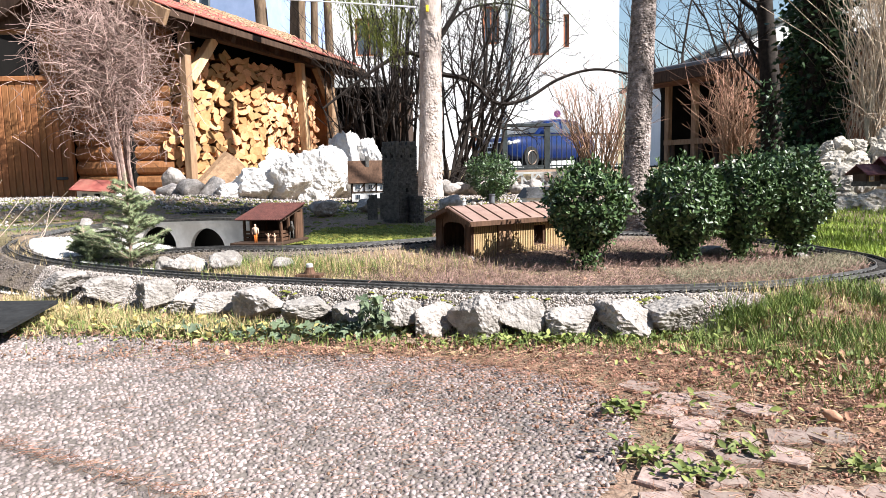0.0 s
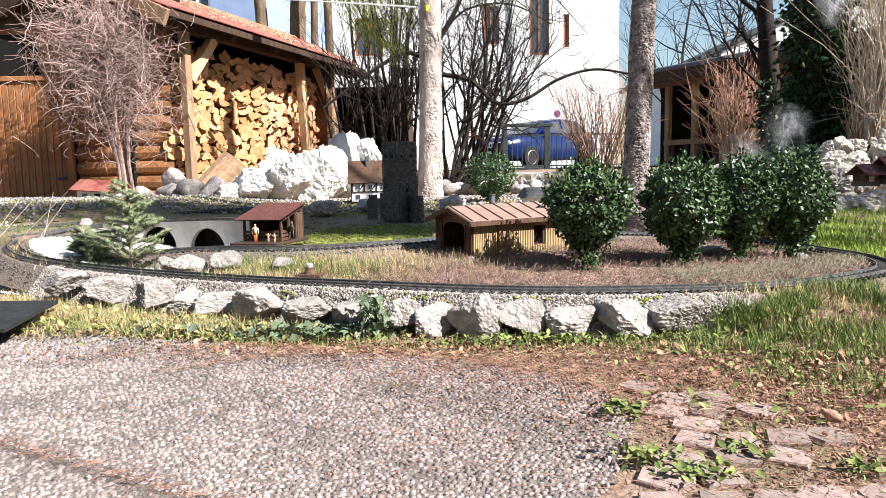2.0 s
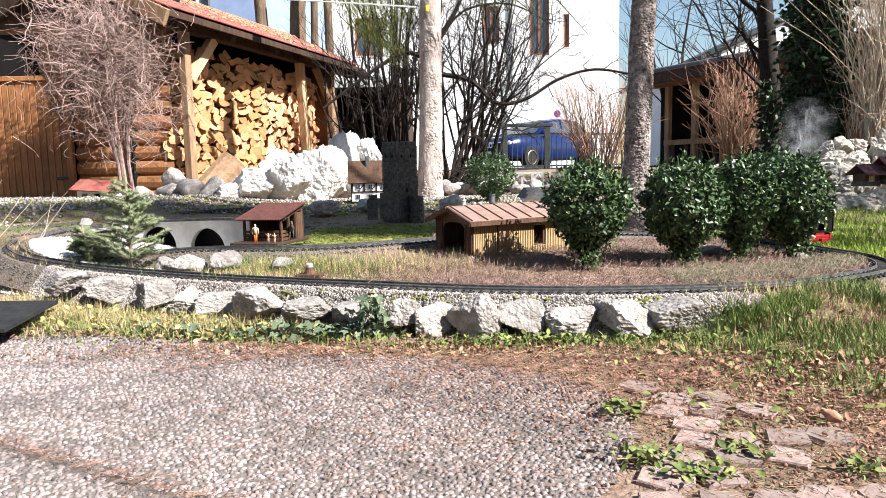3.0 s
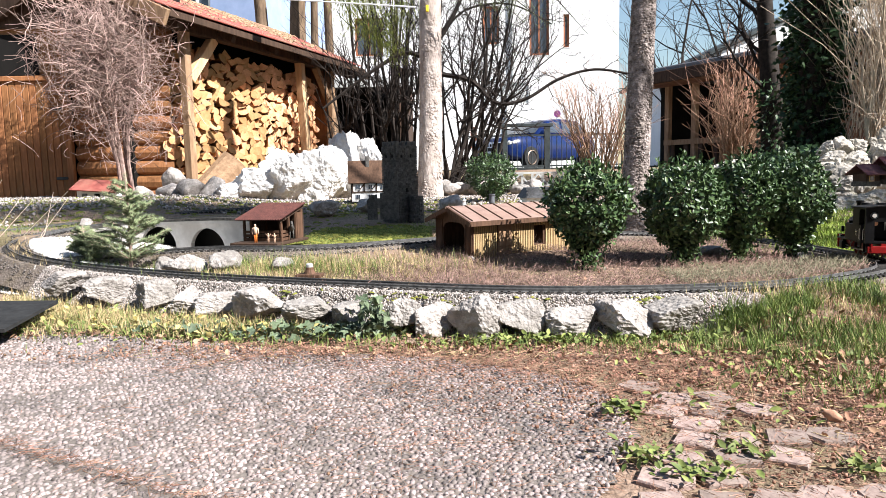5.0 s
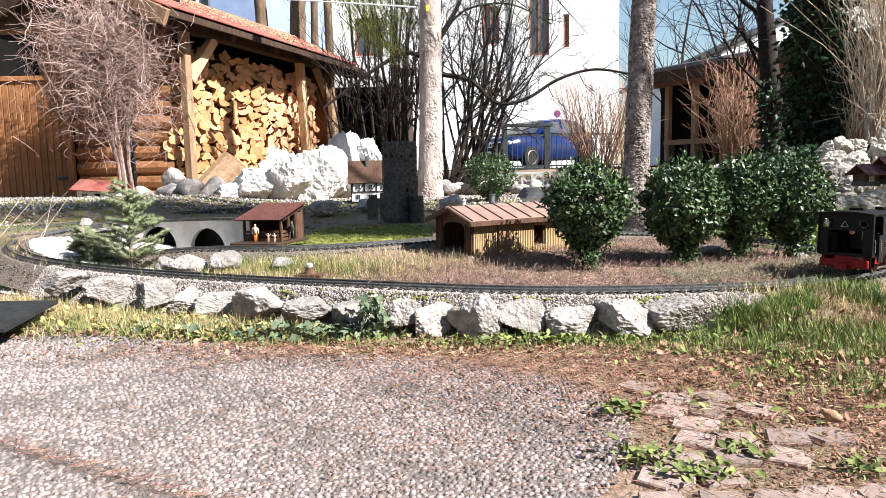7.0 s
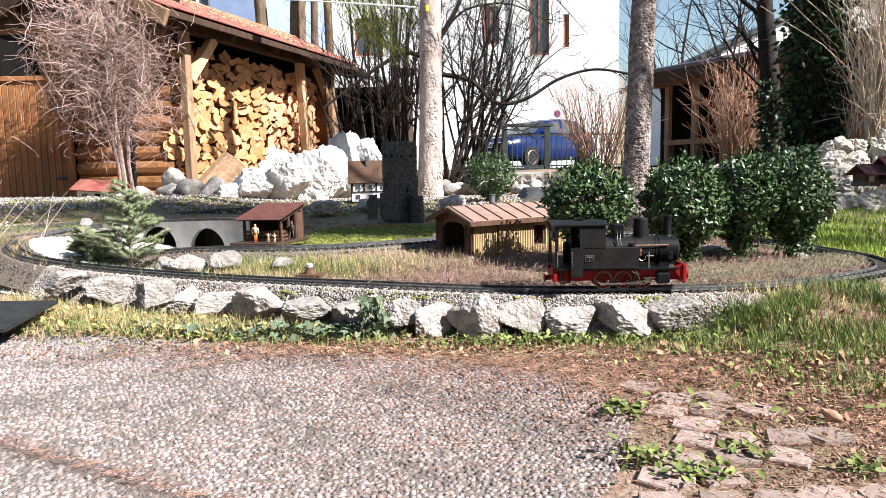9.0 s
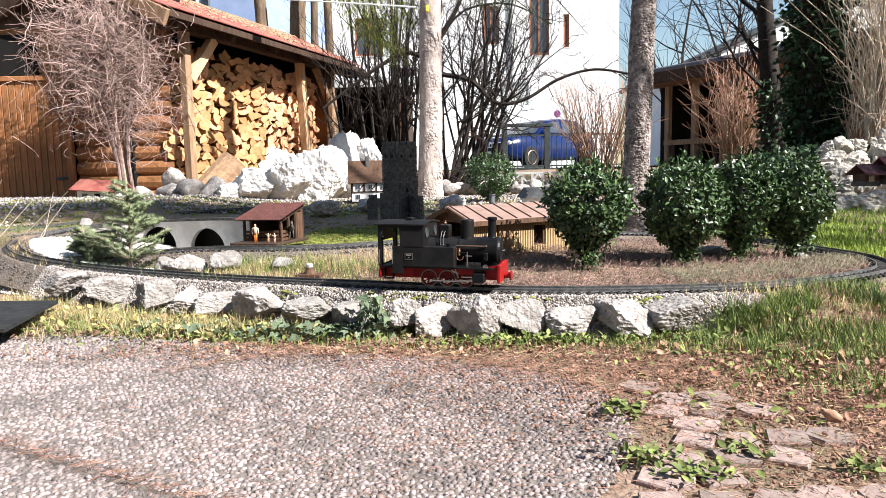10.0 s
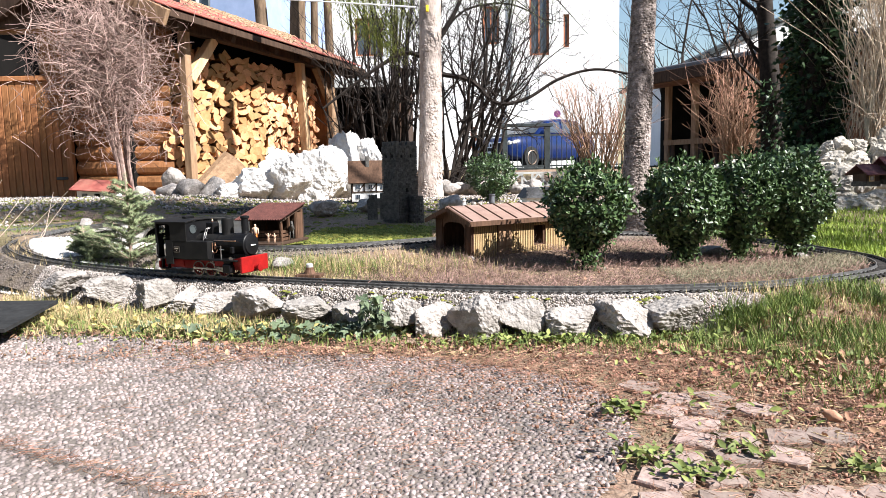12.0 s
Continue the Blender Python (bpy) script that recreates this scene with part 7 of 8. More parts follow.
    # tangle of dry vines at the rockery
    t6 = thing("dry_vines", "tall tangle of dry straw-coloured vines", "shrub", pose(3.52, 5.5, 0.3))
    g, pr = Geo(), random.Random(81)
    for k in range(900):
        x, y = pr.uniform(-0.12, 0.85), pr.uniform(-0.15, 0.3)
        p, d = Vector((x, y, pr.uniform(0.1, 0.7))), Vector((pr.gauss(0.16, 0.17), pr.gauss(0, 0.1), 1)).normalized()
        pts = [p]
        for i in range(6):
            d = (d + Vector((pr.gauss(0, 0.2), pr.gauss(0, 0.12), 0.02))).normalized()
            p = p + d * pr.uniform(0.16, 0.3)
            pts.append(p)
        r = pr.uniform(0.002, 0.006) if k > 16 else pr.uniform(0.012, 0.02)
        g.tube(pts, [r * (1 - 0.1 * i) for i in range(7)], 4, False)
        if k % 20 == 19:
            part("vine", g, "straw_twig", t6)
            g = Geo()
    for k in range(300):
        p = Vector((pr.uniform(-0.25, 0.7), pr.uniform(-0.2, 0.3), pr.uniform(0.4, 1.7)))
        d = Vector((pr.gauss(0, 1), pr.gauss(0, 0.5), pr.gauss(0.3, 0.7))).normalized()
        g.tube([p, p + d * 0.1, p + d * 0.22 + Vector((0, 0, pr.gauss(0, 0.04)))], [0.002, 0.0016, 0.0008], 3, False)
    part("vine_tips", g, "straw_twig", t6)
    # hanging evergreen sprays
    t7 = thing("evergreen_branches", "drooping yellow-green evergreen branches", "tree", pose(0, 0, 0))
    tw = [((-0.95, 6.6, 2.2), (-0.78, 6.6, 1.8)), ((-0.8, 6.6, 2.1), (-0.64, 6.6, 1.72)), ((-0.62, 6.6, 2.1), (-0.52, 6.6, 1.62)), ((-0.45, 6.6, 1.95), (-0.4, 6.6, 1.5)), ((-0.72, 6.7, 1.85), (-0.5, 6.7, 1.62)), ((-1.0, 6.8, 2.2), (-0.5, 6.6, 2.1)), ((-0.35, 6.6, 2.1), (-0.32, 6.6, 1.8))]
    P, R, r2 = spray(tw, 400, 5, 1.0, spread=0.075)
    part("foliage", mass("foliage", *NEEDLE, P, R, np.column_stack([r2.uniform(0.03, 0.075, len(P)), np.full(len(P), 0.0065), np.full(len(P), 0.0065)])), "hang_leaf", t7)
    g = Geo()
    for a, b in tw:
        g.tube([Vector(a) + Vector((0, 0, 0.15)), a, b], [0.01, 0.007, 0.003], 5)
    g.tube([(-1.1, 6.7, 2.45), (-0.7, 6.65, 2.25), (-0.3, 6.6, 2.3), (-0.07, 6.55, 2.4)], [0.02, 0.02, 0.018, 0.02], 6)
    part("bough", g, "dark_bark", t7)
    # thin dark evergreen twigs before the white house
    t8 = thing("evergreen_branches", "thin dark evergreen twigs hanging from above", "tree", pose(0, 0, 0))
    tw = [((0.35, 6.2, 2.1), (0.75, 6.2, 1.75)), ((0.6, 6.2, 2.0), (1.0, 6.2, 1.7)), ((0.9, 6.2, 2.1), (1.35, 6.2, 1.6)), ((0.2, 6.2, 2.1), (0.5, 6.2, 1.85))]
    P, R, r2 = spray(tw, 260, 8, 0.8, spread=0.06)
    part("foliage", mass("foliage", *NEEDLE, P, R, np.column_stack([r2.uniform(0.015, 0.045, len(P)), np.full(len(P), 0.003), np.full(len(P), 0.003)])), "spruce", t8)
    g = Geo()
    for a, b in tw:
        g.tube([a, b], [0.007, 0.002], 5)
    part("bough", g, "dark_bark", t8)


def unseen_shade_tree():
    """A large unseen spruce, added beside the paving so that its long boughs shade parts of the garden."""
    t = trunk_tree("spruce_tree", "tall unseen spruce added beside the paving to shade the garden", [(6.9, 1.1, 0), (6.9, 1.1, 2.4), (6.9, 1.1, 4.5)], [0.22, 0.18, 0.1], "bark", 9)
    g = Geo()
    rng = np.random.default_rng(77)
    at = []
    for x, y, z, rx, ry, rz, dens in SHADE:
        g.tube([(6.9, 1.1, z - 0.6), ((x + 6.9) / 2, y / 2 + 0.5, z - 0.1), (x, y, z)], [0.05, 0.03, 0.008], 5)
        at.append(np.array([x, y, z]) + rng.normal(0, 1, (dens, 3)) * np.array([rx, ry, rz]))
    at = np.concatenate(at)
    part("bough", g, "dark_bark", t)
    s = np.column_stack([rng.uniform(0.05, 0.13, len(at)), rng.uniform(0.012, 0.03, len(at)), np.full(len(at), 0.01)])
    part("foliage", mass("foliage", *NEEDLE, at, frames_from(np.tile([0.3, 0, -0.6], (len(at), 1)), 0.7, rng), s), "spruce", t)


# bough places, spreads and needle counts, picked by where their shadows should fall
SHADE = [(2.95, 1.78, 3.75, 0.17, 0.15, 0.15, 5200), (2.32, 2.13, 4.2, 0.72, 0.26, 0.12, 16000), (2.56, 1.08, 1.25, 0.1, 0.07, 0.06, 320), (5.77, 2.52, 3.4, 0.3, 0.22, 0.2, 2600),
         (2.6, 1.75, 3.6, 0.16, 0.1, 0.1, 1400), (3.05, 1.4, 3.6, 0.2, 0.08, 0.1, 3200), (1.7, 3.5, 4.4, 0.5, 0.3, 0.2, 900)]


def young_spruce(x, y, z, h, seed, name="young_spruce", label="young blue-green spruce seedling between the tracks"):
    t = thing(name, label, "spruce", pose(x, y, z))
    g, rng = Geo(), random.Random(seed)
    g.tube([(0, 0, -0.01), (0.005, 0, h * 0.5), (0, 0, h)], [0.008, 0.005, 0.002], 6)
    segs = [((0, 0, h * 0.55), (0, 0, h))]
    z_ = 0.06 * h
    while z_ < h * 0.93:
        q = 1 - z_ / h
        for k in range(8 if q > 0.3 else 5):
            a = rng.uniform(0, 6.28)
            l = h * 0.36 * (q ** 0.7) * rng.uniform(0.45, 1.25) + 0.015
            p0 = Vector((0, 0, z_))
            p1 = p0 + Vector((math.cos(a) * l, math.sin(a) * l, l * rng.uniform(0.15, 0.6)))
            g.tube([p0, p1], [0.0028, 0.001], 4, False)
            segs.append((p0, p1))
            for j in range(3):
                c = p0.lerp(p1, 0.4 + 0.2 * j)
                b = a + rng.choice((-0.7, 0.7))
                e = c + Vector((math.cos(b), math.sin(b), 0.25)) * l * 0.33
                g.tube([c, e], [0.0015, 0.0008], 3, False)
                segs.append((c, e))
        z_ += h * 0.08
    part("twig_frame", g, "twig", t)
    r2 = np.random.default_rng(seed)
    at, dr = [], []
    for a, b in segs:
        a, b = np.array(a), np.array(b)
        n = max(8, int(np.linalg.norm(b - a) * 1300))
        u = r2.random(n)
        at.append(a + (b - a) * u[:, None])
        w = r2.normal(0, 1, (n, 3))
        ax = (b - a) / np.linalg.norm(b - a)
        w -= (w @ ax)[:, None] * ax
        w /= np.linalg.norm(w, axis=1)[:, None]
        dr.append(w + ax * 0.7)
    at, dr = np.concatenate(at), np.concatenate(dr)
    part("needle_coat", mass("needle_coat", *NEEDLE, at, frames_from(dr, 0.1, r2), np.column_stack([r2.uniform(0.011, 0.019, len(at)), np.full(len(at), 0.0019), np.full(len(at), 0.0014)])), "spruce", t)


def tufts(name, label, material, spots, seed, h, width=0.0022, category="grass", gaps=0.0):
    """Blades of grass; spots: x, y, spread x, spread y, count; gaps: how many bare patches to the metre."""
    rng = np.random.default_rng(seed)
    P = np.concatenate([np.column_stack([rng.normal(x, sx, n), rng.normal(y, sy, n)]) for x, y, sx, sy, n in spots])
    if gaps:
        P = P[np.array([noise.noise(Vector((x * gaps, y * gaps, seed))) for x, y in P]) > -0.14]
    z = gz_all(P)
    n = len(P)
    s = np.column_stack([rng.uniform(0.5, 1.3, n) * h, np.full(n, width), rng.uniform(0.45, 1.15, n) * h])
    R = turns(n, rng, 0.35)
    stuff(name, mass(name, *BLADE, np.column_stack([P, z - 0.003]), R, s), material, label, category)


def litter(name, label, material, base, spots, seed, size, lift=0.004, tilt=0.4, thin=None, category="litter"):
    rng = np.random.default_rng(seed)
    P = np.concatenate([np.column_stack([rng.normal(x, sx, n), rng.normal(y, sy, n)]) for x, y, sx, sy, n in spots])
    n = len(P)
    z = gz_all(P) + rng.uniform(0.3, 1.5, n) * lift + np.array([0.007 if on_patio(x, y) else 0 for x, y in P])
    s = rng.uniform(0.6, 1.4, n) * size
    if thin:
        s = np.column_stack([s, np.full(n, thin), np.full(n, thin)])
    stuff(name, mass(name, *base, np.column_stack([P, z]), turns(n, rng, tilt), s), material, label, category)


def low_plants():
    tufts("grass", "fresh green grass on the bank", "grass", [(1.05, 1.65, 0.1, 0.09, 2250), (0.85, 1.6, 0.09, 0.07, 1200), (1.25, 1.75, 0.13, 0.1, 2250), (0.7, 1.62, 0.06, 0.05, 600), (1.0, 1.4, 0.14, 0.1, 1350), (1.3, 1.4, 0.12, 0.14, 1050), (0.8, 1.35, 0.1, 0.08, 750), (0.78, 1.73, 0.06, 0.025, 1050), (0.92, 1.76, 0.07, 0.03, 1050), (1.1, 1.85, 0.12, 0.06, 1350)], 101, 0.038, 0.0021, gaps=9.0)
    tufts("grass", "short mixed grass by the border stones", "grass", [(-0.9, 1.93, 0.2, 0.06, 800), (-1.2, 2.05, 0.12, 0.06, 500), (0.3, 1.68, 0.25, 0.04, 500), (-0.3, 1.72, 0.25, 0.05, 300), (-1.5, 2.3, 0.1, 0.08, 400), (0.5, 1.62, 0.1, 0.05, 350)], 102, 0.035, 0.002)
    tufts("dry_grass", "dry straw-coloured grass", "dry_grass", [(-0.9, 1.95, 0.25, 0.06, 1100), (-1.25, 2.1, 0.15, 0.07, 800), (-1.85, 2.55, 0.15, 0.12, 900), (-0.35, 2.37, 0.22, 0.07, 1500), (0.0, 2.3, 0.12, 0.08, 500), (1.1, 1.6, 0.25, 0.15, 600), (-1.55, 2.35, 0.1, 0.1, 500), (0.95, 1.85, 0.15, 0.05, 500), (1.0, 1.55, 0.2, 0.12, 600), (1.3, 1.5, 0.15, 0.15, 400), (-1.9, 2.75, 0.12, 0.15, 500), (-0.55, 2.4, 0.12, 0.06, 500)], 103, 0.04, 0.0016, gaps=12.0)
    tufts("grass", "thin tall grass between the tracks", "grass", [(-0.38, 2.37, 0.2, 0.07, 900), (-0.55, 2.42, 0.08, 0.05, 300), (-0.78, 2.5, 0.08, 0.05, 250), (-1.3, 2.6, 0.1, 0.08, 200)], 104, 0.055, 0.0015)
    tufts("lawn", "bright sunlit lawn before the rockery", "lawn", [(2.0, 3.5, 0.3, 0.35, 9000), (1.9, 3.05, 0.1, 0.3, 2500), (2.6, 3.9, 0.5, 0.3, 4000)], 105, 0.035, 0.0028)
    tufts("grass", "short grass on the mound by the castle", "grass", [(-0.45, 3.2, 0.2, 0.14, 4200), (-0.2, 3.2, 0.12, 0.1, 1500), (-0.05, 3.35, 0.1, 0.1, 900)], 106, 0.012, 0.0022)
    tufts("grass", "mossy grass along the far track", "grass", [(-2.2, 3.7, 0.4, 0.2, 2500), (-1.4, 5.2, 0.8, 0.4, 4000), (-3.0, 4.6, 0.5, 0.4, 2500), (-0.6, 4.6, 0.4, 0.25, 2500), (0.5, 4.2, 0.4, 0.4, 2000), (-3.6, 6.2, 0.5, 0.3, 1500), (2.7, 4.5, 0.25, 0.1, 800)], 107, 0.013, 0.003)
    rng = np.random.default_rng(108)
    # brown heather mat: short wiry twigs
    P = np.concatenate([np.column_stack([rng.uniform(-0.05, 1.45, 30000), np.zeros(30000)]), np.column_stack([rng.normal(-0.05, 0.18, 3500), np.full(3500, 1.0)])])
    P[:30000, 1] = np.array([front_y(x) for x in P[:30000, 0]]) + 0.075 + rng.random(30000) ** 1.3 * 1.25
    P[30000:, 1] = rng.normal(2.25, 0.1, 3500)
    n = len(P)
    z = gz_all(P) + rng.uniform(0, 0.018, n)
    s = np.column_stack([rng.uniform(0.012, 0.035, n), np.full(n, 0.0014), np.full(n, 0.0014)])
    stuff("heather", mass("heather", *NEEDLE, np.column_stack([P, z]), frames_from(np.tile([0, 0, 0.1], (n, 1)), 1.0, rng), s), "heather", "low mat of wiry red-brown heather", "heather")
    n = 3500
    x = rng.uniform(0.7, 1.5, n)
    P = np.column_stack([x, np.array([front_y(a) for a in x]) + 0.08 + rng.random(n) * 0.25])
    stuff("heather", mass("heather_grey", *NEEDLE, np.column_stack([P, gz_all(P) + rng.uniform(0.005, 0.03, n)]), frames_from(np.tile([0, -0.2, 0.6], (n, 1)), 0.6, rng), np.column_stack([rng.uniform(0.01, 0.025, n), np.full(n, 0.0022), np.full(n, 0.0022)])), "sage", "grey-green low heath over the brown mat", "heather")
    tufts("dry_grass", "dry weeds and grass below the border stones", "dry_grass", [(-0.62, 1.86, 0.1, 0.03, 500), (-0.88, 1.96, 0.12, 0.045, 900), (-1.12, 2.06, 0.1, 0.05, 900), (-1.35, 2.2, 0.1, 0.06, 900), (-1.5, 2.35, 0.08, 0.06, 500)], 112, 0.05, 0.0018)
    tufts("dry_grass", "thin dry grass over the litter on the bank", "dry_grass", [(1.12, 1.72, 0.16, 0.09, 700)], 116, 0.035, 0.0016)
    tufts("grass", "thin green grass over the litter on the bank", "grass", [(1.12, 1.72, 0.16, 0.09, 900)], 117, 0.035, 0.002)
    tufts("grass", "green weeds below the border stones", "grass", [(-0.62, 1.86, 0.12, 0.03, 300), (-0.88, 1.96, 0.14, 0.045, 500), (-1.15, 2.08, 0.12, 0.05, 400), (-1.4, 2.25, 0.1, 0.05, 300)], 113, 0.045, 0.0022)
    tufts("dry_grass", "short dry grass and stubble between the tracks", "dry_grass", [(-0.5, 2.4, 0.3, 0.1, 2200), (-0.1, 2.5, 0.15, 0.12, 900), (-0.8, 2.45, 0.2, 0.08, 900)], 114, 0.022, 0.0015)
    litter("fallen_leaves", "yellowing leaves under the border stones", "yellow_leaf", DRY_LEAF, [(-0.9, 1.95, 0.2, 0.04, 110), (-1.25, 2.12, 0.14, 0.05, 90), (-0.5, 1.83, 0.15, 0.03, 50)], 115, 0.019, 0.02, 0.7)
    k_ = rng.integers(450, len(LINE) - 320, 1500)
    P = np.array([(LINE[i].x, LINE[i].y) for i in k_]) + np.column_stack([rng.normal(0, 0.03, 1500), rng.uniform(-0.16, -0.05, 1500)])
    lv = np.array([LINE[i].z for i in k_]) - 0.017 - np.maximum(0, (np.array([LINE[i].y for i in k_]) - P[:, 1]) - 0.058) * 1.05
    clump = np.array([noise.noise(Vector((a * 9, b * 9, 4))) for a, b in P]) > 0.05
    P, lv = P[clump], lv[clump]
    v_, f_ = ring_dome(7)
    stuff("moss", mass("bank_moss", v_, f_, np.column_stack([P, lv - 0.002]), turns(len(P), rng, 0.3), np.column_stack([rng.uniform(0.006, 0.022, len(P)), rng.uniform(0.006, 0.02, len(P)), rng.uniform(0.004, 0.012, len(P))])), "moss", "moss and dark soil caught between the border stones", "moss")
    # far ground: gravel path, moss cushions and small stones
    n = 9000
    P = np.column_stack([rng.uniform(-4.2, 1.2, n), rng.uniform(3.7, 7.0, n)])
    P = P[(P[:, 1] > 4.3) | (P[:, 0] < -2.2)]
    n = len(P)
    stuff("gravel", mass("far_gravel", *CHIP, np.column_stack([P, gz_all(P) + 0.002]), turns(n, rng), rng.uniform(0.008, 0.026, n)[:, None] * rng.uniform(0.5, 1.1, (n, 3))), "bank_gravel", "scattered grey gravel on the far path", "gravel")
    n = 2600
    P = np.concatenate([np.column_stack([rng.normal(-0.35, 0.25, 1000), rng.normal(3.2, 0.14, 1000)]), np.column_stack([rng.uniform(-3.6, 0.6, 1600), rng.uniform(3.7, 6.4, 1600)])])
    v_, f_ = ring_dome(7)
    stuff("moss", mass("moss", v_, f_, np.column_stack([P, gz_all(P) - 0.004]), turns(n, rng, 0.2), np.column_stack([rng.uniform(0.015, 0.06, n), rng.uniform(0.015, 0.05, n), rng.uniform(0.008, 0.022, n)])), "moss", "low yellow-green moss cushions", "moss")
    # needles, leaves and twigs on the paving
    red = [(0.0, 1.62, 0.5, 0.07, 2600), (0.5, 1.45, 0.2, 0.12, 3000), (0.8, 1.15, 0.14, 0.18, 4600), (0.45, 1.05, 0.12, 0.14, 900), (0.45, 0.85, 0.14, 0.08, 500), (-0.45, 1.66, 0.2, 0.06, 900), (0.1, 1.3, 0.3, 0.2, 2600), (-0.3, 1.3, 0.5, 0.3, 1500), (0.0, 0.95, 0.25, 0.12, 700), (0.15, 1.5, 0.25, 0.08, 1800), (-1.0, 1.9, 0.2, 0.05, 500), (1.0, 1.3, 0.2, 0.2, 1800), (0.7, 0.85, 0.1, 0.1, 900), (0.9, 1.5, 0.25, 0.12, 2400), (1.12, 1.72, 0.14, 0.09, 2600), (0.4, 1.2, 0.1, 0.12, 900)]
    red += [(x, 1.088 - 0.53 * (x + 0.745), 0.02, 0.005, 45) for x in np.arange(-0.95, 0.1, 0.05)] + [(x, 1.6 + 0.62 * (x + 0.448), 0.02, 0.006, 40) for x in np.arange(-0.62, -0.18, 0.05)]
    litter("fallen_needles", "red-brown fallen conifer needles", "needle", NEEDLE, red, 201, 0.026, 0.005, 0.25, 0.0011)
    litter("fallen_leaves", "curled dead brown leaves and bark flakes", "dead_leaf", DRY_LEAF, [(0.2, 1.66, 0.4, 0.05, 230), (0.7, 1.5, 0.2, 0.1, 230), (0.8, 1.15, 0.15, 0.2, 240), (-0.6, 1.8, 0.3, 0.05, 60), (-1.1, 2.0, 0.2, 0.06, 50), (1.15, 1.45, 0.2, 0.15, 160), (0.6, 2.3, 0.4, 0.15, 40)], 202, 0.0155, 0.007, 0.9)
    litter("straw_bits", "pale straw and wood chips", "dry_grass", NEEDLE, [(0.75, 1.2, 0.2, 0.2, 600), (0.2, 1.62, 0.4, 0.06, 500), (1.1, 1.6, 0.2, 0.12, 500), (-0.9, 1.95, 0.3, 0.05, 400), (0.6, 2.2, 0.4, 0.12, 300)], 203, 0.032, 0.006, 0.3, 0.0017)
    litter("leaf_crumbs", "dark crumbled leaf litter", "needle", CHIP, [(0.6, 1.4, 0.3, 0.18, 2600), (0.85, 1.1, 0.2, 0.2, 2600), (0.0, 1.66, 0.5, 0.05, 1400), (-0.8, 1.9, 0.4, 0.05, 500)], 204, 0.005, 0.003, 2)
    # ivy and weeds along the stones
    litter("ivy", "ivy leaves creeping over the border stones", "ivy_leaf", IVY, [(-0.38, 1.8, 0.12, 0.03, 130), (-0.22, 1.8, 0.07, 0.02, 80), (-0.6, 1.85, 0.12, 0.03, 60), (-0.75, 1.9, 0.1, 0.03, 30)], 205, 0.022, 0.022, 0.9, category="ivy")
    rng = np.random.default_rng(206)
    n = 130
    P = np.column_stack([rng.normal(-0.2, 0.022, n), np.full(n, 1.8) + rng.normal(0, 0.02, n), rng.uniform(0.02, 0.11, n)])
    stuff("ivy", mass("ivy_shoot", *IVY, P, frames_from(np.tile([0, -0.5, -0.7], (n, 1)), 0.6, rng), rng.uniform(0.014, 0.027, n)), "ivy_leaf", "ivy shoot climbing between the stones", "ivy")
    weeds = [(-1.15, 2.07, 0.15, 0.05, 240), (0.3, 1.69, 0.22, 0.025, 420), (0.15, 1.68, 0.1, 0.02, 150), (-0.45, 1.78, 0.25, 0.03, 220), (-0.9, 1.92, 0.25, 0.04, 200), (0.65, 1.68, 0.12, 0.03, 120), (0.31, 1.17, 0.02, 0.018, 70), (0.3, 0.98, 0.024, 0.02, 80), (0.36, 0.92, 0.03, 0.016, 80), (0.6, 0.93, 0.022, 0.015, 50), (0.46, 1.0, 0.016, 0.016, 36), (0.5, 1.2, 0.1, 0.08, 50), (0.85, 1.35, 0.12, 0.1, 160), (0.7, 1.5, 0.15, 0.06, 160)]
    litter("weeds", "small yellow-green weeds", "weed_leaf", LEAF, weeds, 207, 0.017, 0.012, 0.8, category="weeds")
    single("curled_leaf", Geo().add([(0.02 * math.cos(a) * (1 - abs(t) * 0.4), t * 0.03, 0.02 * math.sin(a) * (1 - abs(t) * 0.5)) for t in np.linspace(-1, 1, 7) for a in np.linspace(0.2, 4.4, 9)],
           [(i * 9 + k, i * 9 + k + 1, (i + 1) * 9 + k + 1, (i + 1) * 9 + k) for i in range(6) for k in range(8)]), "dead_leaf", "large curled pale brown dead leaf on the litter", "leaf", pose(0.655, 1.11, 0.016, 20, 10, 60) @ Matrix.Scale(0.5, 4), smooth=True)
    # thin wires of dry stalks at the left
    g, pr = Geo(), random.Random(91)
    for k in range(9):
        x, y = pr.uniform(-2.15, -1.75), pr.uniform(2.7, 3.1)
        g.tube([(x, y, 0.1), (x + pr.uniform(-0.02, 0.1), y, 0.2), (x + pr.uniform(0, 0.2), y, 0.32 + pr.uniform(0, 0.15))], [0.0016, 0.0013, 0.0008], 4)
    single("dry_stalks", g, "straw_twig", "thin dry flower stalks beside the curve", "stalks")
    cable = Geo().tube(spline([(-1.9, 6.4, 2.06), (-0.9, 6.35, 1.98), (-0.16, 6.38, 1.93)], 0.1), 0.006, 6)
    single("cable", cable, "white_paint", "thin white cable strung to the pale tree", "cable")
    single("cable_clip", Geo().box((0.03, 0.02, 0.06), None, 0.005), "yellow", "small yellow insulator clipped on the pale trunk", "insulator", pose(-0.1, 6.385, 1.92))


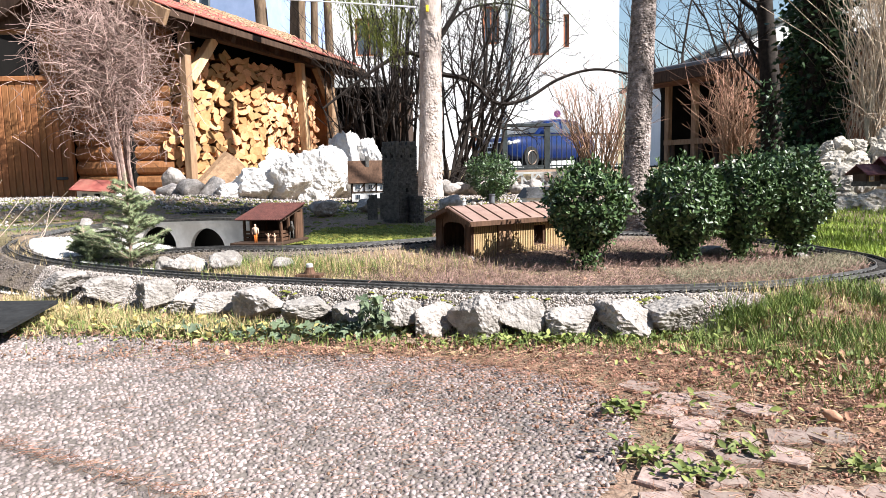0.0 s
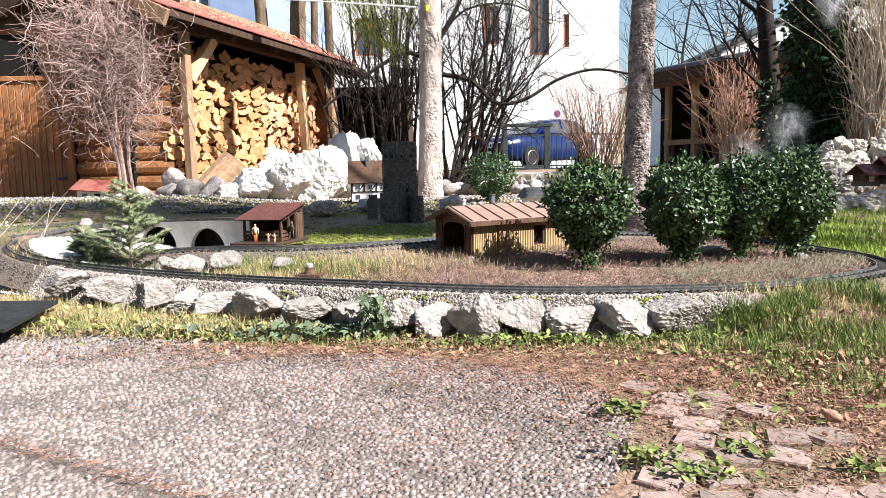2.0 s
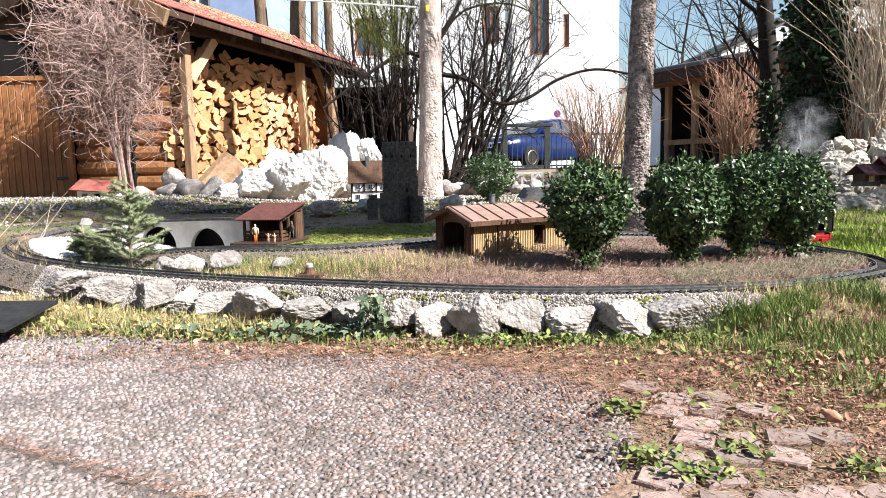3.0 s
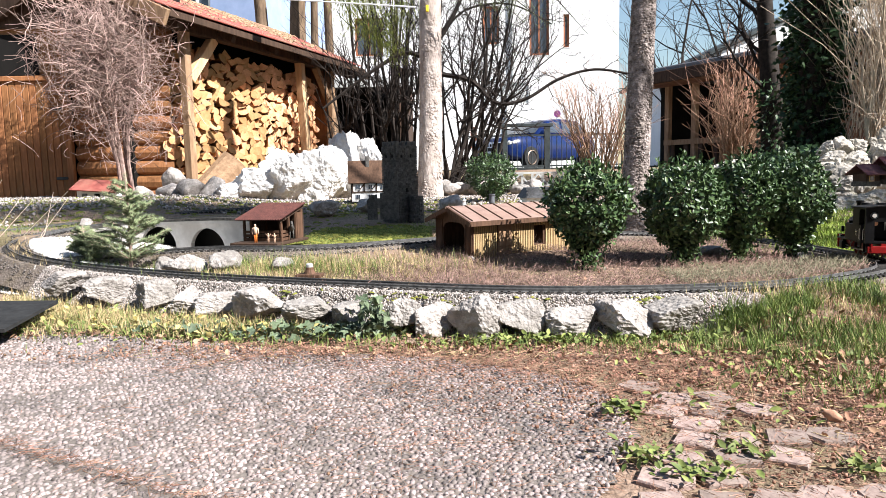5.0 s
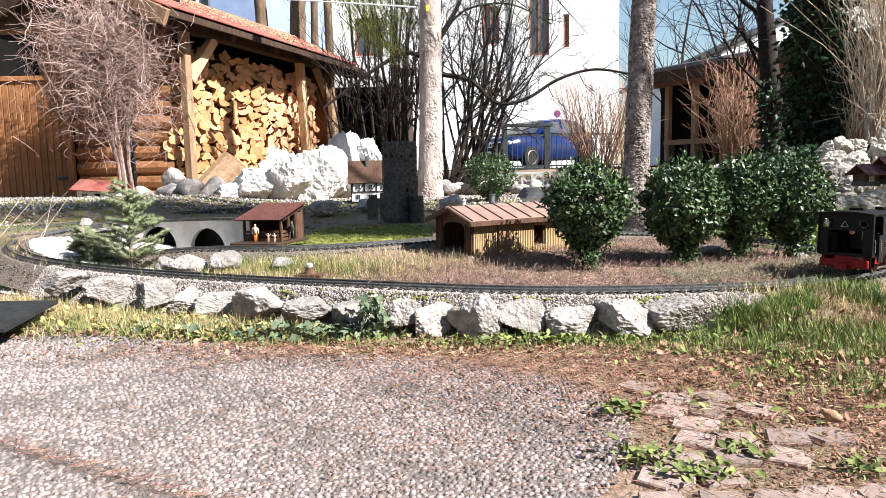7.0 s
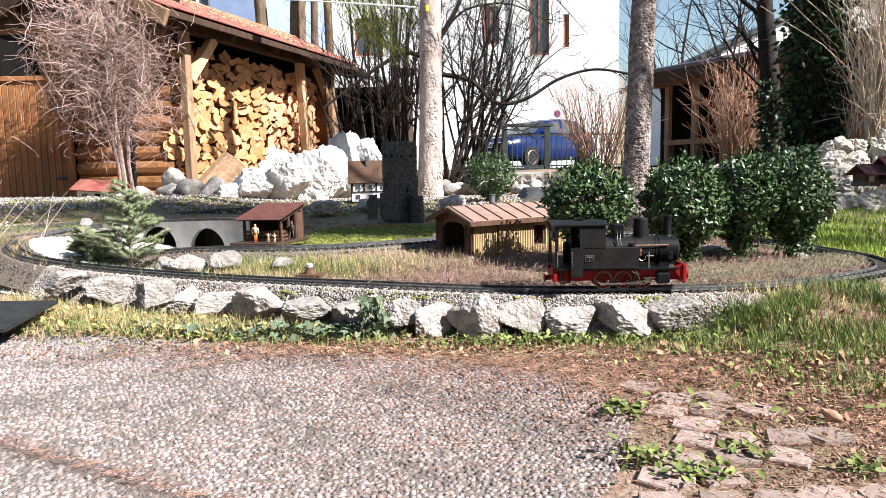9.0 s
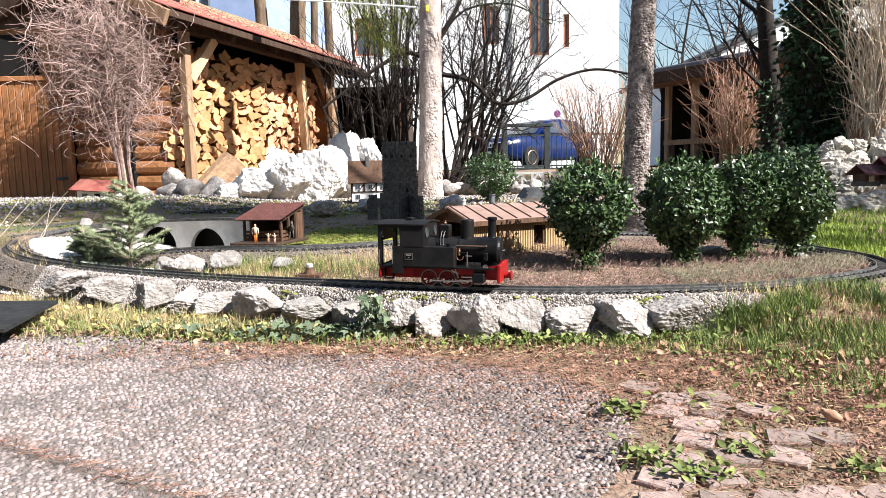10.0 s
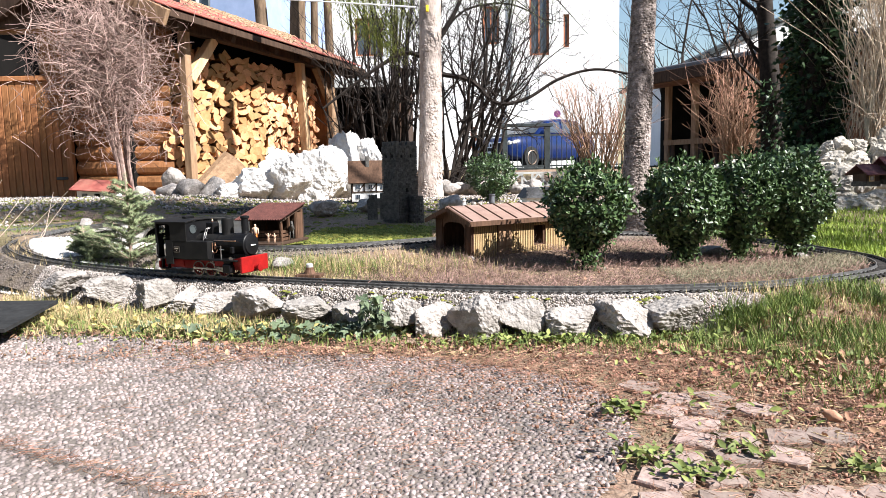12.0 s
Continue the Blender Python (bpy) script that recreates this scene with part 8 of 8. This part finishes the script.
def plants():
    box_bush(0.505, 2.36, 0.083, 0.143, 0.22, 1, 7200, rz=0.155)
    box_bush(0.87, 2.45, 0.083, 0.152, 0.21, 2, 7800, rz=0.165, label="clipped dark green box bush beside the spruce trunk")
    box_bush(1.125, 2.55, 0.075, 0.132, 0.22, 3, 6400, rz=0.165, label="dark green box bush grown into its neighbour")
    box_bush(1.335, 2.58, 0.075, 0.136, 0.23, 4, 6600, rz=0.168, label="broad dark green box bush at the end of the row")
    box_bush(0.36, 5.0, 0.2, 0.185, 0.19, 5, 5200, False, "rounded box bush behind the model shed", rz=0.165)
    bramble()
    trees()
    unseen_shade_tree()
    young_spruce(-1.225, 2.64, 0.1, 0.36, 3)
    young_spruce(-1.49, 2.8, 0.12, 0.13, 6, label="tiny spruce seedling in the pale gravel")
    young_spruce(-1.4, 2.72, 0.11, 0.1, 8, label="low bushy spruce seedling beside the track")
    low_plants()


# ---------------------------------------------------------------- build
ground()
SIDING = railway()
street()
white_house()
sky_block()
carport()
veranda()
car()
railing()
wood_shed()
boulders()
loco_shed()
halt_hut()
statuette("figurine", "small figurine with orange trousers on the platform", 0.078, pose(-0.785, 2.835, 0.16), "orange")
statuette("figurine", "tiny pale figurine with raised arms", 0.04, pose(-0.728, 2.82, 0.16), "skin", 0.9)
statuette("figurine", "tiny pale figurine waving beside the platform edge", 0.04, pose(-0.7, 2.812, 0.16), "skin", 0.6)
animal()
castle()
timber_house()
small_houses()
viaduct()
truss_bridge()
mat_and_device()
LOCO, WHEELS, RODS = locomotive()
PUFFS = [smoke_puff(3, 0.13, "thin white steam drifting above the bushes"), smoke_puff(5, 0.13, "pale steam puff trailing the chimney"), smoke_puff(8, 0.13, "wispy white steam cloud rising"), smoke_puff(12, 0.13, "small white steam puff over the bushes")]
plants()
border_stones()
ballast()
patio()
firewood()

# distance run by the locomotive along the line: seconds, metres
RUN = [(0.0, 3.0), (1.0, 3.11), (2.0, 3.24), (2.5, 3.32), (3.2, 3.43), (4.0, 3.67), (4.8, 3.96), (5.5, 4.13), (6.0, 4.245), (6.5, 4.36), (7.0, 4.48), (7.2, 4.54),
       (8.0, 4.82), (8.8, 5.235), (9.0, 5.36), (9.5, 5.63), (10.0, 5.85), (10.5, 6.03), (11.0, 6.18), (11.5, 6.39), (12.0, 6.69)]


def run_at(t):
    """Smooth distance at t seconds."""
    for i in range(len(RUN) - 1):
        if t <= RUN[i + 1][0] or i == len(RUN) - 2:
            (t0, a), (t1, b) = RUN[i], RUN[i + 1]
            v = (b - a) / (t1 - t0)
            va = v if i == 0 else 0.5 * (v + (a - RUN[i - 1][1]) / (t0 - RUN[i - 1][0]))
            vb = v if i == len(RUN) - 2 else 0.5 * (v + (RUN[i + 2][1] - b) / (RUN[i + 2][0] - t1))
            u, h = (t - t0) / (t1 - t0), t1 - t0
            return (2 * u ** 3 - 3 * u * u + 1) * a + (u ** 3 - 2 * u * u + u) * h * va + (-2 * u ** 3 + 3 * u * u) * b + (u ** 3 - u * u) * h * vb


def loco_pose(t):
    s = run_at(t)
    a, b = on_line(s + 0.054), on_line(s - 0.054)
    x = (b - a).normalized()
    y = Vector((-x.y, x.x, 0)).normalized()
    z = x.cross(y)
    o = (a + b) / 2
    return Matrix(((x.x, y.x, z.x, o.x), (x.y, y.y, z.y, o.y), (x.z, y.z, z.z, o.z), (0, 0, 0, 1)))


def motions():
    walk(LOCO, [(k / 10, loco_pose(k / 10)) for k in range(121)])
    s0 = run_at(0)
    for w, x, s in WHEELS:
        walk(w, [(k / 30, pose(x, s * 0.0255, WHEEL_R, 0, -math.degrees((run_at(k / 30) - s0) / WHEEL_R) + (0 if s < 0 else 90), 0)) for k in range(361)])
    for rod, con, s in RODS:
        rows, rows2 = [], []
        for k in range(361):
            a = (run_at(k / 30) - s0) / WHEEL_R - (0 if s < 0 else math.pi / 2)
            cx, cz = 0.0105 * math.cos(a), 0.0105 * math.sin(a)
            rows.append((k / 30, pose(cx, s * 0.036, WHEEL_R + cz)))
            rows2.append((k / 30, pose(cx, s * 0.041, WHEEL_R + cz, 0, math.degrees(math.asin(cz / 0.072)), 0)))
        walk(rod, rows)
        walk(con, rows2)
    # steam: each puff leaves the chimney behind the bushes, rises, drifts to the right and is gone from view
    drift = [[(0.0, 1.2, 3.36, 0.3), (0.4, 1.23, 3.36, 0.52), (0.8, 1.27, 3.36, 0.56), (1.2, 1.47, 3.4, 0.7), (1.6, 1.78, 3.5, 0.92), (2.2, 2.2, 3.7, 1.5), (3.0, 2.9, 3.9, 2.6), (12.0, 9.0, 6.0, 12.0)],
             [(0.0, 1.22, 3.36, 0.2), (0.7, 1.26, 3.36, 0.3), (1.1, 1.3, 3.36, 0.5), (1.6, 1.56, 3.4, 0.56), (2.0, 1.74, 3.45, 0.62), (2.4, 2.3, 3.6, 1.2), (3.0, 3.2, 3.8, 2.2), (4.2, 4.6, 4.0, 4.0), (12.0, 10.0, 6.0, 12.0)],
             [(0.0, 1.24, 3.36, 0.2), (1.5, 1.38, 3.34, 0.25), (2.0, 1.46, 3.3, 0.48), (2.4, 1.68, 3.34, 0.58), (3.0, 1.82, 3.4, 0.64), (3.2, 1.93, 3.4, 0.7), (4.2, 3.1, 3.6, 1.9), (12.0, 10.0, 6.0, 11.0)],
             [(0.0, 1.26, 3.36, 0.2), (2.2, 1.5, 3.26, 0.25), (2.6, 1.58, 3.22, 0.48), (3.0, 1.68, 3.2, 0.53), (3.2, 1.74, 3.2, 0.57), (4.4, 2.9, 3.4, 1.6), (12.0, 10.0, 6.0, 10.0)]]
    for puff, rows in zip(PUFFS, drift):
        walk(puff, [(t, pose(x, y, z, 0, 0, 25 * math.sin(t))) for t, x, y, z in rows])


motions()
